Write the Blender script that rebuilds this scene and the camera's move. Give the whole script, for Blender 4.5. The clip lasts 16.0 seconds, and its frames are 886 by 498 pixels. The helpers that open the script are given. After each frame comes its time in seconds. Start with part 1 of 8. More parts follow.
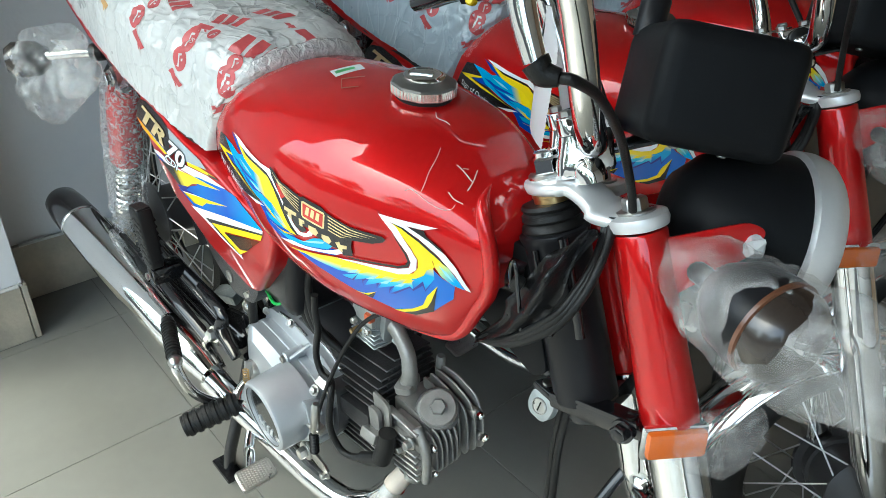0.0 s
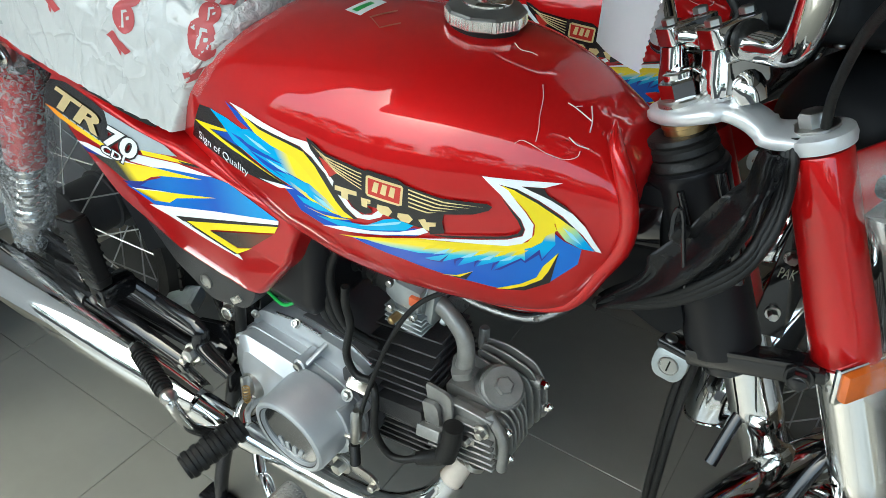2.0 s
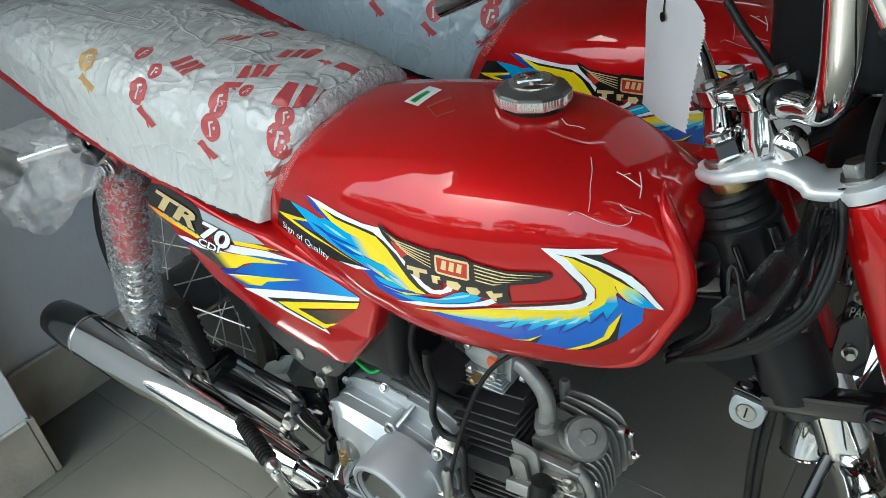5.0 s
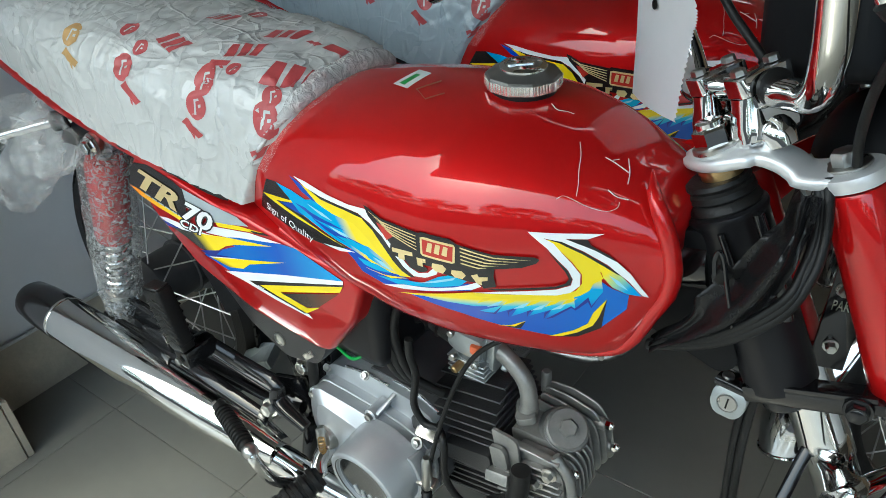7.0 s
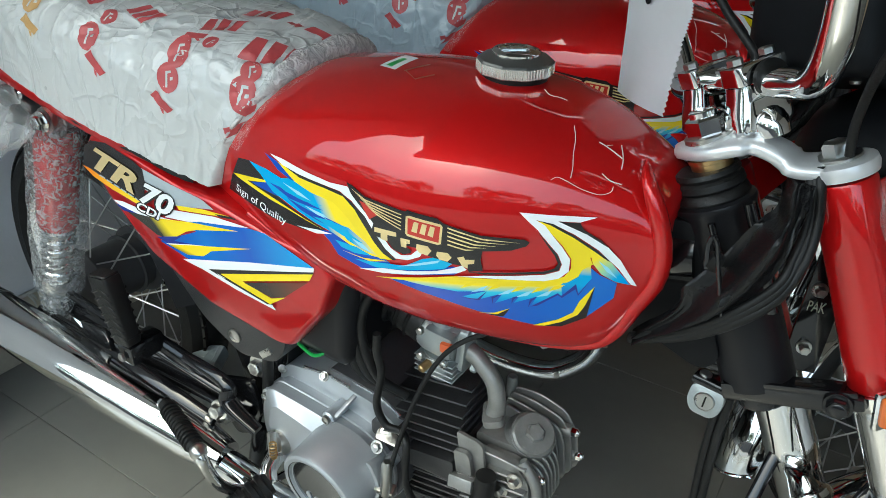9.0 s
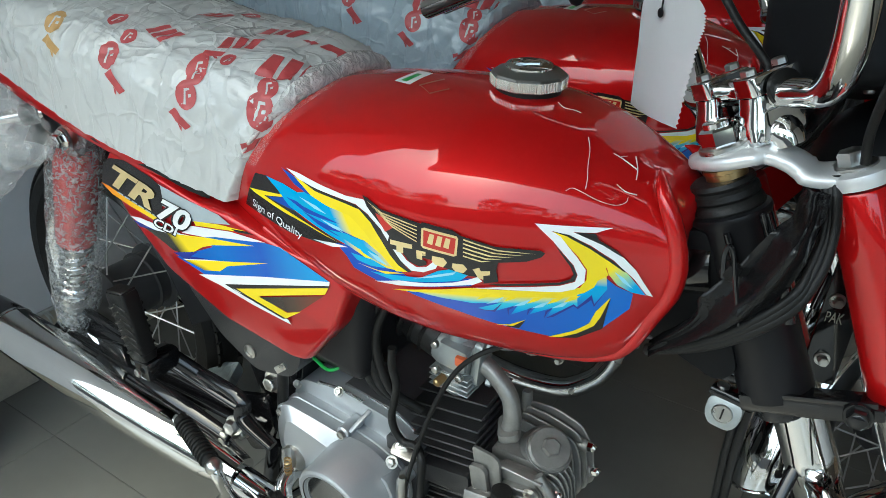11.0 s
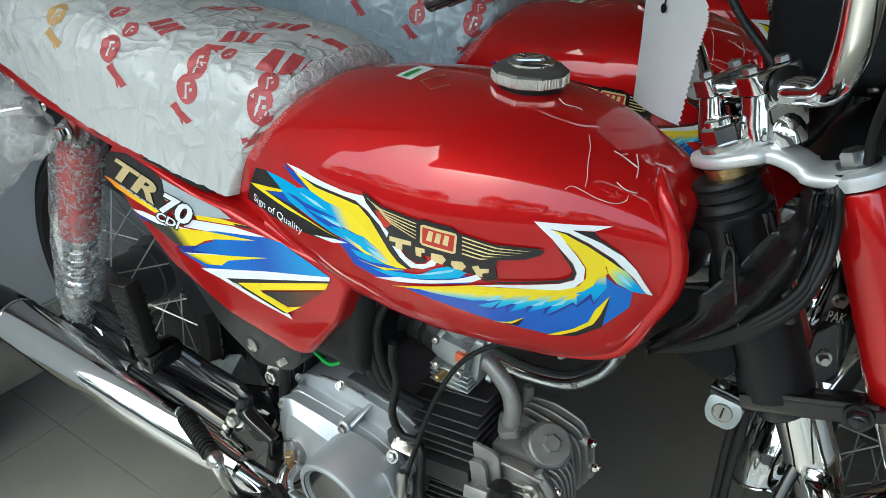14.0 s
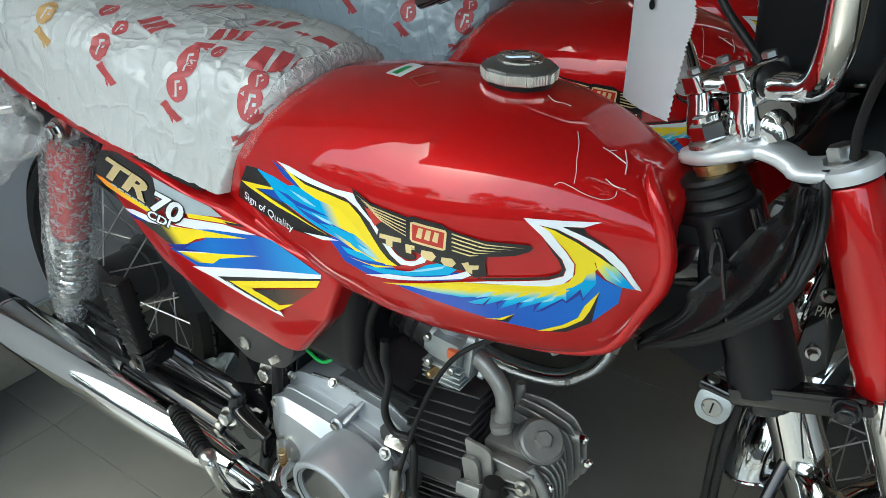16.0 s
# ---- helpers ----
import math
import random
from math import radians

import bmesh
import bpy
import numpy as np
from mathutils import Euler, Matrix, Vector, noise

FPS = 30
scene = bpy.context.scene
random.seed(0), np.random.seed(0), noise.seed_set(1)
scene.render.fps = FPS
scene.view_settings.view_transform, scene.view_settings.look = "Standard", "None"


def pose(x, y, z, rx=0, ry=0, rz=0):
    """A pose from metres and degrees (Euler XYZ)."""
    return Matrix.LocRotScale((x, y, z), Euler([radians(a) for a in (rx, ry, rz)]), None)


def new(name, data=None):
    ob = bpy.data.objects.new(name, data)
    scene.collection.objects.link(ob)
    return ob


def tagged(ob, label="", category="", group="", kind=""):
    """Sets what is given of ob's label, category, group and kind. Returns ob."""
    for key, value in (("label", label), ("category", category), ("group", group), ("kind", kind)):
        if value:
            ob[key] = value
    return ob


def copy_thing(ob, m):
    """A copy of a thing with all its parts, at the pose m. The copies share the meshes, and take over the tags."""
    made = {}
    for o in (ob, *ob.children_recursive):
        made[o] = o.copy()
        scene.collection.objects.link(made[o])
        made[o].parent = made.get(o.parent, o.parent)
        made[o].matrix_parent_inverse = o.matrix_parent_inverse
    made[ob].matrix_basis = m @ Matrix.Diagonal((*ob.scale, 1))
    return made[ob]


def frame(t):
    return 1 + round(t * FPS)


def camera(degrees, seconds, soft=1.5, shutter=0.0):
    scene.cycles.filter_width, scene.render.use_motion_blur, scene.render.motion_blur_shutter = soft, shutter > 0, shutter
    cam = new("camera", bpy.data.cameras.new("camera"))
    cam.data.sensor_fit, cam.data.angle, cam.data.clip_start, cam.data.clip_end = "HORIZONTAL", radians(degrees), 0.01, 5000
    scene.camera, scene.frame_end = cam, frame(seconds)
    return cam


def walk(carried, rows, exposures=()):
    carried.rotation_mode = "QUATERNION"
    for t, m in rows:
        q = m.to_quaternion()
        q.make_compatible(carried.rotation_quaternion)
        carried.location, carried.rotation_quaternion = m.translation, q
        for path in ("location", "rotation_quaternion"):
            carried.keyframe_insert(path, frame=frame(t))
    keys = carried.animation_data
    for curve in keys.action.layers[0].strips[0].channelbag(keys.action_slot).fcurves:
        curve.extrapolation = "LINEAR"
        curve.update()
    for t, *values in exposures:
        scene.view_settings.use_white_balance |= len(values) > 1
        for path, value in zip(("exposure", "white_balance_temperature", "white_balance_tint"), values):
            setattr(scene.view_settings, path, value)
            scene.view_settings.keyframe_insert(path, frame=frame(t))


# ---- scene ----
# ---- camera ----
cam = camera(62.8, 16.0, soft=0.45)
METRES = 0.486
BASE = pose(0.3643, -0.4535, 0.9776, -32.482, -2.868, 48.692)
ROWS = [
    (0.0, 0.0, 0.0, 0.0, -0.0, 0.0, 0.0),
    (0.1, 0.0067, 0.0598, 0.0308, -2.53, 0.22, 1.88),
    (0.2, -0.0234, 0.0998, 0.0588, -4.26, 0.06, 3.75),
    (0.3, -0.0633, 0.1405, 0.0632, -5.96, 1.27, 5.55),
    (0.4, -0.1112, 0.1817, 0.0724, -8.22, 0.25, 8.06),
    (0.5, -0.1663, 0.2001, 0.0904, -10.86, -0.94, 9.67),
    (1.0, -0.3023, 0.275, 0.0754, -10.81, -2.2, 9.6),
    (1.5, -0.3782, 0.3132, 0.0682, -12.91, -7.44, 10.11),
    (2.0, -0.4186, 0.3001, 0.0628, -12.33, -5.03, 8.9),
    (2.5, -0.4208, 0.2837, 0.0799, -11.72, -4.64, 10.01),
    (3.0, -0.4065, 0.2765, 0.078, -11.03, -4.4, 10.26),
    (3.5, -0.396, 0.2602, 0.0885, -9.2, -2.97, 11.95),
    (4.0, -0.3953, 0.2224, 0.1244, -5.7, -0.52, 14.73),
    (6.5, -0.3898, 0.2139, 0.1067, -5.93, -1.1, 12.95),
    (7.0, -0.4016, 0.2249, 0.0893, -7.12, -0.98, 12.6),
    (7.2, -0.4136, 0.2388, 0.0944, -9.15, -0.97, 13.02),
    (7.3, -0.4280, 0.2554, 0.0809, -10.09, 0.30, 13.85),
    (7.4, -0.4578, 0.2680, 0.0713, -11.57, 0.05, 14.52),
    (7.5, -0.4956, 0.2775, 0.0442, -12.02, 0.18, 13.37),
    (8.0, -0.5014, 0.2798, 0.02, -12.1, 0.66, 10.48),
    (8.5, -0.495, 0.2785, 0.0122, -12.26, 0.43, 10.17),
    (9.0, -0.4982, 0.2801, 0.0112, -12.4, 1.02, 9.99),
    (9.5, -0.5287, 0.2792, -0.0096, -12.56, 3.04, 10.16),
    (12.0, -0.4995, 0.2751, 0.0022, -11.25, 2.19, 10.21),
    (12.5, -0.5006, 0.2775, -0.0008, -11.43, 1.91, 10.19),
    (13.0, -0.499, 0.2782, 0.0022, -11.31, 1.93, 10.1),
    (13.5, -0.4979, 0.2772, 0.0042, -11.03, 1.96, 9.96),
    (14.0, -0.4925, 0.277, 0.0072, -10.9, 2.12, 9.9),
    (14.5, -0.491, 0.2785, 0.0038, -10.89, 1.94, 9.77),
    (15.0, -0.492, 0.2747, 0.0012, -10.99, 1.88, 9.88),
    (15.5, -0.4911, 0.2728, 0.0012, -11.26, 1.74, 10.22),
    (16.0, -0.4835, 0.2728, 0.0038, -11.22, 1.89, 10.18),
]
STOPS = [(0.0, 2.64), (0.5, 2.44), (1.5, 2.29), (4.0, 2.14), (7.0, 2.14), (9.5, 2.07), (16.0, 2.07)]
walk(cam, [(t, BASE @ pose(METRES * x, METRES * y, METRES * z, 90 + pitch, roll, yaw)) for t, x, y, z, yaw, pitch, roll in ROWS],
     [(t, stops, 6150, -8) for t, stops in STOPS])

# ---- daylight: an open shop front on the camera's side ----
SUN_ELEVATION, SUN_TURN = 60.0, 195.0
world = bpy.data.worlds.new("sky")
scene.world = world
world.use_nodes = True
wn = world.node_tree
sky = wn.nodes.new("ShaderNodeTexSky")
sky.sky_type, sky.sun_disc = "NISHITA", False
sky.sun_elevation, sky.sun_rotation = radians(SUN_ELEVATION), radians(SUN_TURN)
sky.air_density, sky.dust_density, sky.ozone_density = 1.0, 5.0, 1.0
wn.links.new(sky.outputs[0], wn.nodes["Background"].inputs[0])
wn.nodes["Background"].inputs[1].default_value = 0.15
sun = new("sun", bpy.data.lights.new("sun", "SUN"))
sun.data.energy, sun.data.angle, sun.data.color = 0.5, radians(12), (1.0, 0.96, 0.9)
sun.rotation_euler = Euler((radians(90 - SUN_ELEVATION), 0, radians(180 - SUN_TURN)))

# ---- materials ----
def shader(name, color=(0.5, 0.5, 0.5), rough=0.5, metal=0.0, coat=0.0, vary=0.12, scale=30.0, bump=0.0, bump_scale=200.0,
           rough_vary=0.1, color2=None, spec=0.5, coat_rough=0.03, sheen=0.0, stretch=None):
    """A principled surface whose colour, gloss and relief vary at two scales."""
    m = bpy.data.materials.new(name)
    m.use_nodes = True
    nt = m.node_tree
    b = nt.nodes["Principled BSDF"]
    b.inputs["Metallic"].default_value = metal
    b.inputs["Coat Weight"].default_value = coat
    b.inputs["Coat Roughness"].default_value = coat_rough
    b.inputs["Specular IOR Level"].default_value = spec
    if sheen:
        b.inputs["Sheen Weight"].default_value = sheen
    tc = nt.nodes.new("ShaderNodeTexCoord")
    src = tc.outputs["Object"]
    if stretch:
        mp = nt.nodes.new("ShaderNodeMapping")
        mp.inputs["Scale"].default_value = stretch
        nt.links.new(src, mp.inputs[0])
        src = mp.outputs[0]
    n1 = nt.nodes.new("ShaderNodeTexNoise")
    n1.inputs["Scale"].default_value, n1.inputs["Detail"].default_value = scale, 5
    n2 = nt.nodes.new("ShaderNodeTexNoise")
    n2.inputs["Scale"].default_value, n2.inputs["Detail"].default_value = scale * 9, 3
    nt.links.new(src, n1.inputs["Vector"])
    nt.links.new(src, n2.inputs["Vector"])
    mix = nt.nodes.new("ShaderNodeMix")
    mix.data_type = "RGBA"
    c2 = color2 or tuple(c * (1 - vary) for c in color)
    mix.inputs[6].default_value, mix.inputs[7].default_value = (*color, 1), (*c2, 1)
    add = nt.nodes.new("ShaderNodeMath")
    add.operation, add.use_clamp = "MULTIPLY_ADD", True
    add.inputs[1].default_value = 0.4
    nt.links.new(n2.outputs[0], add.inputs[0])
    ramp = nt.nodes.new("ShaderNodeMapRange")
    ramp.inputs[1].default_value, ramp.inputs[2].default_value = 0.35, 0.7
    ramp.inputs[4].default_value = 0.6
    nt.links.new(n1.outputs[0], ramp.inputs[0])
    nt.links.new(ramp.outputs[0], add.inputs[2])
    nt.links.new(add.outputs[0], mix.inputs[0])
    nt.links.new(mix.outputs[2], b.inputs["Base Color"])
    rr = nt.nodes.new("ShaderNodeMapRange")
    rr.inputs[3].default_value, rr.inputs[4].default_value = max(0.01, rough * (1 - rough_vary)), min(1, rough * (1 + rough_vary))
    nt.links.new(n1.outputs[0], rr.inputs[0])
    nt.links.new(rr.outputs[0], b.inputs["Roughness"])
    if bump:
        n3 = nt.nodes.new("ShaderNodeTexNoise")
        n3.inputs["Scale"].default_value, n3.inputs["Detail"].default_value = bump_scale, 4
        nt.links.new(src, n3.inputs["Vector"])
        bp = nt.nodes.new("ShaderNodeBump")
        bp.inputs["Strength"].default_value, bp.inputs["Distance"].default_value = bump, 0.004
        nt.links.new(n3.outputs[0], bp.inputs["Height"])
        nt.links.new(bp.outputs[0], b.inputs["Normal"])
    return m


def film(name, cover, more=0.45, tint=(0.9, 0.92, 0.93), rough=0.12, scale=60.0, cells=0.0):
    """Thin clear plastic: mostly see-through, milky on its creases, glossy."""
    m = bpy.data.materials.new(name)
    m.use_nodes = True
    nt = m.node_tree
    b = nt.nodes["Principled BSDF"]
    b.inputs["Base Color"].default_value = (*tint, 1)
    b.inputs["Roughness"].default_value = rough
    b.inputs["Specular IOR Level"].default_value = 0.8
    tr = nt.nodes.new("ShaderNodeBsdfTransparent")
    mx = nt.nodes.new("ShaderNodeMixShader")
    tc = nt.nodes.new("ShaderNodeTexCoord")
    no = nt.nodes.new("ShaderNodeTexNoise")
    no.inputs["Scale"].default_value, no.inputs["Detail"].default_value, no.inputs["Distortion"].default_value = scale, 6, 1.5
    nt.links.new(tc.outputs["Object"], no.inputs["Vector"])
    mr = nt.nodes.new("ShaderNodeMapRange")
    mr.inputs[1].default_value, mr.inputs[2].default_value = 0.42, 0.72
    mr.inputs[3].default_value, mr.inputs[4].default_value = cover, min(1.0, cover + more)
    nt.links.new(no.outputs[0], mr.inputs[0])
    height = no.outputs[0]
    if cells:
        vo = nt.nodes.new("ShaderNodeTexVoronoi")
        vo.inputs["Scale"].default_value = cells
        nt.links.new(tc.outputs["Object"], vo.inputs["Vector"])
        ad = nt.nodes.new("ShaderNodeMath")
        ad.operation = "SUBTRACT"
        nt.links.new(no.outputs[0], ad.inputs[0])
        nt.links.new(vo.outputs["Distance"], ad.inputs[1])
        height = ad.outputs[0]
    bp = nt.nodes.new("ShaderNodeBump")
    bp.inputs["Strength"].default_value, bp.inputs["Distance"].default_value = 1.0, 0.008
    nt.links.new(height, bp.inputs["Height"])
    nt.links.new(bp.outputs[0], b.inputs["Normal"])
    nt.links.new(mr.outputs[0], mx.inputs[0])
    nt.links.new(tr.outputs[0], mx.inputs[1])
    nt.links.new(b.outputs[0], mx.inputs[2])
    nt.links.new(mx.outputs[0], nt.nodes["Material Output"].inputs[0])
    return m


def blend(name, colors, start, end, rough=0.2):
    """A printed colour run from start to end (two places on the thing) through the colours."""
    m = shader(name, colors[0], rough)
    nt = m.node_tree
    a, b = Vector(start), Vector(end)
    tc = nt.nodes.new("ShaderNodeTexCoord")
    sub = nt.nodes.new("ShaderNodeVectorMath")
    sub.operation = "SUBTRACT"
    sub.inputs[1].default_value = a
    dot = nt.nodes.new("ShaderNodeVectorMath")
    dot.operation = "DOT_PRODUCT"
    dot.inputs[1].default_value = (b - a) / (b - a).length_squared
    ramp = nt.nodes.new("ShaderNodeValToRGB")
    els = ramp.color_ramp.elements
    while len(els) < len(colors):
        els.new(0.5)
    for i, c in enumerate(colors):
        els[i].position, els[i].color = i / (len(colors) - 1), (*c, 1)
    nt.links.new(tc.outputs["Object"], sub.inputs[0])
    nt.links.new(sub.outputs[0], dot.inputs[0])
    nt.links.new(dot.outputs["Value"], ramp.inputs[0])
    nt.links.new(ramp.outputs[0], nt.nodes["Principled BSDF"].inputs["Base Color"])
    return m


RED = shader("red_paint", (0.50, 0.006, 0.008), 0.48, metal=0.32, coat=1.0, vary=0.15, scale=14, rough_vary=0.15, coat_rough=0.012, spec=0.02)
RED.node_tree.nodes["Principled BSDF"].inputs["Coat IOR"].default_value = 1.52
RED_PLASTIC = shader("red_plastic", (0.47, 0.005, 0.008), 0.38, metal=0.3, coat=0.9, vary=0.15, scale=14, spec=0.1)
CHROME = shader("chrome", (0.78, 0.78, 0.77), 0.06, metal=1.0, vary=0.06, scale=20, rough_vary=0.5)
SPOKE = shader("spoke_steel", (0.60, 0.60, 0.59), 0.42, metal=1.0, vary=0.2)
STEEL = shader("zinc_steel", (0.50, 0.49, 0.46), 0.30, metal=1.0, vary=0.2, scale=60, rough_vary=0.3)
CAP_METAL = shader("cap_metal", (0.21, 0.205, 0.195), 0.36, metal=0.8, vary=0.12, scale=40, rough_vary=0.3)
FLUTE = shader("fluted_steel", (0.80, 0.78, 0.75), 0.16, metal=1.0, vary=0.1, scale=40, rough_vary=0.3)
BRASS = shader("brass", (0.6, 0.42, 0.2), 0.3, metal=1.0, vary=0.2)
FACE = shader("face_metal_reflecting_dark", (0.26, 0.265, 0.27), 0.16, metal=0.95, vary=0.12, scale=30, rough_vary=0.3)
SEAM = shader("bright_machined_edge", (0.74, 0.75, 0.76), 0.22, metal=0.9, vary=0.1)
SILVER = shader("silver_paint", (0.46, 0.485, 0.51), 0.42, metal=0.65, coat=0.2, vary=0.06, scale=30, bump=0.03, bump_scale=900)
BARE_PIPE = shader("unplated_pipe", (0.55, 0.49, 0.42), 0.6, metal=0.2, vary=0.2, scale=60)
BRIDGE = shader("cast_silver", (0.74, 0.74, 0.74), 0.36, metal=0.5, vary=0.1, scale=30, bump=0.05, bump_scale=600)
ZINC = shader("zinc_casting", (0.36, 0.385, 0.385), 0.36, metal=0.6, vary=0.2, scale=60, bump=0.1, bump_scale=600)
# dark grey: shade painted on the upper case, own tone on the hubs
SHADED_CASE_HUB = shader("shaded_case_and_hub", (0.085, 0.085, 0.088), 0.42, metal=0.5, vary=0.15, scale=40, bump=0.05, bump_scale=700)
CAST = shader("cast_alloy", (0.30, 0.295, 0.28), 0.42, metal=0.6, vary=0.35, scale=50, bump=0.14, bump_scale=700)
IRON = shader("black_iron", (0.028, 0.028, 0.029), 0.40, metal=0.1, spec=0.5, vary=0.4, scale=40, bump=0.2, bump_scale=500)
BLACK = shader("black_gloss", (0.009, 0.009, 0.010), 0.12, coat=0.25, spec=0.4, vary=0.3, scale=20)
BLACK_PLASTIC = shader("black_plastic", (0.012, 0.012, 0.0135), 0.30, spec=0.2, vary=0.25, scale=25, bump=0.06, bump_scale=900)
METER = shader("dark_grey_plastic", (0.009, 0.0095, 0.0105), 0.45, spec=0.10, vary=0.2, scale=25, bump=0.08, bump_scale=1200)
RUBBER = shader("rubber", (0.012, 0.0118, 0.0115), 0.42, spec=0.25, vary=0.3, scale=50, bump=0.15, bump_scale=600)
SHEET = shader("black_vinyl", (0.017, 0.017, 0.018), 0.26, vary=0.3, scale=30, bump=0.5, bump_scale=60)
WHITE_BAG = shader("white_plastic_bag", (0.54, 0.55, 0.54), 0.28, vary=0.06, scale=9, coat=0.4, coat_rough=0.12)
RED_INK = shader("red_ink", (0.50, 0.075, 0.08), 0.45, vary=0.35, scale=60)
GOLD_INK = shader("gold_ink", (0.55, 0.33, 0.12), 0.45, vary=0.3, scale=60)
YELLOW = shader("yellow_print", (0.85, 0.66, 0.01), 0.22, coat=0.0, vary=0.06)
WHITE = shader("white_print", (0.82, 0.83, 0.84), 0.25, coat=0.0, vary=0.04)
BLUE = shader("blue_print", (0.005, 0.07, 0.45), 0.22, coat=0.0, vary=0.25, scale=40)
NAVY = shader("navy_print", (0.015, 0.03, 0.25), 0.22, coat=0.0, vary=0.2)
CYAN = shader("cyan_print", (0.012, 0.40, 0.70), 0.22, coat=0.0, vary=0.15, scale=40)
BLACK_PRINT = shader("black_print", (0.014, 0.012, 0.012), 0.25, coat=0.0, vary=0.2)
GOLD = shader("gold_print", (0.82, 0.64, 0.32), 0.28, metal=0.4, coat=0.0, vary=0.15)
RED_PRINT = shader("red_print", (0.5, 0.03, 0.02), 0.25, coat=0.0, vary=0.1)
GREY_PRINT = shader("grey_print", (0.42, 0.47, 0.5), 0.25, coat=0.0, vary=0.2, scale=30)
PAPER = shader("paper", (0.88, 0.88, 0.89), 0.6, vary=0.05, scale=20)
AMBER = shader("amber_lens", (0.62, 0.13, 0.015), 0.2, coat=0.8, vary=0.2, scale=40)
DULL_AMBER = shader("dull_amber", (0.15, 0.06, 0.03), 0.3, coat=0.4, vary=0.3, scale=40)
SMOKED = shader("smoked_lens", (0.035, 0.026, 0.021), 0.25, coat=0.5, vary=0.3, scale=40)
BUBBLE = film("bubble_wrap", 0.14, 0.42, scale=120, cells=115)
SKIRT = film("clear_skirt", 0.05, 0.16, (0.92, 0.90, 0.88), 0.12, scale=70)
THIN = film("thin_clear_bag", 0.07, 0.32, (0.88, 0.89, 0.88), 0.10, scale=26)
SMOKY = film("soft_clear_bag", 0.11, 0.30, (0.66, 0.645, 0.62), 0.10, scale=22)
GATHER = film("gathered_bag", 0.55, 0.40, (0.74, 0.74, 0.72), 0.22, scale=90)


def creases(m, layers, strength=0.36, depth=0.004):
    """Sharp folds in taut plastic: thin ridges along the zero lines of stretched noise, as (turn, stretch, scale, width)."""
    nt = m.node_tree
    tc = nt.nodes.new("ShaderNodeTexCoord")
    total = None
    for turn, stretch, scale, width in layers:
        mp = nt.nodes.new("ShaderNodeMapping")
        mp.inputs["Rotation"].default_value = [radians(a) for a in turn]
        mp.inputs["Scale"].default_value = stretch
        no = nt.nodes.new("ShaderNodeTexNoise")
        no.inputs["Scale"].default_value, no.inputs["Detail"].default_value, no.inputs["Distortion"].default_value = scale, 2, 0.6
        sub = nt.nodes.new("ShaderNodeMath")
        sub.operation = "SUBTRACT"
        sub.inputs[1].default_value = 0.5
        ab = nt.nodes.new("ShaderNodeMath")
        ab.operation = "ABSOLUTE"
        mr = nt.nodes.new("ShaderNodeMapRange")
        mr.inputs[1].default_value, mr.inputs[2].default_value = 0.0, width
        mr.inputs[3].default_value, mr.inputs[4].default_value = 1.0, 0.0
        nt.links.new(tc.outputs["Object"], mp.inputs[0])
        nt.links.new(mp.outputs[0], no.inputs["Vector"])
        nt.links.new(no.outputs[0], sub.inputs[0])
        nt.links.new(sub.outputs[0], ab.inputs[0])
        nt.links.new(ab.outputs[0], mr.inputs[0])
        last = mr.outputs[0]
        if total:
            ad = nt.nodes.new("ShaderNodeMath")
            nt.links.new(total, ad.inputs[0])
            nt.links.new(last, ad.inputs[1])
            last = ad.outputs[0]
        total = last
    bp = nt.nodes.new("ShaderNodeBump")
    bp.inputs["Strength"].default_value, bp.inputs["Distance"].default_value = strength, depth
    nt.links.new(total, bp.inputs["Height"])
    nt.links.new(bp.outputs[0], nt.nodes["Principled BSDF"].inputs["Normal"])
    return m


FOLDS = [((0, 20, 35), (1.0, 0.35, 0.5), 13.0, 0.05), ((30, -40, -20), (0.4, 1.0, 0.8), 17.0, 0.045), ((60, 10, 70), (1.0, 0.5, 0.25), 26.0, 0.05)]
creases(WHITE_BAG, FOLDS)
# the white bag again, its colour tinted blue-grey to carry shade
SHADED_BAG = creases(shader("white_bag_in_blue_shade", (0.36, 0.43, 0.475), 0.28, vary=0.1, scale=9, coat=0.3, coat_rough=0.12), FOLDS)
GREEN_WIRE = shader("green_wire", (0.02, 0.3, 0.05), 0.4)
FLOOR_TILE = shader("grey_floor_tile", (0.188, 0.186, 0.166), 0.24, vary=0.16, scale=5, bump=0.03, bump_scale=60, rough_vary=0.35, coat=0.15, coat_rough=0.1)
GROUT = shader("tile_joint", (0.13, 0.125, 0.11), 0.8, vary=0.3, scale=60)
BASE_TILE = shader("beige_wall_tile", (0.52, 0.45, 0.34), 0.38, vary=0.2, scale=14, color2=(0.30, 0.27, 0.22), bump=0.2, bump_scale=90)
PLASTER = shader("white_plaster", (0.80, 0.79, 0.79), 0.65, vary=0.1, scale=4, bump=0.12, bump_scale=120)
MORTAR = shader("pale_mortar", (0.62, 0.61, 0.57), 0.85, vary=0.35, scale=60, bump=0.3, bump_scale=200)
BOUNCE_BROWN = shader("warm_bounce_brown", (0.56, 0.40, 0.27), 0.6, vary=0.12, scale=4, bump=0.1, bump_scale=120)
DIM_CEILING = shader("dark_ceiling_paint", (0.2, 0.19, 0.175), 0.7, vary=0.1, scale=3)
DARK_BLOCKER = shader("dark_blocker_wall", (0.15, 0.12, 0.10), 0.9, vary=0.4, scale=2)
ASPHALT = shader("asphalt", (0.13, 0.127, 0.12), 0.9, vary=0.3, scale=3, bump=0.3)
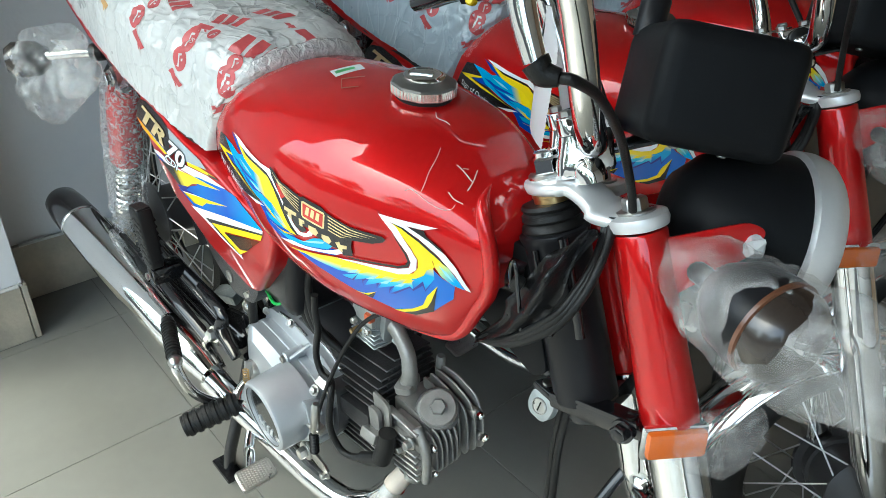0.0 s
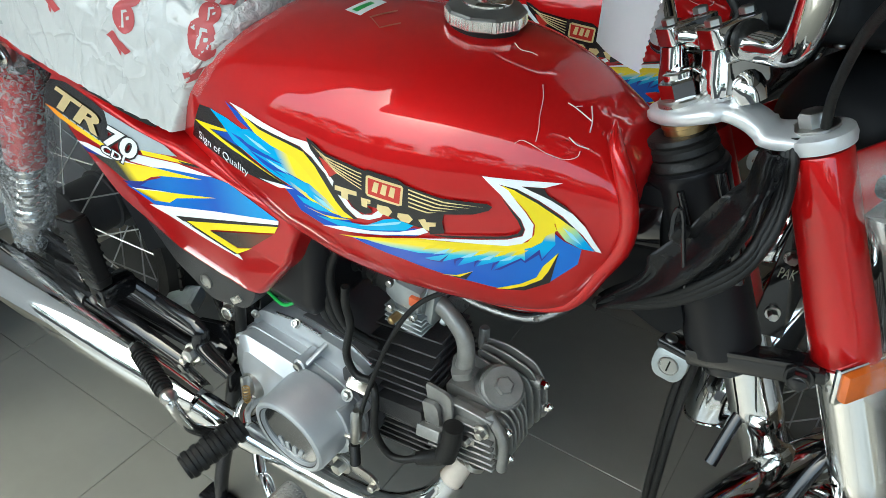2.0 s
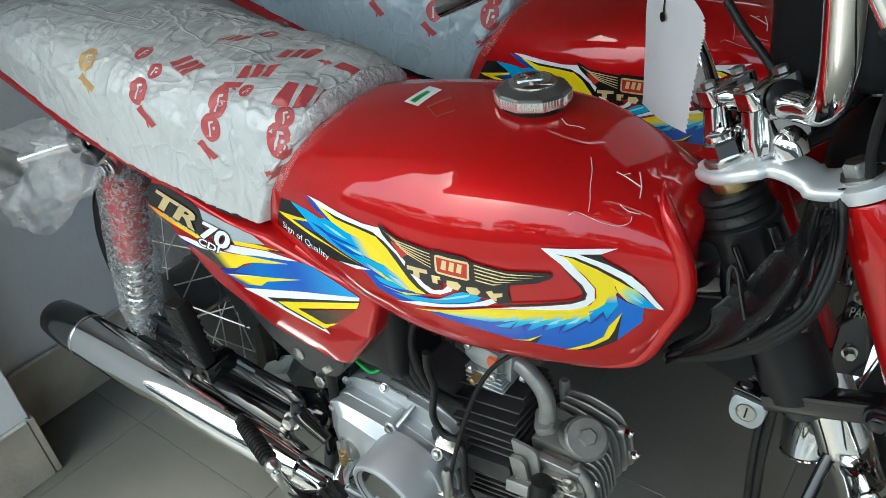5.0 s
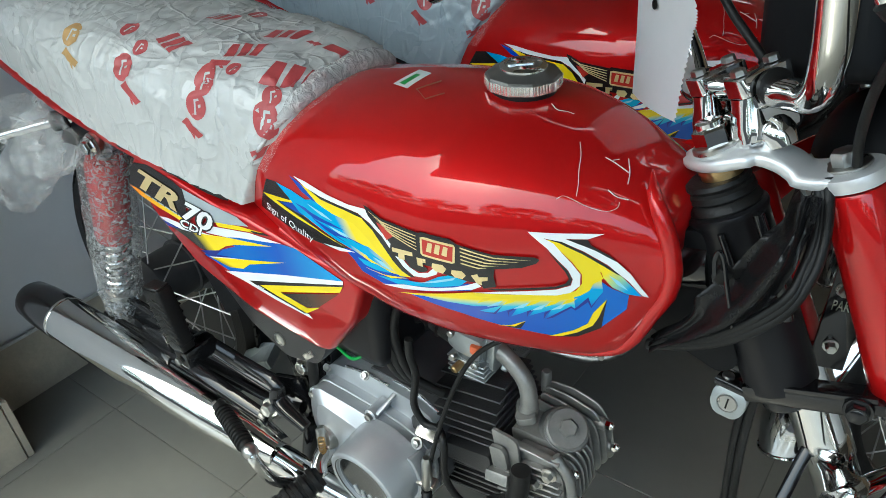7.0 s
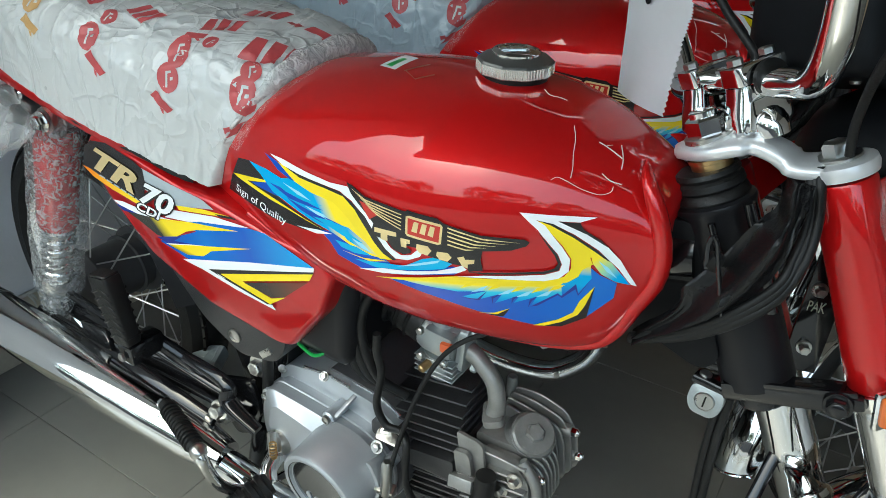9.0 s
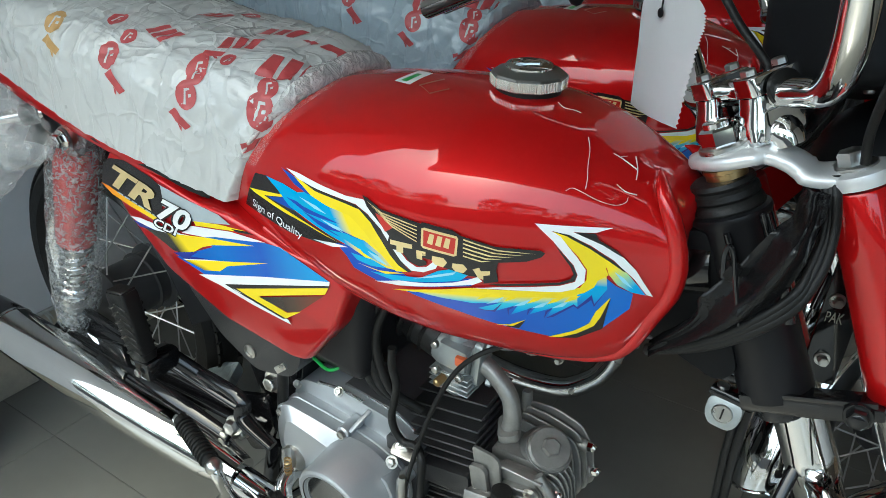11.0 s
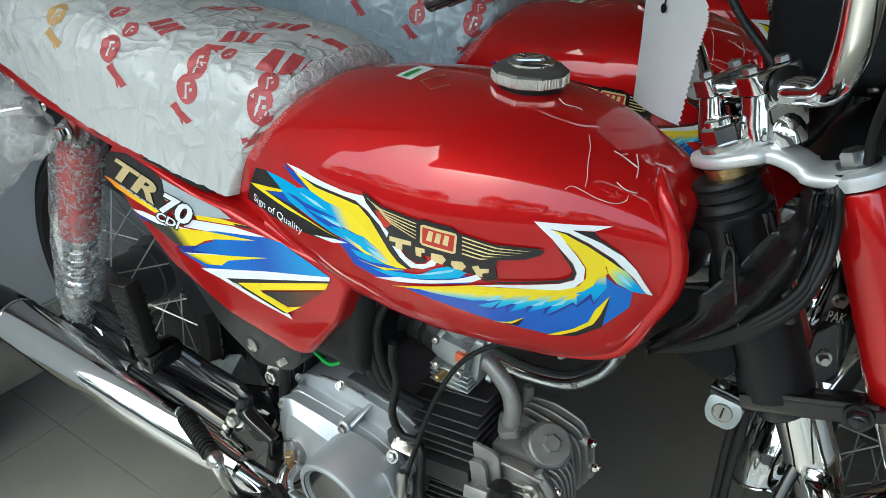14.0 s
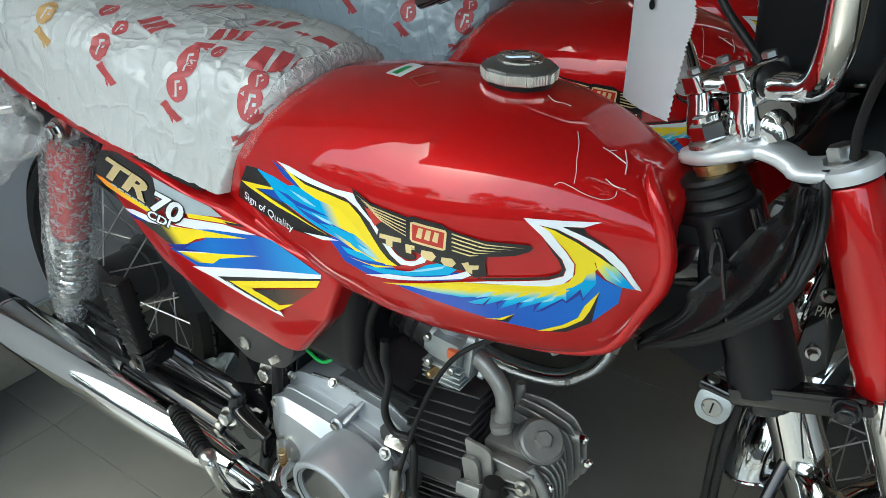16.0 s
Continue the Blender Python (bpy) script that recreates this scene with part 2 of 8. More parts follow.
WORN_PRINT = shader("worn_pale_print", (0.42, 0.39, 0.32), 0.5, vary=0.3, scale=90)
THREAD = shader("red_dusted_thread", (0.72, 0.56, 0.53), 0.6, vary=0.2)
LEAF = shader("leaf", (0.07, 0.1, 0.03), 0.6, vary=0.5, scale=4)
BARK = shader("bark", (0.12, 0.09, 0.06), 0.8, vary=0.4, scale=12)


# ---- shapes ----
def part(name, bm, material, parent=None, label="", sharp=38):
    """Links a bmesh as one mesh object under a thing or under a part."""
    me = bpy.data.meshes.new(name)
    bmesh.ops.recalc_face_normals(bm, faces=bm.faces)
    bm.to_mesh(me)
    bm.free()
    me.materials.append(material)
    me.polygons.foreach_set("use_smooth", [True] * len(me.polygons))
    me.set_sharp_from_angle(angle=radians(sharp))
    ob = new(name, me)
    ob.parent = parent
    if label:
        ob["label"] = label
    return ob


def thing(name, label, category, group="", at=(0, 0, 0)):
    ob = new(name)
    ob.location = at
    ob.empty_display_size = 0.05
    return tagged(ob, label, category, group)


def smooth_path(pts, steps=6):
    """A Catmull-Rom line through the points."""
    p = [Vector(q) for q in pts]
    p = [2 * p[0] - p[1], *p, 2 * p[-1] - p[-2]]
    out = []
    for i in range(1, len(p) - 2):
        for k in range(steps):
            t = k / steps
            out.append(0.5 * (2 * p[i] + (p[i + 1] - p[i - 1]) * t + (2 * p[i - 1] - 5 * p[i] + 4 * p[i + 1] - p[i + 2]) * t * t
                              + (3 * p[i] - p[i - 1] - 3 * p[i + 1] + p[i + 2]) * t ** 3))
    out.append(p[-2])
    return out


def bridge_rings(bm, rings, close=True, caps=True):
    vs = [[bm.verts.new(p) for p in r] for r in rings]
    n = len(vs[0])
    for a, b in zip(vs, vs[1:]):
        for i in range(n if close else n - 1):
            j = (i + 1) % n
            bm.faces.new((a[i], a[j], b[j], b[i]))
    if caps and close:
        bm.faces.new(vs[0][::-1])
        bm.faces.new(vs[-1])
    return bm


def loft(rings, close=True, caps=True):
    return bridge_rings(bmesh.new(), rings, close, caps)


def tube(pts, radius, sides=12, steps=6, bm=None, flat=1.0, smooth=True, wobble=0.0):
    """A round bar along a smooth line; radius a number or one for each point."""
    line = smooth_path(pts, steps) if smooth else [Vector(p) for p in pts]
    if isinstance(radius, (int, float)):
        rad = [radius] * len(line)
    else:
        rad = [float(np.interp(i / (len(line) - 1) * (len(radius) - 1), range(len(radius)), radius)) for i in range(len(line))]
    rings, side = [], None
    for i, p in enumerate(line):
        d = (line[min(i + 1, len(line) - 1)] - line[max(i - 1, 0)]).normalized()
        if side is None:
            side = d.orthogonal().normalized()
        side = (side - d * side.dot(d)).normalized()
        up = d.cross(side)
        r = rad[i]
        rings.append([p + side * r * math.cos(2 * math.pi * k / sides) * (1 + wobble * noise.noise(p * 40 + Vector((k, 0, 0))))
                      + up * r * flat * math.sin(2 * math.pi * k / sides) for k in range(sides)])
    return bridge_rings(bm or bmesh.new(), rings)


def axes(origin, axis, up=(0, 0, 1)):
    """A frame at origin whose third axis is axis."""
    z = Vector(axis).normalized()
    x = Vector(up).cross(z)
    x = z.orthogonal().normalized() if x.length < 1e-4 else x.normalized()
    y = z.cross(x)
    return Matrix.Translation(origin) @ Matrix((x, y, z)).transposed().to_4x4()


def lathe(profile, m, sides=32, bm=None, caps=True):
    """Turns (radius, height) pairs about the third axis of the frame m."""
    rings = [[m @ Vector((r * math.cos(2 * math.pi * k / sides), r * math.sin(2 * math.pi * k / sides), h)) for k in range(sides)] for r, h in profile]
    return bridge_rings(bm or bmesh.new(), rings, True, caps)


def hexbolt(m, r=0.007, h=0.006, washer=0.0):
    """A hexagon head with a rounded top, standing on the frame m."""
    bm = bmesh.new()
    if washer:
        lathe([(washer, 0), (washer, 0.0015), (washer * 0.97, 0.002)], m, 20, bm)
    lathe([(r, 0.001), (r, h * 0.85), (r * 0.86, h)], m, 6, bm)
    lathe([(r * 0.62, h), (r * 0.55, h * 1.04)], m, 12, bm)
    return bm


def prism(outline, m, depth, bevel=0.0, segments=2, bm=None):
    """A plate: the outline (x, y) in the frame m, thickened along its third axis."""
    b = bmesh.new()
    lo = [b.verts.new((x, y, 0)) for x, y in outline]
    f = b.faces.new(lo)
    b.normal_update()
    res = bmesh.ops.extrude_face_region(b, geom=[f])
    bmesh.ops.translate(b, verts=[v for v in res["geom"] if isinstance(v, bmesh.types.BMVert)], vec=(0, 0, depth))
    if bevel:
        bmesh.ops.bevel(b, geom=list(b.edges), offset=bevel, segments=segments, profile=0.6, affect="EDGES", clamp_overlap=True)
    bmesh.ops.transform(b, matrix=m, verts=b.verts)
    return join(bm, b)


def join(bm, b):
    if bm is None:
        return b
    tmp = bpy.data.meshes.new("tmp")
    b.to_mesh(tmp)
    b.free()
    bm.from_mesh(tmp)
    bpy.data.meshes.remove(tmp)
    return bm


def rbox(size, m, bevel=0.003, segments=2, bm=None):
    """A box with rounded edges about the middle of the frame m."""
    b = bmesh.new()
    bmesh.ops.create_cube(b, size=1.0)
    bmesh.ops.scale(b, vec=size, verts=b.verts)
    if bevel:
        bmesh.ops.bevel(b, geom=list(b.edges), offset=bevel, segments=segments, profile=0.6, affect="EDGES", clamp_overlap=True)
    bmesh.ops.transform(b, matrix=m, verts=b.verts)
    return join(bm, b)


def moved(bm, m):
    bmesh.ops.transform(bm, matrix=m, verts=bm.verts)
    return bm


def rounded(outline, r, n=4):
    """The outline with its corners rounded."""
    out, k = [], len(outline)
    for i in range(k):
        a, b, c = (Vector(outline[(i + d) % k]) for d in (-1, 0, 1))
        u, v = (a - b), (c - b)
        t = min(r, u.length * 0.45, v.length * 0.45)
        p, q = b + u.normalized() * t, b + v.normalized() * t
        for j in range(n + 1):
            s = j / n
            out.append(tuple((1 - s) ** 2 * p + 2 * s * (1 - s) * b + s * s * q))
    return out

# ---- the shop: floor, walls, ceiling and the open front ----
WALL_X, ROOM_X, FAR_Y, FRONT_Y, TOP = -1.215, 3.2, 2.4, -1.6, 3.1
FLOOR = -0.04
slab = tagged(new("floor"), "grey polished floor tiles with dark joints", "floor", kind="structure")
part("joint_bed", rbox((ROOM_X - WALL_X + 0.4, FAR_Y - FRONT_Y + 0.4, 0.1), pose((ROOM_X + WALL_X) / 2, (FAR_Y + FRONT_Y) / 2, FLOOR - 0.0525), 0), GROUT, slab)
TILE = 0.362
for i in range(-2, 12):
    for j in range(-5, 11):
        x0, y0 = -0.668 + TILE * i, -0.112 + TILE * j
        cx, cy = max(x0, WALL_X), max(y0, FRONT_Y - 0.2)
        x1, y1 = min(x0 + TILE, ROOM_X), min(y0 + TILE, FAR_Y)
        if x1 - cx < 0.02 or y1 - cy < 0.02:
            continue
        b = bmesh.new()
        lo, hi = (cx + 0.0004, cy + 0.0004), (x1 - 0.0004, y1 - 0.0004)
        rings = [[(lo[0] - q, lo[1] - q, FLOOR + z), (hi[0] + q, lo[1] - q, FLOOR + z), (hi[0] + q, hi[1] + q, FLOOR + z), (lo[0] - q, hi[1] + q, FLOOR + z)]
                 for q, z in ((0, -0.006), (0, -0.0006), (-0.0006, 0))]
        bridge_rings(b, rings)
        part("tile", b, FLOOR_TILE, slab)

def wall(name, label, lo, hi, material=PLASTER):
    c = [(a + b) / 2 for a, b in zip(lo, hi)]
    return tagged(part(name, rbox([b - a for a, b in zip(lo, hi)], pose(*c), 0.002, 1), material), label, "wall", kind="structure")

wall("wall_west", "pale grey plastered wall above a tiled skirting", (WALL_X - 0.15, -0.64, FLOOR), (WALL_X, FAR_Y, TOP))
# unseen side opening, sized to let skylight onto tag and wall
wall("wall_lintel_unseen", "unseen lintel, its height set to light the paper tag", (WALL_X - 0.15, FRONT_Y, 2.70), (WALL_X, -0.64, TOP))
# added out of view to limit how much daylight enters
wall("wall_front_unseen", "unseen front wall that narrows the light from the opening", (2.8, FRONT_Y - 0.15, FLOOR), (ROOM_X + 0.15, FRONT_Y, 2.2))
# unseen wall, brown and near so its bounce warms the floor
wall("wall_north_bounce", "unseen brown wall that bounces warm light onto the floor", (WALL_X - 0.15, FAR_Y, FLOOR), (ROOM_X + 0.15, FAR_Y + 0.15, TOP), BOUNCE_BROWN)
wall("wall_east", "pale grey plastered wall", (ROOM_X, FRONT_Y, FLOOR), (ROOM_X + 0.15, FAR_Y, TOP))
# out of view; dark so that the tank's top reflects little
tagged(part("ceiling", rbox((ROOM_X - WALL_X + 0.3, FAR_Y - FRONT_Y + 0.3, 0.15), pose((ROOM_X + WALL_X) / 2, (FAR_Y + FRONT_Y) / 2 - 0.0, TOP + 0.075), 0), DIM_CEILING),
       "unseen ceiling, kept dark to dim reflections in the tank", "ceiling", kind="structure")
# the beam over the open shop front
wall("wall_south", "plastered beam over the open shop front", (WALL_X - 0.15, FRONT_Y - 0.15, 2.2), (ROOM_X + 0.15, FRONT_Y, TOP))
# the pilaster beside the exhaust, with its own tiled foot
PX, PY = -1.055, -0.262
wall("wall_pier", "white plastered pier standing out of the wall", (WALL_X, -0.64, FLOOR + 0.135), (PX - 0.006, PY - 0.006, TOP))

def skirting(name, lo, hi, along):
    """A row of beige skirting tiles with a mortar line on top."""
    root = tagged(new(name), "beige skirting tiles with smeared mortar joints", "skirting", kind="structure")
    n = max(1, round((hi[along] - lo[along]) / 0.4))
    for k in range(n):
        a, b = list(lo), list(hi)
        a[along] = lo[along] + (hi[along] - lo[along]) * k / n + 0.001
        b[along] = lo[along] + (hi[along] - lo[along]) * (k + 1) / n - 0.001
        part("tile", rbox([q - p for p, q in zip(a, b)], pose(*[(p + q) / 2 for p, q in zip(a, b)]), 0.0015, 1), BASE_TILE, root)
    # the ragged mortar line on top and a few runs down the face
    face = {0: Vector((0, lo[1] - 0.0004, 0)), 1: Vector((hi[0] + 0.0004, 0, 0))}[along]
    length = hi[along] - lo[along]
    spot = lambda f, z: Vector([face[q] if q != along else lo[along] + length * f for q in (0, 1)] + [z])
    steps = max(6, int(length / 0.03))
    part("mortar_line", tube([spot(0.01 + 0.98 * k / steps, hi[2] + 0.002 + 0.002 * noise.noise(spot(k / steps, 0) * 40)) for k in range(steps + 1)], 0.0042, 8, 2, wobble=0.7), MORTAR, root)
    random.seed(7)
    for k in range(max(3, int(length * 9))):
        f, run = random.uniform(0.05, 0.95), random.uniform(0.012, 0.055)
        part("mortar_run", tube([spot(f, hi[2] - 0.002), spot(f + 0.002, hi[2] - run * 0.5), spot(f + 0.003, hi[2] - run)], [0.0032, 0.0022, 0.0008], 6, 3, wobble=0.5), MORTAR, root)
    return root

skirting("baseboard_west", (WALL_X, PY, FLOOR), (WALL_X + 0.012, FAR_Y, FLOOR + 0.138), 1)
skirting("baseboard_pier_side", (WALL_X, PY - 0.012, FLOOR), (PX, PY, FLOOR + 0.134), 0)
skirting("baseboard_pier", (PX - 0.012, -0.64, FLOOR), (PX, PY - 0.0125, FLOOR + 0.134), 1)

# outside: pavement and street to the horizon, a row of trees
tagged(part("ground", rbox((400, 400, 0.1), pose(0, 0, -0.205), 0), ASPHALT), "grey street surface outside the shop", "ground", kind="structure")
# added out of view: hides the bright horizon from the red paint
wall("unseen_street_wall", "unseen wall added to darken low reflections in the paint", (-40, -10.2, -0.16), (40, -10.0, 1.9), DARK_BLOCKER)
random.seed(4)
for k in range(9):
    tx, ty = -16 + 4.2 * k + random.uniform(-1, 1), -14 + random.uniform(-2, 2)
    th = random.uniform(4.6, 6.4)
    tree = thing("tree", "leafy street tree with a broad green crown", "tree", "street trees", (tx, ty, -0.15))
    b = tube([(0, 0, 0), (0.1, 0.05, 1.5), (-0.1, 0, 3), (0.1, 0.1, th * 0.7)], [0.22, 0.17, 0.13, 0.05], 8)
    for q in range(5):
        w = q * 1.3
        tube([(0, 0, 2.2 + 0.3 * q), (0.7 * math.cos(w), 0.7 * math.sin(w), 3.1 + 0.4 * q), (1.5 * math.cos(w), 1.5 * math.sin(w), 3.6 + 0.5 * q)], [0.08, 0.05, 0.02], 6, 3, b)
    part("trunk", b, BARK, tree)
    verts, faces = [], []
    for q in range(900):
        w, e, r = random.uniform(0, 6.283), random.uniform(-0.9, 1.5), random.uniform(0.55, 1.0)
        c = Vector((2.6 * r * math.cos(w) * math.cos(e), 2.6 * r * math.sin(w) * math.cos(e), th * 0.66 + 2.2 * r * math.sin(e)))
        s = random.uniform(0.12, 0.3)
        u, v = Vector([random.gauss(0, 1) for _ in range(3)]).normalized(), Vector([random.gauss(0, 1) for _ in range(3)]).normalized()
        n0 = len(verts)
        verts += [c - u * s, c + v * s * 0.6, c + u * s, c - v * s * 0.6]
        faces.append((n0, n0 + 1, n0 + 2, n0 + 3))
    me = bpy.data.meshes.new("crown")
    me.from_pydata(verts, [], faces)
    me.materials.append(LEAF)
    crown = new("crown", me)
    crown.parent = tree

# ---- the motorcycle: x ahead, y to its left, z up; the steering head stands at x = 0 ----
from mathutils.bvhtree import BVHTree

bike = thing("motorcycle", "new red 70cc motorcycle with bright stripes, seat still in plastic", "motorcycle", "parked motorcycles")

# fuel tank: stations x, top, half width, height of the widest line, flange half width, flange height
STATIONS = [(-0.475, 0.655, 0.088, 0.605, 0.084, 0.566), (-0.42, 0.685, 0.104, 0.605, 0.098, 0.556), (-0.37, 0.699, 0.115, 0.606, 0.104, 0.543),
            (-0.30, 0.709, 0.127, 0.606, 0.103, 0.522), (-0.24, 0.715, 0.132, 0.604, 0.096, 0.508), (-0.185, 0.717, 0.131, 0.603, 0.087, 0.503),
            (-0.13, 0.713, 0.118, 0.602, 0.076, 0.502), (-0.08, 0.700, 0.097, 0.600, 0.065, 0.504), (-0.045, 0.683, 0.079, 0.600, 0.056, 0.510),
            (-0.022, 0.671, 0.068, 0.604, 0.052, 0.530), (-0.008, 0.659, 0.059, 0.612, 0.050, 0.572), (-0.002, 0.649, 0.054, 0.620, 0.049, 0.602)]


def station(x):
    cols = list(zip(*STATIONS))
    return [float(np.interp(x, cols[0], c)) for c in cols[1:]]


def smooth_station(x, h=0.012):
    return [sum(v) / 3 for v in zip(station(x - h), station(x), station(x + h))]


def tank_section(x, n=30, m=12):
    """Right half of the section from the top's middle to the flange, then the left half back."""
    zt, w, zm, wf, zf = smooth_station(x)
    right = []
    e = float(np.interp(x, [-0.2, -0.05], [0.80, 0.62]))
    for k in range(n + 1):
        a = math.pi / 2 * k / n
        right.append((w * math.sin(a) ** 0.86, zm + (zt - zm) * math.cos(a) ** e))
    for k in range(1, m + 1):
        a = math.pi / 2 * k / m
        right.append((wf + (w - wf) * math.cos(a) ** 0.9, zm - (zm - zf) * math.sin(a) ** 1.0))
    half = [Vector((x, -y, z)) for y, z in right]
    other = [Vector((x, y, z)) for y, z in right[1:]]
    return half[::-1] + other  # right flange ... top ... left flange


xs = [-0.475 + 0.473 * k / 84 for k in range(85)]
tank_rings = [tank_section(x) for x in xs]
tank_bm = loft(tank_rings, close=False, caps=False)
tank_bm.normal_update()
tank_tree = BVHTree.FromBMesh(tank_bm)
# the front and rear ends and the underside
tank_bm.verts.ensure_lookup_table()
n_ring = len(tank_rings[0])
tank_bm.faces.new([tank_bm.verts[i] for i in range(n_ring)])
tank_bm.faces.new([tank_bm.verts[(len(xs) - 1) * n_ring + i] for i in range(n_ring)][::-1])
tank = part("fuel_tank", tank_bm, RED, bike, "glossy red fuel tank with printed stripes", 60)
# folded seam along the lower edge, widening to a lip up the front and over
for s, nm in ((-1, "seam"), (1, "seam")):
    line = [Vector((x, s * smooth_station(x)[3], smooth_station(x)[4])) for x in xs[12::2]]
    line += [Vector((0.0015, s * 0.052, 0.612)), Vector((-0.0040, s * 0.054, 0.640)), Vector((-0.0130, s * 0.053, 0.660)), Vector((-0.0225, s * 0.046, 0.674)), Vector((-0.030, s * 0.030, 0.682))]
    n_low = len(line) - 10
    part(nm, tube(line, [0.0046] * n_low + [0.0052, 0.0060, 0.0068, 0.0074, 0.0076, 0.0074, 0.0070, 0.0064, 0.0048, 0.0006], 12, 2, flat=1.1), RED, tank)
part("under_shell", loft([[r[0] + Vector((0, 0.004, 0)), Vector((r[0].x, 0, r[0].z + 0.03)), r[-1] - Vector((0, 0.004, 0))] for r in tank_rings[12:-8:3]], close=False), RED, tank)


def on_tank(x, z, lift=0.0006):
    """The place on the right-hand side of the tank at x, z."""
    hit, nrm, _, _ = tank_tree.ray_cast(Vector((x, -0.4, z)), Vector((0, 1, 0)))
    if hit is None:
        hit, nrm, _, _ = tank_tree.find_nearest(Vector((x, -0.1, z)))
    if nrm.y > 0:
        nrm = -nrm
    return hit + nrm * lift


def on_top(x, y, lift=0.0006):
    """The place on top of the tank at x, y."""
    hit, nrm, _, _ = tank_tree.ray_cast(Vector((x, y, 1.0)), Vector((0, 0, -1)))
    return hit + (nrm if nrm.z > 0 else -nrm) * lift


def decal(name, outline, material, parent, lift=0.0006, place=on_tank, step=0.004):
    """A printed shape, given as (x, z) from the side, laid on the surface."""
    b = bmesh.new()
    b.faces.new([b.verts.new((x, 0, z)) for x, z in outline])
    b.normal_update()
    bmesh.ops.triangulate(b, faces=b.faces, ngon_method="EAR_CLIP")
    lo = [min(p[i] for p in outline) for i in (0, 1)]
    hi = [max(p[i] for p in outline) for i in (0, 1)]
    for axis, i in ((0, 0), (2, 1)):
        q = lo[i] + step
        while q < hi[i]:
            co, no = [0, 0, 0], [0, 0, 0]
            co[axis], no[axis] = q, 1
            bmesh.ops.bisect_plane(b, geom=b.verts[:] + b.edges[:] + b.faces[:], plane_co=co, plane_no=no)
            q += step
    for v in b.verts:
        v.co = place(v.co.x, v.co.z, 0.0002 + 0.55 * lift)
    return part(name, b, material, parent)


def lettering(name, text, height, m, material, parent, place=None, lift=0.001, shear=0.0, width=1.0, bold=0.0, span=0.0):
    """Words cut from the built-in font; m carries them from the letter plane to (x, z) of the side."""
    cu = bpy.data.curves.new(name, "FONT")
    cu.body, cu.size, cu.shear, cu.resolution_u = text, height, shear, 3
    cu.align_x = "LEFT"
    cu.offset = bold
    if not place:
        cu.extrude = 0.0004
    tmp = new("letters", cu)
    dg = bpy.context.evaluated_depsgraph_get()
    me = bpy.data.meshes.new_from_object(tmp.evaluated_get(dg))
    bpy.data.objects.remove(tmp)
    b = bmesh.new()
    b.from_mesh(me)
    bpy.data.meshes.remove(me)
    if span:
        width = span / max(v.co.x for v in b.verts)
    for v in b.verts:
        q = m @ Vector((v.co.x * width, v.co.y, v.co.z))
        v.co = place(q.x, q.z, lift) if place else q
    return part(name, b, material, parent)


def side_frame(x, z, y=0.0, turn=0.0):
    """A letter plane on the bike's right side: letters run ahead along x and stand up along z, turned by degrees."""
    return Matrix.Translation((x, y, z)) @ Matrix.Rotation(radians(-turn), 4, "Y") @ pose(0, 0, 0, 90, 0, 0)

# filler cap: a ten-sided crown with fluted flats, standing on a narrow neck, a round lock cover on top
CAP = axes((-0.166, 0.004, 0.7175), (0.02, 0.0, 1)) @ pose(0, 0, 0, 0, 0, 8)
CAP_R, SIDES = 0.0340, 10
fcap = part("fuel_cap", lathe([(0.030, 0.0005), (CAP_R * 0.97, 0.0012), (CAP_R * 0.985, 0.0022), (CAP_R * 0.985, 0.0105), (CAP_R * 0.985, 0.0114), (CAP_R * 0.95, 0.0128), (0.0225, 0.0168), (0.0215, 0.0172), (0.012, 0.0172)], CAP, SIDES), CAP_METAL, tank, "brushed steel ten-sided filler cap", 15)


def knurl(height):
    """One fluted ring: ten flat sides, six flutes on each, plain at the corners."""
    ring = []
    for k in range(SIDES):
        for q in range(28):
            phi = ((q + 0.5) / 28 - 0.5) * 2 * math.pi / SIDES
            r = CAP_R * math.cos(math.pi / SIDES) / math.cos(phi) + (0.0009 if 2 <= q < 26 and (q - 2) % 4 < 2 else 0.0)
            a = 2 * math.pi / SIDES * (k + 0.5) + phi
            ring.append(CAP @ Vector((r * math.cos(a), r * math.sin(a), height)))
    return ring


part("knurling", loft([knurl(0.0022), knurl(0.0106)]), FLUTE, fcap, "", 8)
lock_cover = part("lock_cover", lathe([(0.0212, 0.0168), (0.0212, 0.0186), (0.0198, 0.0200), (0.0165, 0.0206), (0.0155, 0.0198), (0.008, 0.0202)], CAP, 40), CHROME, fcap, "chrome lock cover")
part("key_flap", prism(rounded([(-0.0045, -0.012), (0.0045, -0.012), (0.0030, 0.012), (-0.0030, 0.012)], 0.002), CAP @ pose(-0.002, 0.002, 0.0196, 0, 0, 35), 0.0022, 0.0008), CHROME, lock_cover)
part("cap_neck", lathe([(0.0295, -0.006), (0.0295, 0.0012), (0.028, 0.0014)], CAP, 32), RUBBER, fcap)

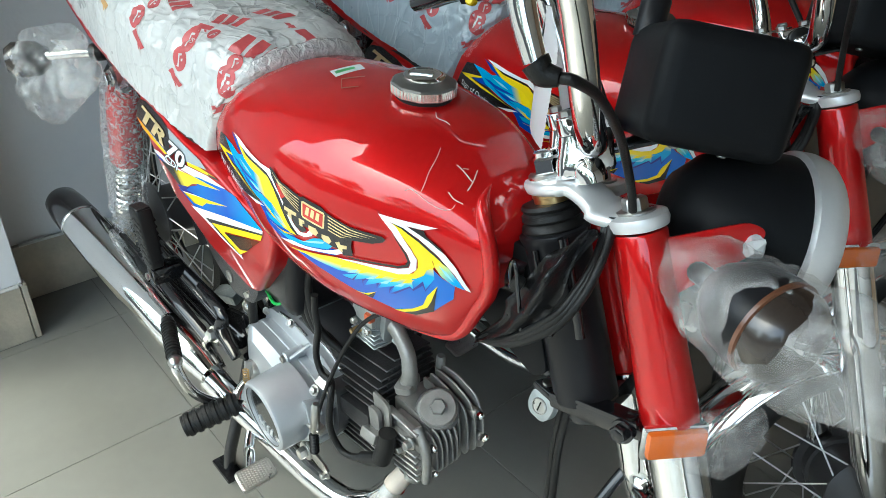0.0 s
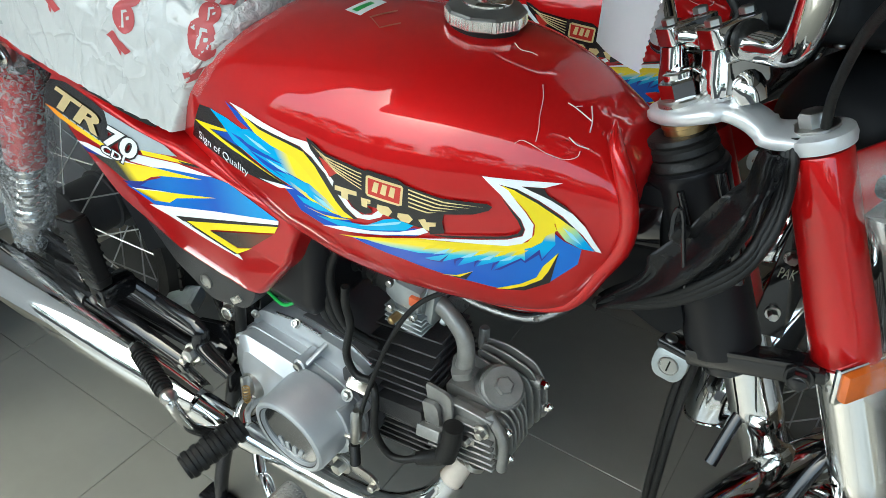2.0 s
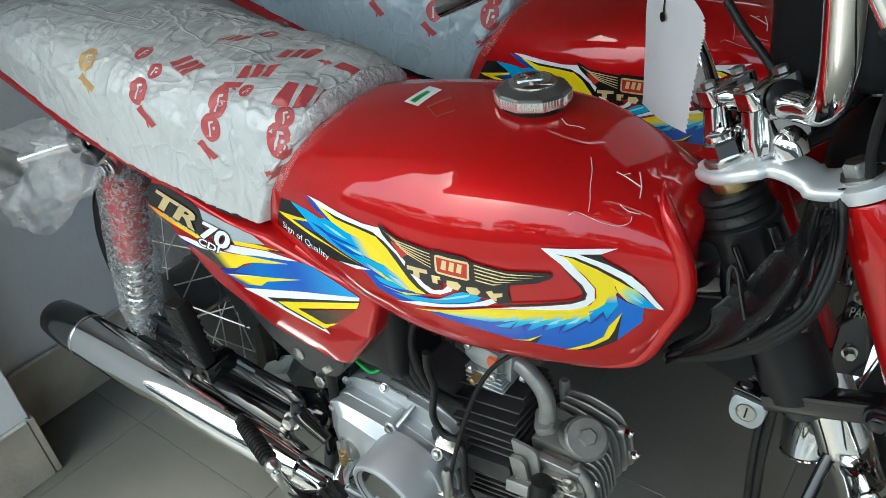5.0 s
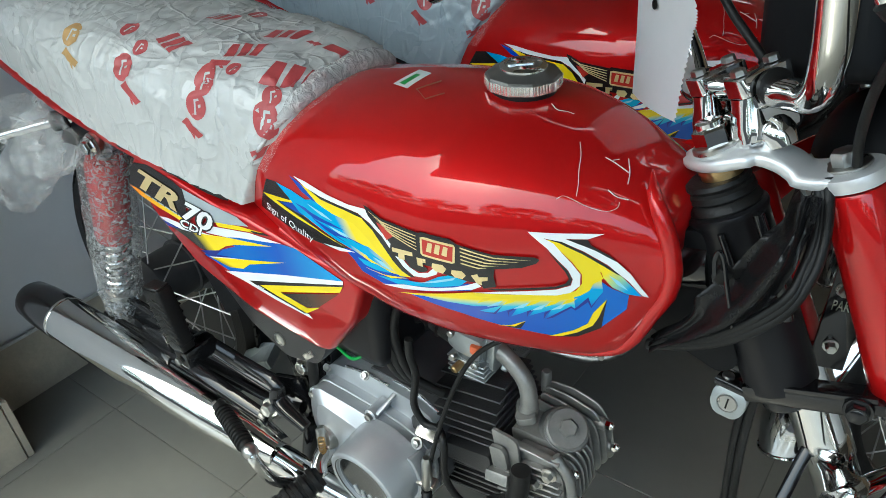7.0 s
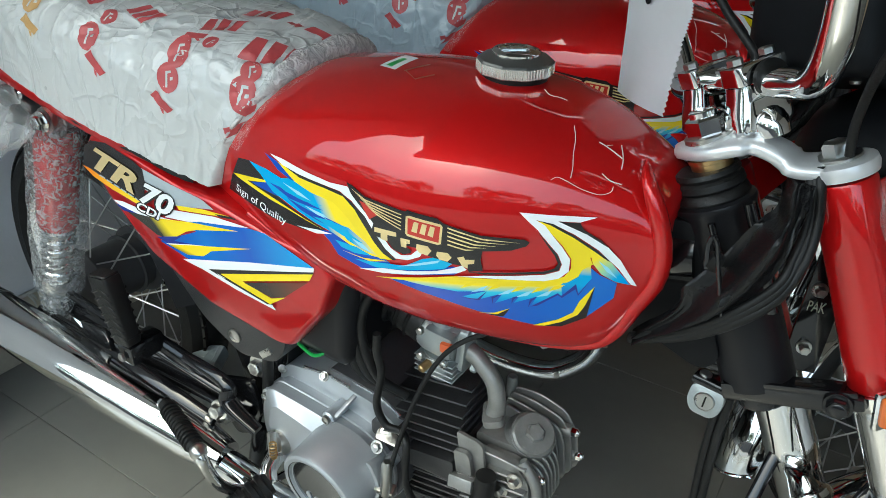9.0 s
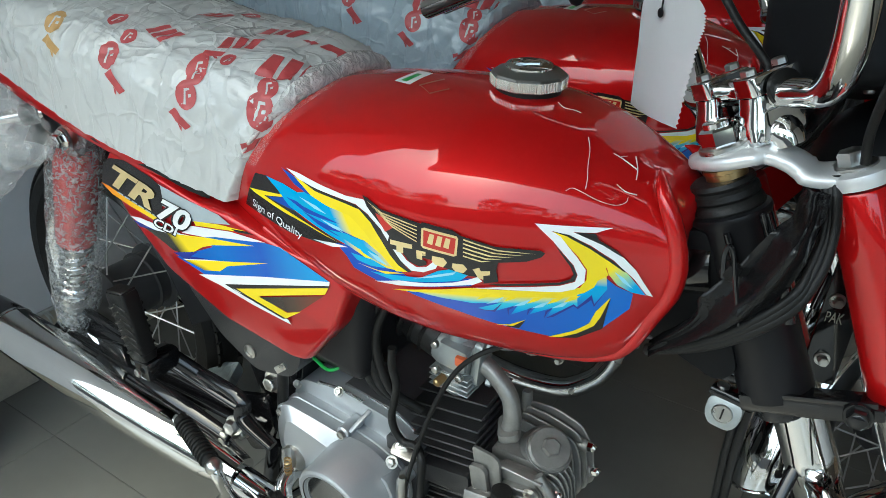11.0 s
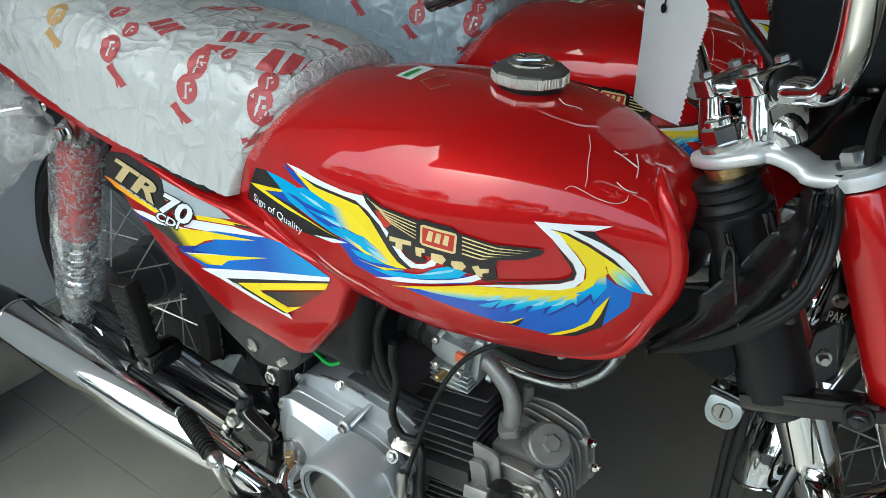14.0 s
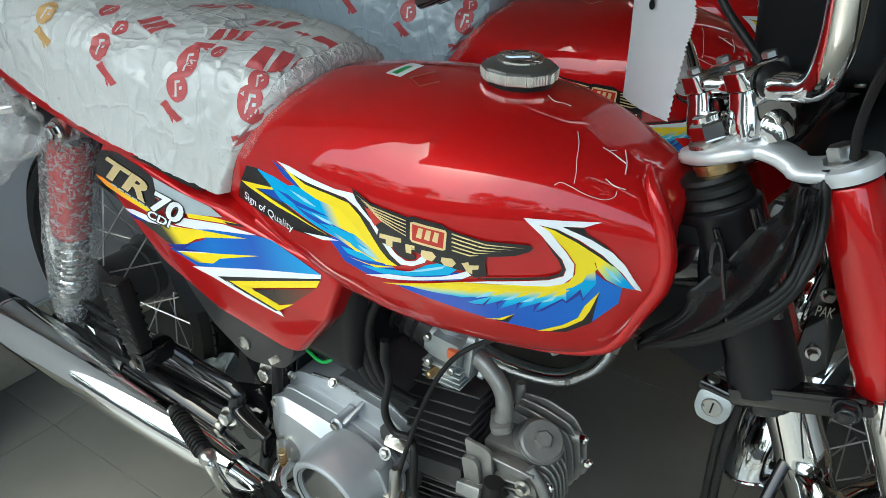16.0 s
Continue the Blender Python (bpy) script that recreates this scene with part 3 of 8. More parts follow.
# ---- seat under its plastic cover ----
def seat_ring(x, n=44):
    """Section of the wrapped seat, right lower edge over the top to the left lower edge."""
    zl = float(np.interp(x, [-1.02, -0.87, -0.70, -0.60, -0.484, -0.38], [0.708, 0.670, 0.624, 0.604, 0.587, 0.573]))
    zt = float(np.interp(x, [-1.02, -0.9, -0.75, -0.6, -0.5, -0.42, -0.36], [0.765, 0.775, 0.762, 0.742, 0.735, 0.728, 0.706]))
    w = float(np.interp(x, [-1.02, -0.85, -0.65, -0.5, -0.42, -0.36], [0.105, 0.125, 0.132, 0.124, 0.116, 0.112]))
    ring = []
    for k in range(2 * n + 1):
        t = -1 + k / n
        a = abs(t) * math.pi / 2
        y = w * (math.sin(a) ** 0.62) * (1 if t > 0 else -1)
        z = zl + (zt - zl) * (math.cos(a) ** 0.42)
        p = Vector((x, y, z))
        d = noise.noise(p * 9) * 0.0016 - abs(noise.noise(Vector((p.x * 14 + p.z * 10, p.y * 7, p.z * 6)))) * 0.0014
        for k, (ax, ay, az) in enumerate(((13, -22, 6), (24, 14, 18), (-17, 9, 31), (9, 33, -14), (31, -6, 22))):
            d += (0.0022 if k % 2 else -0.0022) * (1 - abs(noise.noise(Vector((p.x * ax + p.z * 5, p.y * ay, p.z * az + 3.3 * k))))) ** 22
        d += 0.0022 * (1 - abs(noise.noise(Vector((p.x * 6 + p.z * 9, p.y * 3, p.z * 21 - p.x * 8))))) ** 14 - 0.001
        out = Vector((0, y, max(0.0, z - zl - 0.4 * (zt - zl)) * 2)).normalized()
        d *= min(1.0, 0.55 + (z - zl) / 0.06)
        ring.append(p + out * (d - 0.004))
    return ring


seat_xs = [-1.02 + 0.665 * k / 130 for k in range(131)]
rings = []
for i, x in enumerate(seat_xs):
    r = seat_ring(x)
    f = max(0.0, (x + 0.56) / 0.205)
    for p in r:
        drop = max(0.0, min(1.0, (0.712 - p.z) / 0.142))
        p.x -= f * 0.100 * drop ** 0.85
    rings.append(r)
# the front edge is tucked onto the tank
for r in (rings[-1],):
    for p in r:
        q = tank_tree.find_nearest(p)[0]
        p.x, p.y, p.z = q.x - 0.002, q.y, q.z - 0.002
for r in rings[-8:-1]:
    for p in r:
        q, nrm, _, _ = tank_tree.find_nearest(p)
        nrm = nrm if nrm.dot(Vector((0, p.y, 0.1))) > 0 else -nrm
        if (p - q).dot(nrm) < 0.004:
            p += nrm * (0.004 - (p - q).dot(nrm))
seat_bm = loft(rings, close=False)
seat_bm.normal_update()
seat_tree = BVHTree.FromBMesh(seat_bm)
seat = part("seat", loft([[Vector((p.x, p.y * 0.93, p.z - 0.012)) for p in r] for r in rings[2:-14:3]], close=False), BLACK_PLASTIC, bike, "black seat under its cover")
hem = []
for i in range(4, len(rings[-1]) - 4, 4):
    p = rings[-1][i]
    q, nrm, _, _ = tank_tree.find_nearest(p)
    nrm = nrm if nrm.dot(Vector((0, p.y, 0.06))) > 0 else -nrm
    hem.append(q + nrm * 0.006 + Vector((-0.004, 0, 0)))
cover = part("plastic_cover", seat_bm, WHITE_BAG, seat, "wrinkled white plastic cover with red printed marks", 80)

# the gathered front edge: a soft roll on top that thins out down both sides, and a skirt of clear film on the tank
part("gathered_hem", tube(hem, [0.0015, 0.0025, 0.0035, 0.0060, 0.0100, 0.0120, 0.0125, 0.0120, 0.0100, 0.0060, 0.0035, 0.0025, 0.0015], 16, 5, flat=0.7, wobble=0.55), GATHER, seat, "gathered translucent edge of the plastic cover", 80)
skirt = []
for i, p in enumerate(hem):
    row = []
    for k in range(5):
        c, nrm, _, _ = tank_tree.find_nearest(p + Vector((0.0045 * k * (1 + 0.5 * noise.noise(p * 30)), 0, -0.004)))
        nrm = nrm if nrm.dot(Vector((0, p.y, 0.06))) > 0 else -nrm
        row.append(c + nrm * (0.0012 + 0.0012 * abs(noise.noise(c * 90))))
    skirt.append(row)
part("film_skirt", loft(skirt, close=False), SKIRT, seat, "clear film edge lying on the tank", 80)

# rear mudguard and the red rail below the seat
b = bmesh.new()
rail = []
for k in range(30):
    x = -1.0 + 0.53 * k / 29
    z = float(np.interp(x, [-1.02, -0.87, -0.70, -0.60, -0.484], [0.685, 0.653, 0.612, 0.594, 0.577]))
    w = float(np.interp(x, [-1.0, -0.8, -0.6, -0.47], [0.100, 0.118, 0.116, 0.100]))
    rail.append([Vector((x, -w, z + 0.012)), Vector((x, -w - 0.003, z + 0.004)), Vector((x, -w, z - 0.007)), Vector((x, -w + 0.02, z - 0.012)),
                 Vector((x, w - 0.02, z - 0.012)), Vector((x, w, z - 0.007)), Vector((x, w + 0.003, z + 0.004)), Vector((x, w, z + 0.012))])
part("rear_cowl", loft(rail, close=True), RED_PLASTIC, bike, "red plastic tail rail under the seat")

# ---- side covers ----
COVER = [(-0.668, 0.566), (-0.648, 0.592), (-0.622, 0.594), (-0.50, 0.566), (-0.455, 0.563), (-0.375, 0.546), (-0.302, 0.536), (-0.288, 0.522),
         (-0.309, 0.468), (-0.362, 0.402), (-0.380, 0.397), (-0.485, 0.412), (-0.575, 0.456), (-0.640, 0.520)]


def cover_y(x, z):
    """The side cover's outer face bulges a little and falls in below."""
    return -0.112 + 0.010 * max(0.0, (0.47 - z) / 0.08) - 0.002 * math.sin((x + 0.67) / 0.38 * math.pi)


def side_cover(s):
    ring0 = rounded(COVER, 0.009, 4)
    cx, cz = -0.46, 0.50

    def inset(p, d):
        v = Vector((p[0] - cx, p[1] - cz))
        return v.length and (p[0] - v.x / v.length * d, p[1] - v.y / v.length * d)
    rings = []
    for d, dy in ((0.0, 0.058), (0.0, 0.010), (0.0006, 0.0055), (0.0022, 0.0025), (0.0050, 0.0006), (0.0085, 0.0)):
        rings.append([Vector((q[0], s * -(cover_y(*q) + dy), q[1])) for q in (inset(p, d) for p in ring0)])
    bm = loft(rings, caps=False)
    bm.verts.ensure_lookup_table()
    n = len(ring0)
    top = [bm.verts[(len(rings) - 1) * n + i] for i in range(n)]
    c = bm.verts.new((cx, s * -cover_y(cx, cz), cz))
    for i in range(n):
        bm.faces.new((top[i], top[(i + 1) % n], c))
    return bm


cover_r = part("side_cover", side_cover(1 * -1 * -1), RED_PLASTIC, bike, "red side cover with blue, white and yellow stripes", 50)
part("side_cover", side_cover(-1), RED_PLASTIC, bike)

# ---- steering: everything that turns with the handlebar ----
RAKE, STEER = 24.0, 49.5
STEM = Vector((-0.005, 0.006, 0.700))
TURN_M = Matrix.Translation(STEM) @ Matrix.Rotation(radians(-RAKE), 4, "Y") @ Matrix.Rotation(radians(STEER), 4, "Z")
HEAD = Matrix.Translation(STEM) @ Matrix.Rotation(radians(-RAKE), 4, "Y")
OFFSET, SPREAD = 0.060, 0.0705


def S(f, l, a):
    """A place that turns with the handlebar: ahead, left, up along the steering axis."""
    return TURN_M @ Vector((f, l, a))


def SD(f, l, a):
    return TURN_M.to_3x3() @ Vector((f, l, a))


def SX(f, l, a, axis=(0, 0, 1)):
    return axes(S(f, l, a), SD(*axis))


# top bridge: a cast plate that steps down to both fork tubes
line = smooth_path([(OFFSET + 0.004, -SPREAD - 0.012, -0.048), (OFFSET - 0.004, -SPREAD + 0.006, -0.047), (0.041, -0.053, -0.041), (0.033, -0.044, -0.028), (0.022, -0.032, -0.0175), (0.006, -0.014, -0.016),
                    (0.006, 0.008, -0.016), (0.016, 0.032, -0.022), (0.036, 0.050, -0.040), (OFFSET - 0.004, SPREAD - 0.006, -0.047), (OFFSET + 0.004, SPREAD + 0.012, -0.048)], 6)
rings = []
for i, p in enumerate(line):
    d = (line[min(i + 1, len(line) - 1)] - line[max(i - 1, 0)]).normalized()
    side = Vector((0, 0, 1)).cross(d).normalized()
    up = d.cross(side)
    end = min(i, len(line) - 1 - i)
    w = 0.0235 if end > 3 else 0.021 + 0.0013 * end
    w *= 0.78 if 14 < i < len(line) - 15 and abs(i - len(line) / 2) > 6 else 1.0
    h = 0.0065
    sec = []
    for k in range(16):
        c, s = math.cos(2 * math.pi * k / 16), math.sin(2 * math.pi * k / 16)
        sec.append(TURN_M @ (p + side * w * math.copysign(abs(c) ** 0.6, c) + up * h * math.copysign(abs(s) ** 0.5, s)))
    rings.append(sec)
top_bridge = part("top_bridge", loft(rings), BRIDGE, bike, "silver cast top bridge", 60)
for s in (-1, 1):
    part("bridge_end", lathe([(0.020, -0.0065), (0.0245, -0.005), (0.0256, 0.0), (0.0245, 0.005), (0.020, 0.0068)], SX(OFFSET, s * SPREAD, -0.048), 32), BRIDGE, top_bridge)
    part("fork_bolt", hexbolt(SX(OFFSET, s * SPREAD, -0.041), 0.0105, 0.012, 0.016), STEEL, top_bridge, "hexagon bolt on a washer")
part("bridge_boss", lathe([(0.019, -0.0066), (0.0225, -0.005), (0.0235, 0.0), (0.0225, 0.005), (0.019, 0.0068)], SX(0.007, -0.007, -0.015) @ Matrix.Diagonal((0.92, 0.92, 1, 1)), 32), BRIDGE, top_bridge)
part("stem_nut", lathe([(0.0150, -0.005), (0.0150, 0.0070), (0.0130, 0.0090)], SX(0.004, -0.006, 0.0), 6), CHROME, top_bridge, "large chrome stem nut")
part("nut_washer", lathe([(0.0180, -0.0095), (0.0180, -0.0060), (0.0165, -0.0045), (0.012, -0.0045)], SX(0.004, -0.006, 0), 28), STEEL, top_bridge)
part("stem_end", lathe([(0.0105, 0.006), (0.0105, 0.0130), (0.0090, 0.0140)], SX(0.004, -0.006, 0), 24), CHROME, top_bridge)
part("bearing_ring", lathe([(0.015, -0.0325), (0.0162, -0.032), (0.0162, -0.027), (0.0172, -0.0265), (0.0172, -0.023), (0.015, -0.0225)], SX(0.003, -0.004, 0), 28), BRASS, top_bridge)

# handlebar, its two risers and their caps
half = [(-0.085, 0.375, 0.150), (-0.045, 0.315, 0.163), (-0.005, 0.245, 0.168), (0.016, 0.200, 0.158), (0.024, 0.168, 0.118), (0.026, 0.132, 0.056), (0.031, 0.100, 0.026), (0.037, 0.065, 0.022), (0.038, 0.02, 0.025)]
left_half = [(-0.088, 0.385, 0.190), (-0.052, 0.330, 0.188), (-0.014, 0.262, 0.186), (0.0, 0.205, 0.222), (0.012, 0.150, 0.228), (0.034, 0.094, 0.190), (0.044, 0.086, 0.120), (0.048, 0.082, 0.060), (0.044, 0.074, 0.034), (0.036, 0.065, 0.023), (0.038, 0.02, 0.025)]
hb = smooth_path([(f, -l, a) for f, l, a in half] + left_half[::-1], 8)
handlebar = part("handlebar", moved(tube(hb, 0.0112, 16, 2), TURN_M), CHROME, bike, "chrome handlebar")
for s in (-1, 1):
    grip = [(-0.036, -0.300, 0.165), (-0.062, -0.335, 0.168), (-0.084, -0.366, 0.170)] if s < 0 else [(-0.023, 0.300, 0.189), (-0.043, 0.345, 0.193), (-0.065, 0.385, 0.194)]
    part("grip", moved(tube(grip, [0.016, 0.0165, 0.0165], 28), TURN_M), RUBBER, handlebar)
    riser = part("riser", loft([[S(cf + sx * math.copysign(abs(math.cos(2 * math.pi * k / 28)) ** 0.55, math.cos(2 * math.pi * k / 28)),
                                   s * 0.029 + sy * math.copysign(abs(math.sin(2 * math.pi * k / 28)) ** 0.55, math.sin(2 * math.pi * k / 28)), a) for k in range(28)]
                                for a, cf, sx, sy in ((-0.010, 0.033, 0.0235, 0.0125), (-0.006, 0.033, 0.0255, 0.0145), (0.004, 0.0340, 0.0245, 0.0135), (0.018, 0.037, 0.0225, 0.0125), (0.025, 0.038, 0.022, 0.0125))]), CHROME, handlebar, "chrome handlebar riser")
    part("foot_dome", lathe([(0.0145, -0.008), (0.0145, -0.002), (0.0138, 0.003), (0.0116, 0.0080), (0.0080, 0.0115), (0.0035, 0.0132)], SX(0.034, s * 0.029 - 0.010, -0.007), 28), CHROME, riser)
    part("riser_cap", prism(rounded([(-0.022, -0.0125), (0.022, -0.0125), (0.022, 0.0125), (-0.022, 0.0125)], 0.006), TURN_M @ Matrix.Translation((0.038, s * 0.029, 0.0255)), 0.014, 0.003), CHROME, riser)
    part("riser_bush", lathe([(0.0120, -0.003), (0.0138, -0.002), (0.0138, 0.002), (0.0120, 0.003)], SX(0.039, s * 0.0455, 0.026, (0, 1, 0)), 24), RUBBER, riser)
    for f in (0.0245, 0.0515):
        part("clamp_bolt", hexbolt(SX(f, s * 0.029, 0.0395), 0.0058, 0.006), STEEL, riser)
# brake lever, its perch and cable; switch block
part("lever_perch", rbox((0.03, 0.03, 0.028), TURN_M @ pose(-0.006, -0.246, 0.166), 0.008), BLACK, handlebar)
part("throttle_housing", rbox((0.040, 0.046, 0.040), TURN_M @ pose(-0.026, -0.283, 0.166, 0, 0, 28), 0.010), BLACK_PLASTIC, handlebar)
part("light_switch", lathe([(0.006, -0.004), (0.006, 0.006), (0.004, 0.008)], axes(S(-0.020, 0.266, 0.168), SD(-0.4, -0.9, 0.1)), 14), YELLOW, handlebar, "yellow switch button")
part("cable_adjuster", moved(tube([(-0.0150, -0.2350, 0.1350), (-0.0150, -0.2350, 0.1270), (-0.0150, -0.2360, 0.1110), (-0.0140, -0.2370, 0.0940)], [0.0085, 0.008, 0.0075, 0.0065], 14), TURN_M), CHROME, handlebar)
part("cable_boot", moved(tube([(-0.0140, -0.2370, 0.0940), (-0.0110, -0.2380, 0.0870), (-0.0030, -0.2410, 0.0830)], [0.0085, 0.0075, 0.005], 12), TURN_M), RUBBER, handlebar)
part("front_brake_cable", moved(tube([(-0.0030, -0.2410, 0.0830), (0.0050, -0.2430, 0.0790), (0.0240, -0.1980, 0.0630), (0.0430, -0.1420, 0.0300), (0.0530, -0.1010, -0.0110), (0.0540, -0.0880, -0.0360)], 0.0034, 10), TURN_M), RUBBER, handlebar)
part("brake_lever", moved(tube([(0.012, -0.246, 0.168), (0.040, -0.280, 0.170), (0.030, -0.330, 0.168), (-0.010, -0.390, 0.156)], [0.006, 0.0055, 0.005, 0.006], 10), TURN_M), CHROME, handlebar)
part("clutch_lever", moved(tube([(0.016, 0.246, 0.176), (0.044, 0.280, 0.190), (0.036, 0.330, 0.200), (0.004, 0.390, 0.204)], [0.006, 0.0055, 0.005, 0.006], 10), TURN_M), CHROME, handlebar)
part("switch_block", rbox((0.034, 0.045, 0.036), TURN_M @ pose(-0.014, 0.284, 0.186, 12, 0, -20), 0.009), BLACK_PLASTIC, handlebar)
part("lever_ball", lathe([(0.003, -0.008), (0.0075, -0.004), (0.0085, 0.0), (0.0075, 0.004), (0.003, 0.008)], SX(0.037, 0.245, 0.140), 14), BLACK_PLASTIC, handlebar)

part("clutch_cable", moved(tube([(0.0620, 0.0310, 0.0960), (0.0620, 0.0210, 0.0730), (0.0630, 0.0050, 0.0460), (0.0650, -0.0010, 0.0270), (0.0670, 0.0010, 0.0100)], 0.0036, 10), TURN_M), RUBBER, handlebar)

# fork tubes: red covers, chrome lower legs
for s in (-1, 1):
    fo, fs = (OFFSET, SPREAD) if s < 0 else (0.049, 0.055)
    leg = part("fork_cover", lathe([(0.0215, -0.056), (0.0225, -0.058), (0.0228, -0.10), (0.0236, -0.150), (0.0250, -0.200), (0.0258, -0.225), (0.0245, -0.227)], SX(fo, s * fs, 0), 36), RED, bike, "red fork tube cover")
    part("clamp_band", lathe([(0.024, -0.2275), (0.0262, -0.2285), (0.0262, -0.240), (0.0255, -0.244), (0.0245, -0.250)], SX(fo, s * fs, 0), 32), CHROME, leg)
    part("fork_leg", lathe([(0.0246, -0.236), (0.0246, -0.335), (0.0252, -0.338), (0.0252, -0.365), (0.0235, -0.370), (0.0230, -0.50), (0.022, -0.55), (0.016, -0.58)], SX(fo, s * fs, 0), 28), CHROME, bike, "chrome fork leg")
    # bracket ear that holds the headlight
    part("headlight_ear", prism(rounded([(0.0, -0.064), (0.075, -0.066), (0.088, -0.076), (0.075, -0.092), (0.0, -0.115)], 0.012),
                                TURN_M @ Matrix.Translation((OFFSET + 0.008, s * (SPREAD + 0.010), 0)) @ pose(0, 0, 0, 90), 0.003, 0.001), RED, leg)
# lower bridge: two straight arms from the stem
low = part("lower_bridge", lathe([(0.019, -0.248), (0.021, -0.246), (0.021, -0.230), (0.019, -0.227)], SX(0, 0, 0), 28), BLACK, bike, "black lower fork bridge")
d = Vector((OFFSET, SPREAD, 0))
m = TURN_M @ Matrix.Translation(d * 0.5 + Vector((0, 0, -0.241))) @ Matrix.Rotation(math.atan2(SPREAD, OFFSET), 4, "Z")
part("arm", rbox((d.length + 0.01, 0.034, 0.020), m, 0.004), BLACK, low)
# the right arm is one straight bar from the lock to the fork leg
BAR_A, BAR_B = Vector((0.064, -0.009, 0.4860)), Vector((0.152, -0.012, 0.5160))
bar_m = axes((BAR_A + BAR_B) / 2, BAR_B - BAR_A)
part("arm", rbox((0.024, 0.016, (BAR_B - BAR_A).length), bar_m, 0.0025), BLACK, low)
part("arm_rib", rbox((0.004, 0.005, (BAR_B - BAR_A).length * 0.8), bar_m @ pose(-0.010, 0.0095, 0.02), 0.0015), BLACK, low)
part("clamp_ear", rbox((0.022, 0.012, 0.030), axes(BAR_B, BAR_B - BAR_A) @ pose(0, 0, 0), 0.004), BLACK, low)
part("pinch_bolt", hexbolt(axes(BAR_B + Vector((-0.004, -0.014, 0.0)), (0.05, -1, 0.15)), 0.0085, 0.009, 0.011), BLACK, low)
# amber side reflector in its bracket
RF = axes((0.1905, -0.0135, 0.5285), (0.82, -0.54, 0.18), (0, 0, 1)) @ pose(0, 0, 0, 0, 90, 90)
rfl = part("reflector", rbox((0.010, 0.052, 0.025), RF, 0.004), AMBER, bike, "amber reflector below the fork cover")
part("reflector_back", rbox((0.006, 0.058, 0.032), RF @ pose(0.004, 0, 0), 0.003), CHROME, rfl)

# headlight: black shell and silver rim
AX = Vector((math.cos(radians(RAKE)), 0, -math.sin(radians(RAKE))))
HL = axes(S(0.150, 0, -0.088), SD(*AX)) @ Matrix.Diagonal((0.86, 0.86, 0.95, 1))
hl = part("headlight", lathe([(0.020, -0.062), (0.045, -0.056), (0.066, -0.036), (0.078, -0.008), (0.082, 0.03), (0.0825, 0.048)], HL, 40), METER, bike, "black headlight shell with a silver rim")
part("rim", lathe([(0.0835, 0.044), (0.088, 0.047), (0.0885, 0.060), (0.086, 0.070), (0.080, 0.076), (0.076, 0.075)], HL, 48), BRIDGE, hl)
part("lens", lathe([(0.0775, 0.074), (0.06, 0.082), (0.03, 0.087)], HL, 40), CHROME, hl)
# speedometer box above it
SP = TURN_M @ Matrix.Translation((0.137, 0, 0.030)) @ Matrix.Rotation(radians(RAKE), 4, "Y")
sp = part("speedometer", rbox((0.112, 0.128, 0.094), SP @ pose(0, -0.024, 0.006), 0.016, 3), METER, bike, "black plastic speedometer housing")
part("ignition_switch", lathe([(0.013, -0.02), (0.013, 0.012), (0.010, 0.016)], SP @ pose(-0.045, 0.022, 0.062), 18), BLACK_PLASTIC, sp)
part("ignition_key", rbox((0.012, 0.004, 0.03), SP @ pose(-0.045, 0.022, 0.088, 0, 12, 20), 0.002), BLACK_PLASTIC, sp)

for q in (-0.02, 0.02):
    part("screw", lathe([(0.004, 0), (0.004, 0.002), (0.003, 0.003)], SP @ pose(q, -0.05, -0.0405, 180), 10), STEEL, sp)
# steel sliver standing in for the slanting badge strip on the housing
part("key", moved(tube([(0.1020, 0.0150, 0.0520), (0.1110, 0.0090, 0.0590), (0.1210, 0.0020, 0.0660)], 0.0028, 8, flat=0.4), TURN_M), STEEL, sp)
part("mount_stay", rbox((0.05, 0.06, 0.006), TURN_M @ pose(0.075, 0, 0.004), 0.002), BLACK, sp)

# front wheel with chrome mudguard
AXLE_A = -0.602
FW = TURN_M @ Matrix.Translation((OFFSET, 0, AXLE_A)) @ pose(0, 0, 0, 90)


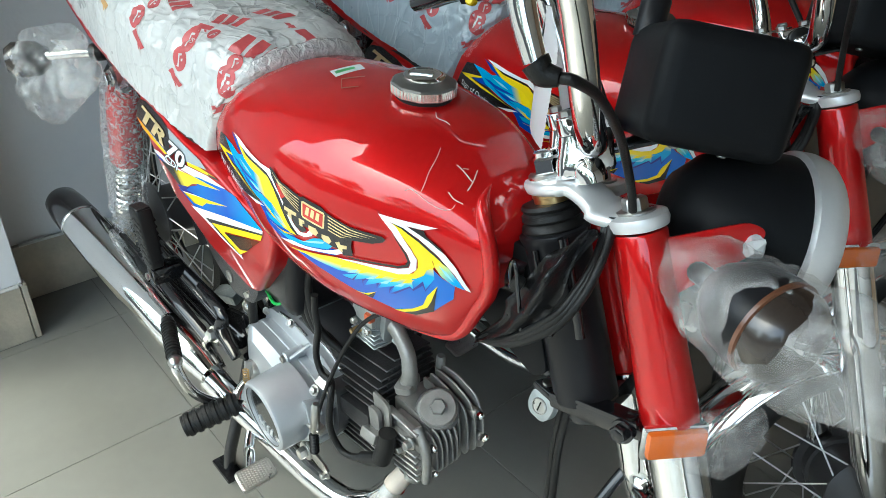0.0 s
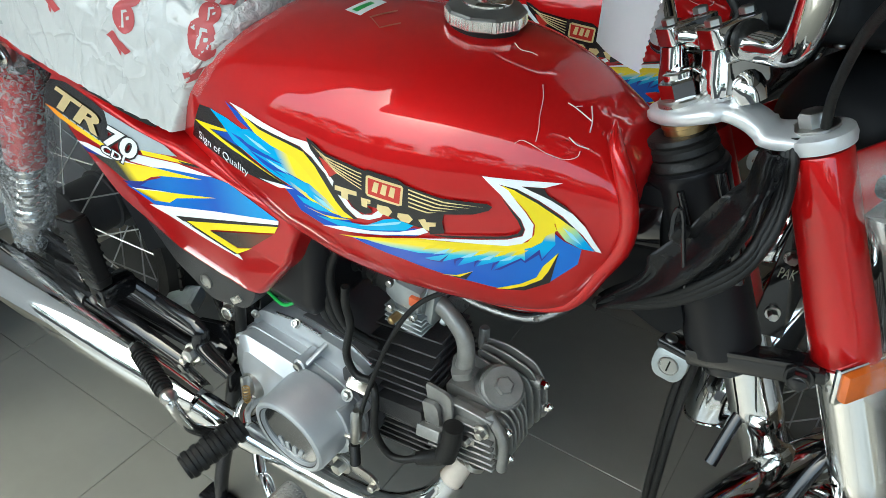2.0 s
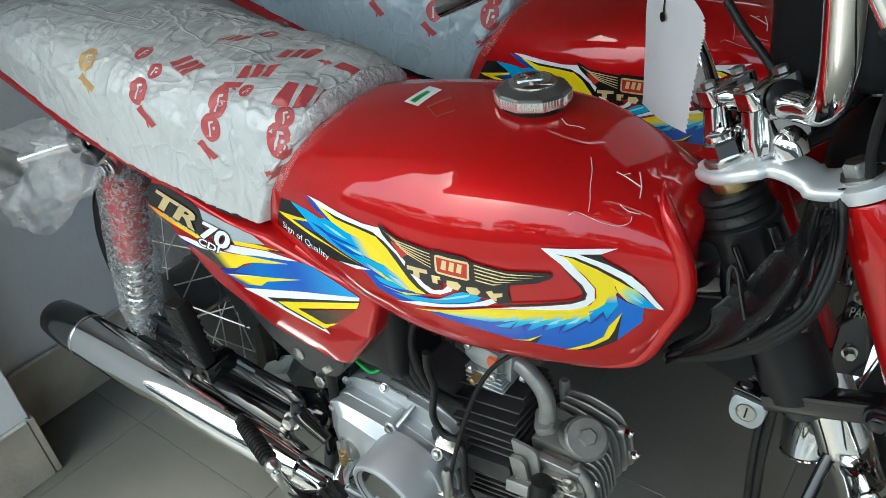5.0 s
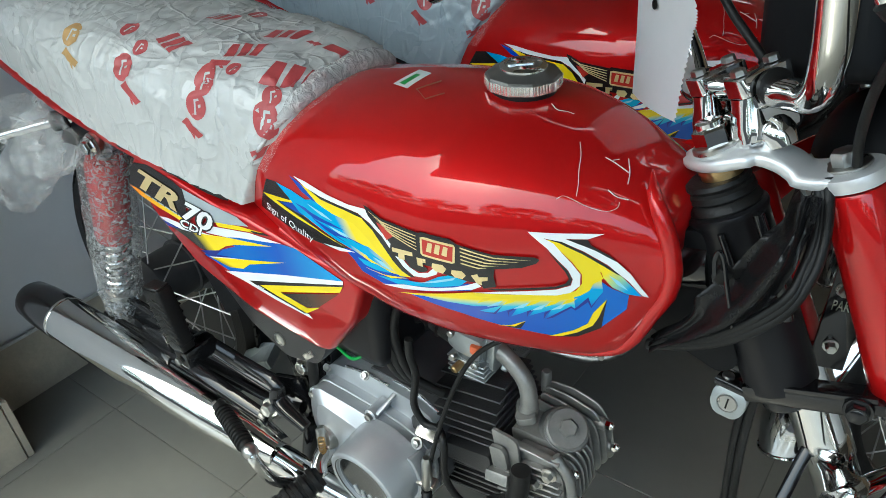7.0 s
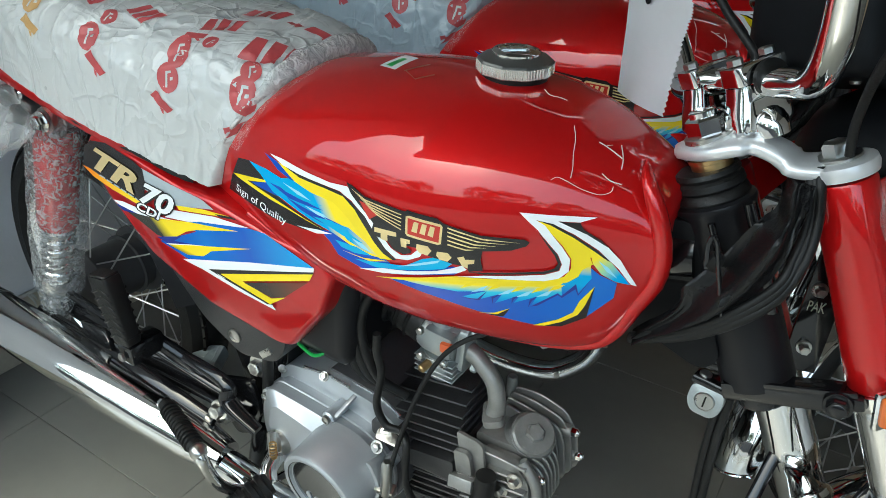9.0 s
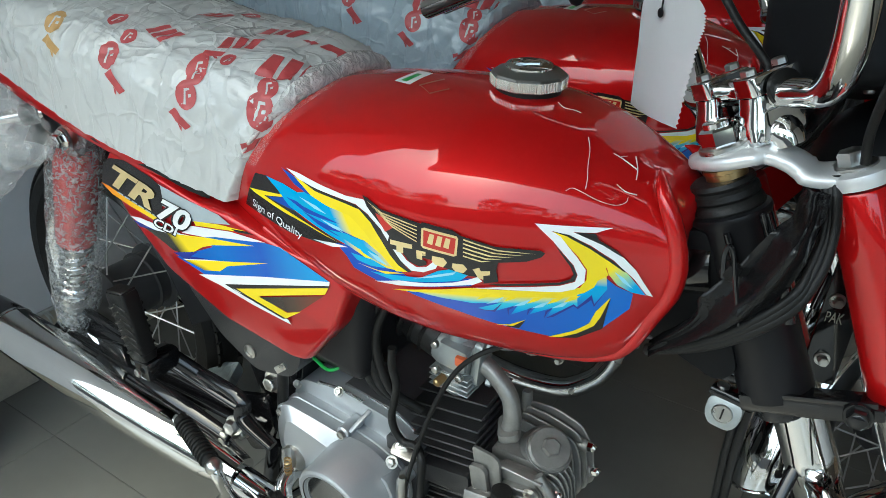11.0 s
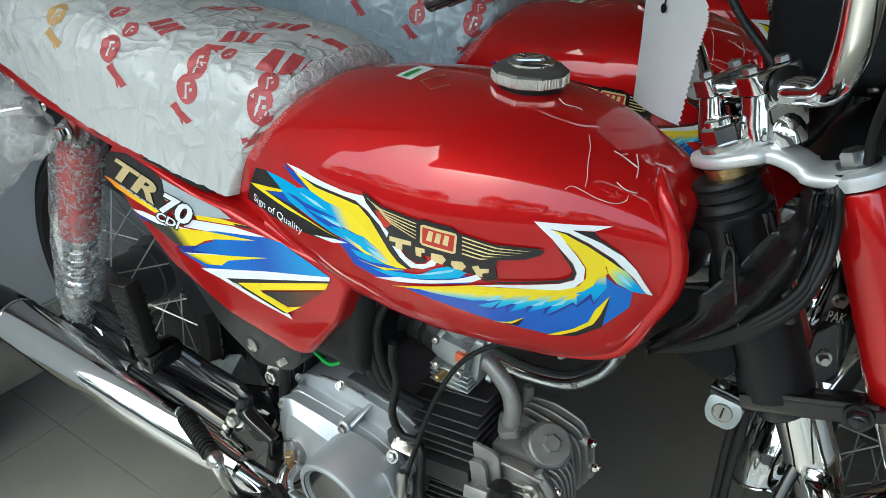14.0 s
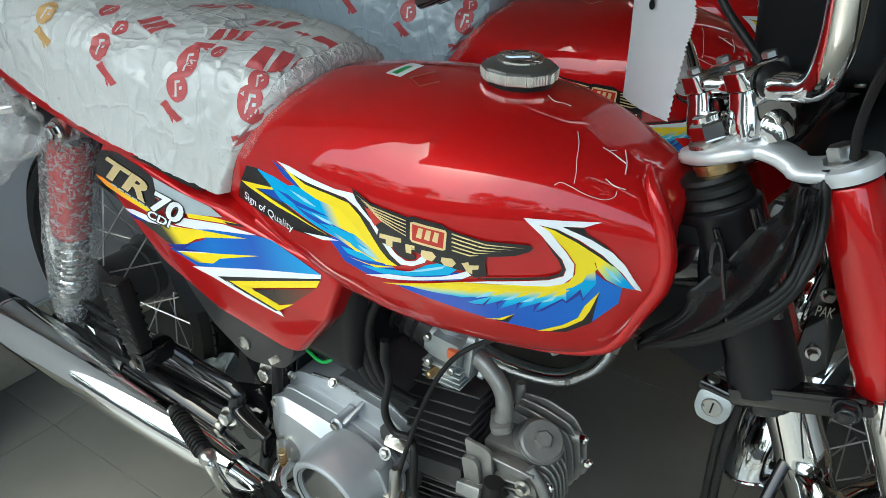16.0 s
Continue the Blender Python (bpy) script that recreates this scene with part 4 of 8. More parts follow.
def wheel(m, parent_name, r=0.272, rim_r=0.222, hub_w=0.05, hub_r=0.055, tyre_w=0.030, label=""):
    """Spoked wheel about the third axis of m, its axle at m's origin."""
    w = part(parent_name, lathe([(r + tyre_w * 0.0 - 0.05, -tyre_w * 0.72), (r - 0.036, -tyre_w), (r - 0.016, -tyre_w * 0.96), (r - 0.004, -tyre_w * 0.62), (r, 0), (r - 0.004, tyre_w * 0.62),
                                 (r - 0.016, tyre_w * 0.96), (r - 0.036, tyre_w), (r - 0.05, tyre_w * 0.72)], m, 64, caps=False), RUBBER, bike, label)
    b = bmesh.new()
    for k in range(72):
        a = 2 * math.pi * k / 72
        for s in (-1, 1):
            rbox((0.004, 0.0165, tyre_w * 0.52), m @ Matrix.Rotation(a + s * 0.02, 4, "Z") @ Matrix.Translation((r - 0.0045, 0, s * tyre_w * 0.45)) @ Matrix.Rotation(radians(s * 24), 4, "Y"), 0, bm=b)
    part("tread", b, RUBBER, w)
    part("rim", lathe([(rim_r + 0.008, -0.022), (rim_r + 0.004, -0.024), (rim_r - 0.004, -0.018), (rim_r - 0.012, -0.006), (rim_r - 0.012, 0.006), (rim_r - 0.004, 0.018), (rim_r + 0.004, 0.024), (rim_r + 0.008, 0.022)], m, 64, caps=False), CHROME, w)
    part("hub", lathe([(0.012, -hub_w - 0.01), (0.03, -hub_w - 0.008), (hub_r + 0.012, -hub_w), (hub_r + 0.012, -hub_w + 0.006), (hub_r, -hub_w + 0.008), (hub_r, -hub_w * 0.5), (hub_r + 0.005, -hub_w * 0.5 + 0.001), (hub_r + 0.005, -hub_w * 0.5 + 0.004), (hub_r, -hub_w * 0.5 + 0.005), (hub_r, hub_w - 0.008), (hub_r + 0.012, hub_w - 0.006), (hub_r + 0.012, hub_w), (0.03, hub_w + 0.008), (0.012, hub_w + 0.01)], m, 40), SHADED_CASE_HUB, w, "dark cast hub")
    base = None
    for k in range(36):
        s = 1 if k % 2 else -1
        cross = 0.42 if (k // 2) % 2 else -0.42
        a0, a1 = 2 * math.pi * k / 36, 2 * math.pi * k / 36 + cross
        p0 = m @ Vector(((hub_r + 0.009) * math.cos(a1), (hub_r + 0.009) * math.sin(a1), s * (hub_w - 0.003)))
        p1 = m @ Vector(((rim_r - 0.010) * math.cos(a0), (rim_r - 0.010) * math.sin(a0), s * 0.003))
        part("spoke", tube([p0, p1], 0.0013, 6, smooth=False), SPOKE, w)
    return w


wheel(FW, "front_wheel", r=0.207, rim_r=0.160, hub_r=0.045, label="spoked front wheel with a new black tyre")
rings = []
for k in range(41):
    deg = -50 + 220 * k / 40
    a = radians(deg)
    c, s = math.cos(a), math.sin(a)
    rr = float(np.interp(deg, [95, 135, 170], [0.226, 0.246, 0.290]))
    taper = (1.0, 1.05, 1.05, 1.0, 0.8)[max(0, k - 36)]
    ring = []
    for q in range(13):
        t = -1 + q / 6
        w, drop = taper * 0.046 * math.sin(t * 1.35) / math.sin(1.35), 0.040 * (1 - math.cos(t * 1.35))
        ring.append(FW @ Vector(((rr - drop) * c, (rr - drop) * s, w)))
    ring += [FW @ Vector(((rr - 0.002 - 0.040 * (1 - math.cos(t * 1.35))) * c, (rr - 0.002 - 0.040 * (1 - math.cos(t * 1.35))) * s, taper * 0.0445 * math.sin(t * 1.35) / math.sin(1.35))) for t in [1 - q / 6 for q in range(13)]]
    rings.append(ring)
fender = part("front_mudguard", loft(rings), CHROME, bike, "mirror-bright chrome front mudguard", 50)
rim_line = [r[0] for r in rings[::2]] + rings[-1][1:12] + [r[12] for r in rings[::-2]]
part("rolled_rim", tube(rim_line, 0.0026, 8, 2), CHROME, fender)
for a in (35, 80, 100, 118):
    for s in (-1, 1):
        m = FW @ Matrix.Rotation(radians(a), 4, "Z") @ pose(0.211, 0, s * 0.034)
        part("bolt", lathe([(0.006, 0), (0.0055, 0.003), (0.003, 0.0045)], m @ pose(0, 0, 0, 0, 0 if s > 0 else 180, 0), 12), STEEL, fender)

for s in (-1, 1):
    part("stay", moved(tube([(OFFSET, s * 0.052, -0.33), (OFFSET - 0.03, s * 0.05, -0.345), (OFFSET - 0.075, s * 0.047, -0.385)], 0.006, 10, flat=0.5), TURN_M), BLACK, fender)
# front turn signal hanging in its bag
SIG = SX(0.122, -0.130, -0.124, (0.35, -0.85, -0.4)) @ Matrix.Scale(1.28, 4)
ind = part("turn_signal", lathe([(0.018, -0.03), (0.030, -0.012), (0.032, 0.008), (0.030, 0.012)], SIG, 28), BLACK_PLASTIC, bike, "turn signal inside a clear plastic bag")
part("lens", lathe([(0.0300, 0.013), (0.0300, 0.022), (0.024, 0.032), (0.010, 0.038)], SIG, 28), SMOKED, ind)
part("lens_rim", lathe([(0.0300, 0.0115), (0.0318, 0.012), (0.0318, 0.0145), (0.0300, 0.0150)], SIG, 32, caps=False), DULL_AMBER, ind, "dull amber lens edge")
part("stalk", tube([S(0.095, -0.074, -0.095), S(0.10, -0.090, -0.100), S(0.108, -0.105, -0.110)], 0.009, 12), BLACK_PLASTIC, ind)


def bag(spine, radii, seed, material, name, parent, sides=22, crumple=0.22, steps=6):
    """A crumpled clear bag about a line."""
    line = smooth_path(spine, steps)
    rad = [float(np.interp(i / (len(line) - 1) * (len(radii) - 1), range(len(radii)), radii)) for i in range(len(line))]
    rings, side = [], None
    for i, p in enumerate(line):
        d = (line[min(i + 1, len(line) - 1)] - line[max(i - 1, 0)]).normalized()
        side = d.orthogonal().normalized() if side is None else (side - d * side.dot(d)).normalized()
        up = d.cross(side)
        ring = []
        for k in range(sides):
            a = 2 * math.pi * k / sides
            o = side * math.cos(a) + up * math.sin(a) * 0.82
            q = p * 28 + o * 1.7 + Vector((seed, 0, 0))
            ring.append(p + o * rad[i] * (1 + crumple * noise.noise(q) + crumple * 0.9 * abs(noise.noise(q * 2.3)) - crumple * 0.3))
        rings.append(ring)
    return part(name, loft(rings), material, parent, "", 24)


bag([S(0.143, -0.080, -0.078), S(0.143, -0.084, -0.084), S(0.141, -0.090, -0.092)], [0.004, 0.011, 0.006], 21, WHITE_BAG, "knot", ind, 12, 0.5)
bag([S(0.076, -0.074, -0.074), S(0.094, -0.098, -0.094), S(0.120, -0.130, -0.124), S(0.152, -0.166, -0.148), S(0.186, -0.208, -0.170), S(0.206, -0.232, -0.184)],
    [0.012, 0.038, 0.049, 0.046, 0.034, 0.018], 3, SMOKY, "clear_bag", ind, 34, 0.17, 9)
bag([(0.226, 0.022, 0.575), (0.224, 0.014, 0.552), (0.208, 0.000, 0.528), (0.198, -0.006, 0.506)], [0.012, 0.026, 0.031, 0.012], 9, SKIRT, "clear_bag", rfl, crumple=0.12)

# ---- frame ----
def H(f, l, a):
    return HEAD @ Vector((f, l, a))


head = part("steering_head", lathe([(0.026, -0.056), (0.0318, -0.0585), (0.0325, -0.061), (0.0316, -0.064), (0.0308, -0.067), (0.0305, -0.205), (0.0305, -0.209), (0.0305, -0.224), (0.026, -0.226)], axes(STEM, HEAD.to_3x3() @ Vector((0, 0, 1))), 36), BLACK_PLASTIC, bike, "glossy black steering head of the frame")
part("dust_boot", lathe([(0.018, -0.0315), (0.0245, -0.0325), (0.0258, -0.0360), (0.0240, -0.0390), (0.0265, -0.0410), (0.0272, -0.0460), (0.0250, -0.0485), (0.0275, -0.0505), (0.0290, -0.0550), (0.027, -0.060)], axes(STEM, HEAD.to_3x3() @ Vector((0, 0, 1))), 36), RUBBER, head)
part("head_gusset", prism(rounded([(0.0, 0.0), (-0.05, -0.01), (-0.16, -0.03), (-0.16, -0.06), (-0.06, -0.10), (0.03, -0.135), (0.045, -0.12)], 0.01), Matrix.Translation((0.012, 0.022, 0.635)) @ pose(0, 0, 0, 90), 0.044, 0.006), METER, head)
part("frame_backbone", tube([(0.02, 0, 0.60), (-0.12, 0, 0.575), (-0.32, 0, 0.545), (-0.52, 0, 0.53), (-0.75, 0, 0.58), (-0.95, 0, 0.62)], [0.03, 0.033, 0.036, 0.034, 0.03, 0.02], 14), BLACK, bike, "black pressed frame")
# pressed centre plates below the side covers, down to the swing arm
plate = part("frame_plate", prism(rounded([(-0.60, 0.47), (-0.385, 0.44), (-0.392, 0.375), (-0.410, 0.348), (-0.470, 0.335), (-0.530, 0.368), (-0.575, 0.42)], 0.012), Matrix.Translation((0, 0.088, 0)) @ pose(0, 0, 0, 90), 0.176, 0.006), IRON, bike, "dark grey pressed frame plate")
part("pivot_block", prism(rounded([(-0.56, 0.40), (-0.41, 0.40), (-0.43, 0.30), (-0.455, 0.205), (-0.50, 0.205), (-0.515, 0.28)], 0.015), Matrix.Translation((0, 0.055, 0)) @ pose(0, 0, 0, 90), 0.11, 0.006), BLACK, plate)
for x, y, z, r in ((-0.470, -0.062, 0.300, 0.011), (-0.500, -0.062, 0.345, 0.008)):
    part("pivot_nut", hexbolt(axes((x, y, z), (0, -1, 0.1)), r, 0.012, r * 1.5), STEEL, plate)
part("breather_hose", tube([(-0.400, -0.070, 0.44), (-0.425, -0.080, 0.37), (-0.440, -0.076, 0.31), (-0.455, -0.07, 0.25)], 0.007, 10), RUBBER, plate)
part("plate_boss", lathe([(0.0095, 0), (0.0095, 0.002), (0.007, 0.003), (0.007, 0.001), (0.0035, 0.0015)], axes((-0.476, -0.088, 0.361), (0, -1, 0)), 20), STEEL, plate)
part("plate_slot", rbox((0.022, 0.003, 0.009), pose(-0.425, -0.0885, 0.357, 0, -40, 0), 0.001), STEEL, plate)
# steering lock and its bracket under the head
LKM = axes((0.0525, -0.014, 0.4655), (-0.05, -0.96, 0.28)) @ pose(0, 0, 0, 0, 0, -4) @ Matrix.Diagonal((0.84, 0.78, 1, 1))
lock = part("steering_lock", prism(rounded([(-0.0180, 0.0165), (0.0180, 0.0165), (0.0180, -0.006), (0.011, -0.0175), (-0.011, -0.0175), (-0.0180, -0.006)], 0.009), LKM @ pose(0, 0, -0.006), 0.010, 0.002), ZINC, bike, "silver steering lock")
part("lock_barrel", lathe([(0.0108, 0.003), (0.0108, 0.0050), (0.0098, 0.0058), (0.0094, 0.0046), (0.002, 0.0046)], LKM, 28), STEEL, lock)
part("key_slot", rbox((0.0018, 0.0130, 0.001), LKM @ pose(0, 0, 0.0049), 0), BLACK, lock)
part("lock_stay", rbox((0.046, 0.034, 0.009), LKM @ pose(0.003, 0.0205, -0.012, 90), 0.002), BLACK, lock)
for q in (-0.010, 0.011):
    part("bolt", lathe([(0.0065, 0), (0.0065, 0.003), (0.005, 0.0045), (0.002, 0.0048)], LKM @ pose(q, 0.0245, -0.006 - 0.004 * (q > 0), -90), 14), STEEL, lock)
part("frame_tab", prism(rounded([(-0.030, 0.000), (0.040, 0.004), (0.040, 0.018), (-0.010, 0.012), (-0.020, 0.026), (-0.028, 0.018)], 0.004), LKM @ pose(-0.004, 0.032, -0.020, 0, 0, 6), 0.014, 0.002), BLACK, bike, "black welded frame tab")
# ---- swing arm, rear wheel, shocks ----
REAR = Vector((-0.8586, 0.0, 0.278))
RW = Matrix.Translation(REAR) @ pose(0, 0, 0, 90)
wheel(RW, "rear_wheel", r=0.232, rim_r=0.178, hub_w=0.050, hub_r=0.046, tyre_w=0.034, label="spoked rear wheel with a new black tyre")
for s in (-1, 1):
    arm = part("swing_arm", tube([(-0.475, s * 0.075, 0.235), (-0.62, s * 0.086, 0.252), (-0.80, s * 0.092, 0.270), (-0.875, s * 0.092, 0.275)], [0.019, 0.018, 0.016, 0.014], 12, flat=0.6), BLACK, bike, "black swing arm")
    part("axle_nut", hexbolt(axes((REAR.x, s * 0.104, REAR.z), (0, s, 0)), 0.011, 0.012, 0.016), STEEL, arm)
    part("chain_stay", tube([(-0.50, s * 0.10, 0.268), (-0.66, s * 0.105, 0.292), (-0.82, s * 0.105, 0.31)], 0.0065, 10), BLACK, arm)
    # spring strut wrapped in bubble film
    A, Bt = Vector((-0.715, s * 0.108, 0.595)), Vector((-0.835, s * 0.106, 0.298))
    d = (A - Bt).normalized()
    sh = part("shock_absorber", lathe([(0.010, 0), (0.013, 0.01), (0.022, 0.018), (0.022, 0.03), (0.011, 0.034), (0.011, 0.30)], axes(Bt, d), 24), STEEL, bike, "rear spring strut wrapped in bubble film")
    pts = [Bt + d * (0.035 + 0.13 * k / 96) + (axes(Bt, d).to_3x3() @ Vector((0.0195 * math.cos(2 * math.pi * k / 12), 0.0195 * math.sin(2 * math.pi * k / 12), 0))) for k in range(97)]
    part("spring", tube(pts, 0.0036, 8, smooth=False), CHROME, sh)
    part("upper_cover", lathe([(0.0250, 0.150), (0.0262, 0.153), (0.0262, 0.285), (0.022, 0.297)], axes(Bt, d), 28), RED_PLASTIC, sh)
    part("top_eye", lathe([(0.016, -0.014), (0.016, 0.014)], axes(A, (0, 1, 0)), 24), STEEL, sh)
    part("top_bolt", hexbolt(axes(A + Vector((0, s * 0.017, 0)), (0, s, 0)), 0.0085, 0.010, 0.013), CHROME, sh)
    bag([A + d * 0.012, A - d * 0.02, A - d * 0.09, A - d * 0.18, A - d * 0.24, A - d * 0.295, A - d * 0.322 + Vector((0.004, s * 0.008, -0.010)), A - d * 0.340 + Vector((0.010, s * 0.010, -0.045))],
        [0.016, 0.034, 0.0375, 0.0370, 0.0340, 0.034, 0.022, 0.007], 11 + s, BUBBLE, "bubble_film", sh, 26, 0.07)
# inner mudguard over the rear wheel
rings = []
for k in range(33):
    a = radians(15 + 85 * k / 32)
    ring = []
    for q in range(11):
        t = -1 + q / 5
        ring.append(REAR + Vector(((0.318 - 0.05 * t * t) * math.cos(a), 0.078 * t, (0.318 - 0.05 * t * t) * math.sin(a))))
    ring += [REAR + Vector(((0.316 - 0.05 * t * t) * math.cos(a), 0.076 * t, (0.316 - 0.05 * t * t) * math.sin(a))) for t in [1 - q / 5 for q in range(11)]]
    rings.append(ring)
part("rear_mudguard", loft(rings), BLACK_PLASTIC, bike, "black inner rear mudguard", 50)
# chain case edge and brake drum cover
part("chain_case", prism(rounded([(-0.90, 0.30), (-0.52, 0.285), (-0.48, 0.26), (-0.48, 0.20), (-0.52, 0.185), (-0.90, 0.225)], 0.03), Matrix.Translation((0, 0.10, 0)) @ pose(0, 0, 0, 90), 0.03, 0.005), BLACK, bike, "black chain case")
part("brake_rod", tube([(-0.42, -0.112, 0.165), (-0.62, -0.105, 0.185), (-0.80, -0.098, 0.215)], 0.0035, 8), STEEL, bike)
part("brake_nut", hexbolt(axes((-0.4900, -0.1180, 0.2580), (0.1, -1, 0.2)), 0.01, 0.012, 0.0135), STEEL, bike)
part("brake_nut", hexbolt(axes((-0.5040, -0.1180, 0.2410), (0.1, -1, 0.2)), 0.006, 0.012, 0.0081), STEEL, bike)
spring_a, spring_b = Vector((-0.4030, -0.1150, 0.2450)), Vector((-0.4070, -0.1150, 0.1950))
part("return_spring", tube([spring_a.lerp(spring_b, k / 80) + axes(spring_a, spring_b - spring_a).to_3x3() @ Vector((0.0042 * math.cos(k * 0.785), 0.0042 * math.sin(k * 0.785), 0)) for k in range(81)], 0.0011, 6, smooth=False), BRASS, bike)
part("brake_arm", tube([(-0.6360, -0.1000, 0.3000), (-0.4940, -0.1050, 0.2950), (-0.4800, -0.1100, 0.2680), (-0.4280, -0.1150, 0.2520)], [0.006, 0.009, 0.012, 0.008], 10, flat=0.5), BLACK, bike)
for da, yy in ((0.0, -0.095), (-0.010, -0.106)):
    part("swing_arm_rib", tube([(-0.7000, yy, 0.2530 + da), (-0.6000, yy, 0.2570 + da), (-0.5020, yy, 0.2620 + da)], 0.0052, 10), BLACK, bike)
part("pivot_bracket", prism(rounded([(-0.535, 0.262), (-0.470, 0.285), (-0.462, 0.235), (-0.480, 0.190), (-0.515, 0.172), (-0.540, 0.205)], 0.010), Matrix.Translation((0, -0.070, 0)) @ pose(0, 0, 0, 90), 0.008, 0.002), BLACK, bike, "black pivot bracket")
PV = axes((-0.5080, -0.078, 0.2180), (-0.1, -1, 0.1))
pivot_bolt = part("pivot_bolt", lathe([(0.017, 0), (0.017, 0.003), (0.0145, 0.0035), (0.0145, 0.006)], PV, 24), STEEL, bike, "zinc-plated pivot bolt with two nuts")
part("nut", lathe([(0.0115, 0.006), (0.0115, 0.013), (0.0100, 0.0145)], PV, 6), STEEL, pivot_bolt)
part("nut", lathe([(0.0095, 0.016), (0.0095, 0.022), (0.0080, 0.0235)], PV, 6), STEEL, pivot_bolt)
part("thread", lathe([(0.0055, 0.014), (0.0055, 0.030), (0.0045, 0.031)], PV, 12), STEEL, pivot_bolt)
part("exhaust_guard", tube([(-0.8600, -0.128, 0.2760), (-0.7250, -0.128, 0.2660), (-0.6050, -0.128, 0.2560), (-0.4980, -0.124, 0.2380)], [0.006, 0.010, 0.012, 0.009], 12, flat=0.5), BLACK, bike, "black strip above the muffler")
# unidentified patch with a bluish sky reflection, added as a tinted box
part("bluish_patch_box", rbox((0.050, 0.040, 0.022), pose(-0.627, -0.025, 0.216, 12, -10, 20), 0.006), SHADED_BAG, bike, "added blue-grey box for a sky-reflecting patch behind the swing arm")
# passenger footrests, folded up
for s in (-1, 1):
    F0, F1 = Vector((-0.604, s * 0.150, 0.336)), Vector((-0.620, s * 0.151, 0.430))
    FM = axes(F0, F1 - F0, (0, -s, 0))
    pr = part("passenger_footrest", loft([[FM @ Vector((x * k, y * k, h)) for x, y in rounded([(-0.0185, -0.0120), (0.0185, -0.0120), (0.0185, 0.0120), (-0.0185, 0.0120)], 0.005, 3)]
                                          for h, k in ((0.0, 0.78), (0.004, 0.86), (0.030, 0.92), (0.080, 1.0), (0.092, 1.0), (0.096, 0.94))]), RUBBER, bike, "folded block-shaped rubber passenger footrest")
    for k in range(7):
        for q in (-1, 1):
            part("tread_rib", rbox((0.0185, 0.0275 - 0.0006 * (6 - k), 0.0032), FM @ pose(q * 0.0085 * (0.92 + 0.012 * k), 0, 0.014 + 0.0108 * k, 0, q * 24, 0), 0.0009, 1), RUBBER, pr)
    part("end_cap", rbox((0.033, 0.021, 0.004), FM @ pose(0, 0, 0.097), 0.0015, 1), RUBBER, pr)
    part("hinge", rbox((0.028, 0.05, 0.028), pose(-0.602, s * 0.135, 0.322), 0.005), BLACK, pr)
    part("hinge_bolt", hexbolt(axes((-0.602, s * 0.162, 0.322), (0, s, 0)), 0.006, 0.005), STEEL, pr)
    part("hinge_arm", tube([(-0.602, s * 0.115, 0.32), (-0.56, s * 0.10, 0.29), (-0.52, s * 0.095, 0.265)], 0.010, 10, flat=0.6), BLACK, pr)
# rear turn signals on chrome stalks, each in a clear bag
for s in (-1, 1):
    ri = part("turn_signal", lathe([(0.012, -0.03), (0.026, -0.014), (0.028, 0.008), (0.026, 0.012)], axes((-0.880, s * 0.190, 0.590), (-0.3, s, 0)), 20), BLACK_PLASTIC, bike, "rear turn signal in a clear bag")
    part("lens", lathe([(0.027, 0.012), (0.027, 0.02), (0.018, 0.032)], axes((-0.880, s * 0.190, 0.590), (-0.3, s, 0)), 20), SMOKED, ri)
    part("stalk", tube([(-0.800, s * 0.095, 0.606), (-0.835, s * 0.13, 0.601), (-0.870, s * 0.175, 0.594)], 0.0075, 12), CHROME, ri)
    part("stalk_nut", lathe([(0.0125, -0.010), (0.0135, -0.008), (0.0135, 0.008), (0.0125, 0.010)], axes((-0.812, s * 0.107, 0.605), (-0.6, s * 0.75, -0.1)), 16), RUBBER, ri)
    part("stalk_base", rbox((0.10, 0.04, 0.05), pose(-0.760, s * 0.080, 0.598, 0, 12, 0), 0.010), BLACK_PLASTIC, ri)
    bag([(-0.800, s * 0.130, 0.645), (-0.800, s * 0.160, 0.620), (-0.805, s * 0.178, 0.580), (-0.815, s * 0.182, 0.540), (-0.830, s * 0.176, 0.500)], [0.016, 0.056, 0.066, 0.046, 0.006], 12 + s, THIN, "clear_bag", ri, 30, 0.28, 9)
    bag([(-0.765, s * 0.160, 0.600), (-0.715, s * 0.166, 0.603), (-0.668, s * 0.166, 0.602)], [0.045, 0.034, 0.003], 17 + s, THIN, "bag_end", ri, 18, 0.3)

# ---- engine ----
eng = part("engine", prism(rounded([(-0.446, 0.245), (-0.440, 0.300), (-0.425, 0.320), (-0.36, 0.329), (-0.290, 0.321), (-0.258, 0.304), (-0.245, 0.225), (-0.255, 0.190), (-0.30, 0.158), (-0.40, 0.150), (-0.44, 0.18)], 0.012),
                           Matrix.Translation((0, 0.082, 0)) @ pose(0, 0, 0, 90), 0.138, 0.003), SILVER, bike, "silver engine with a black finned cylinder")
CASE = [(-0.447, 0.228), (-0.447, 0.262), (-0.436, 0.296), (-0.424, 0.3035), (-0.380, 0.3015), (-0.333, 0.2975), (-0.296, 0.2910), (-0.272, 0.281), (-0.254, 0.264), (-0.248, 0.235), (-0.256, 0.200), (-0.284, 0.176), (-0.335, 0.162), (-0.395, 0.164), (-0.434, 0.190)]
rc = rounded(CASE, 0.012, 4)
cc = Vector((-0.345, 0.232))


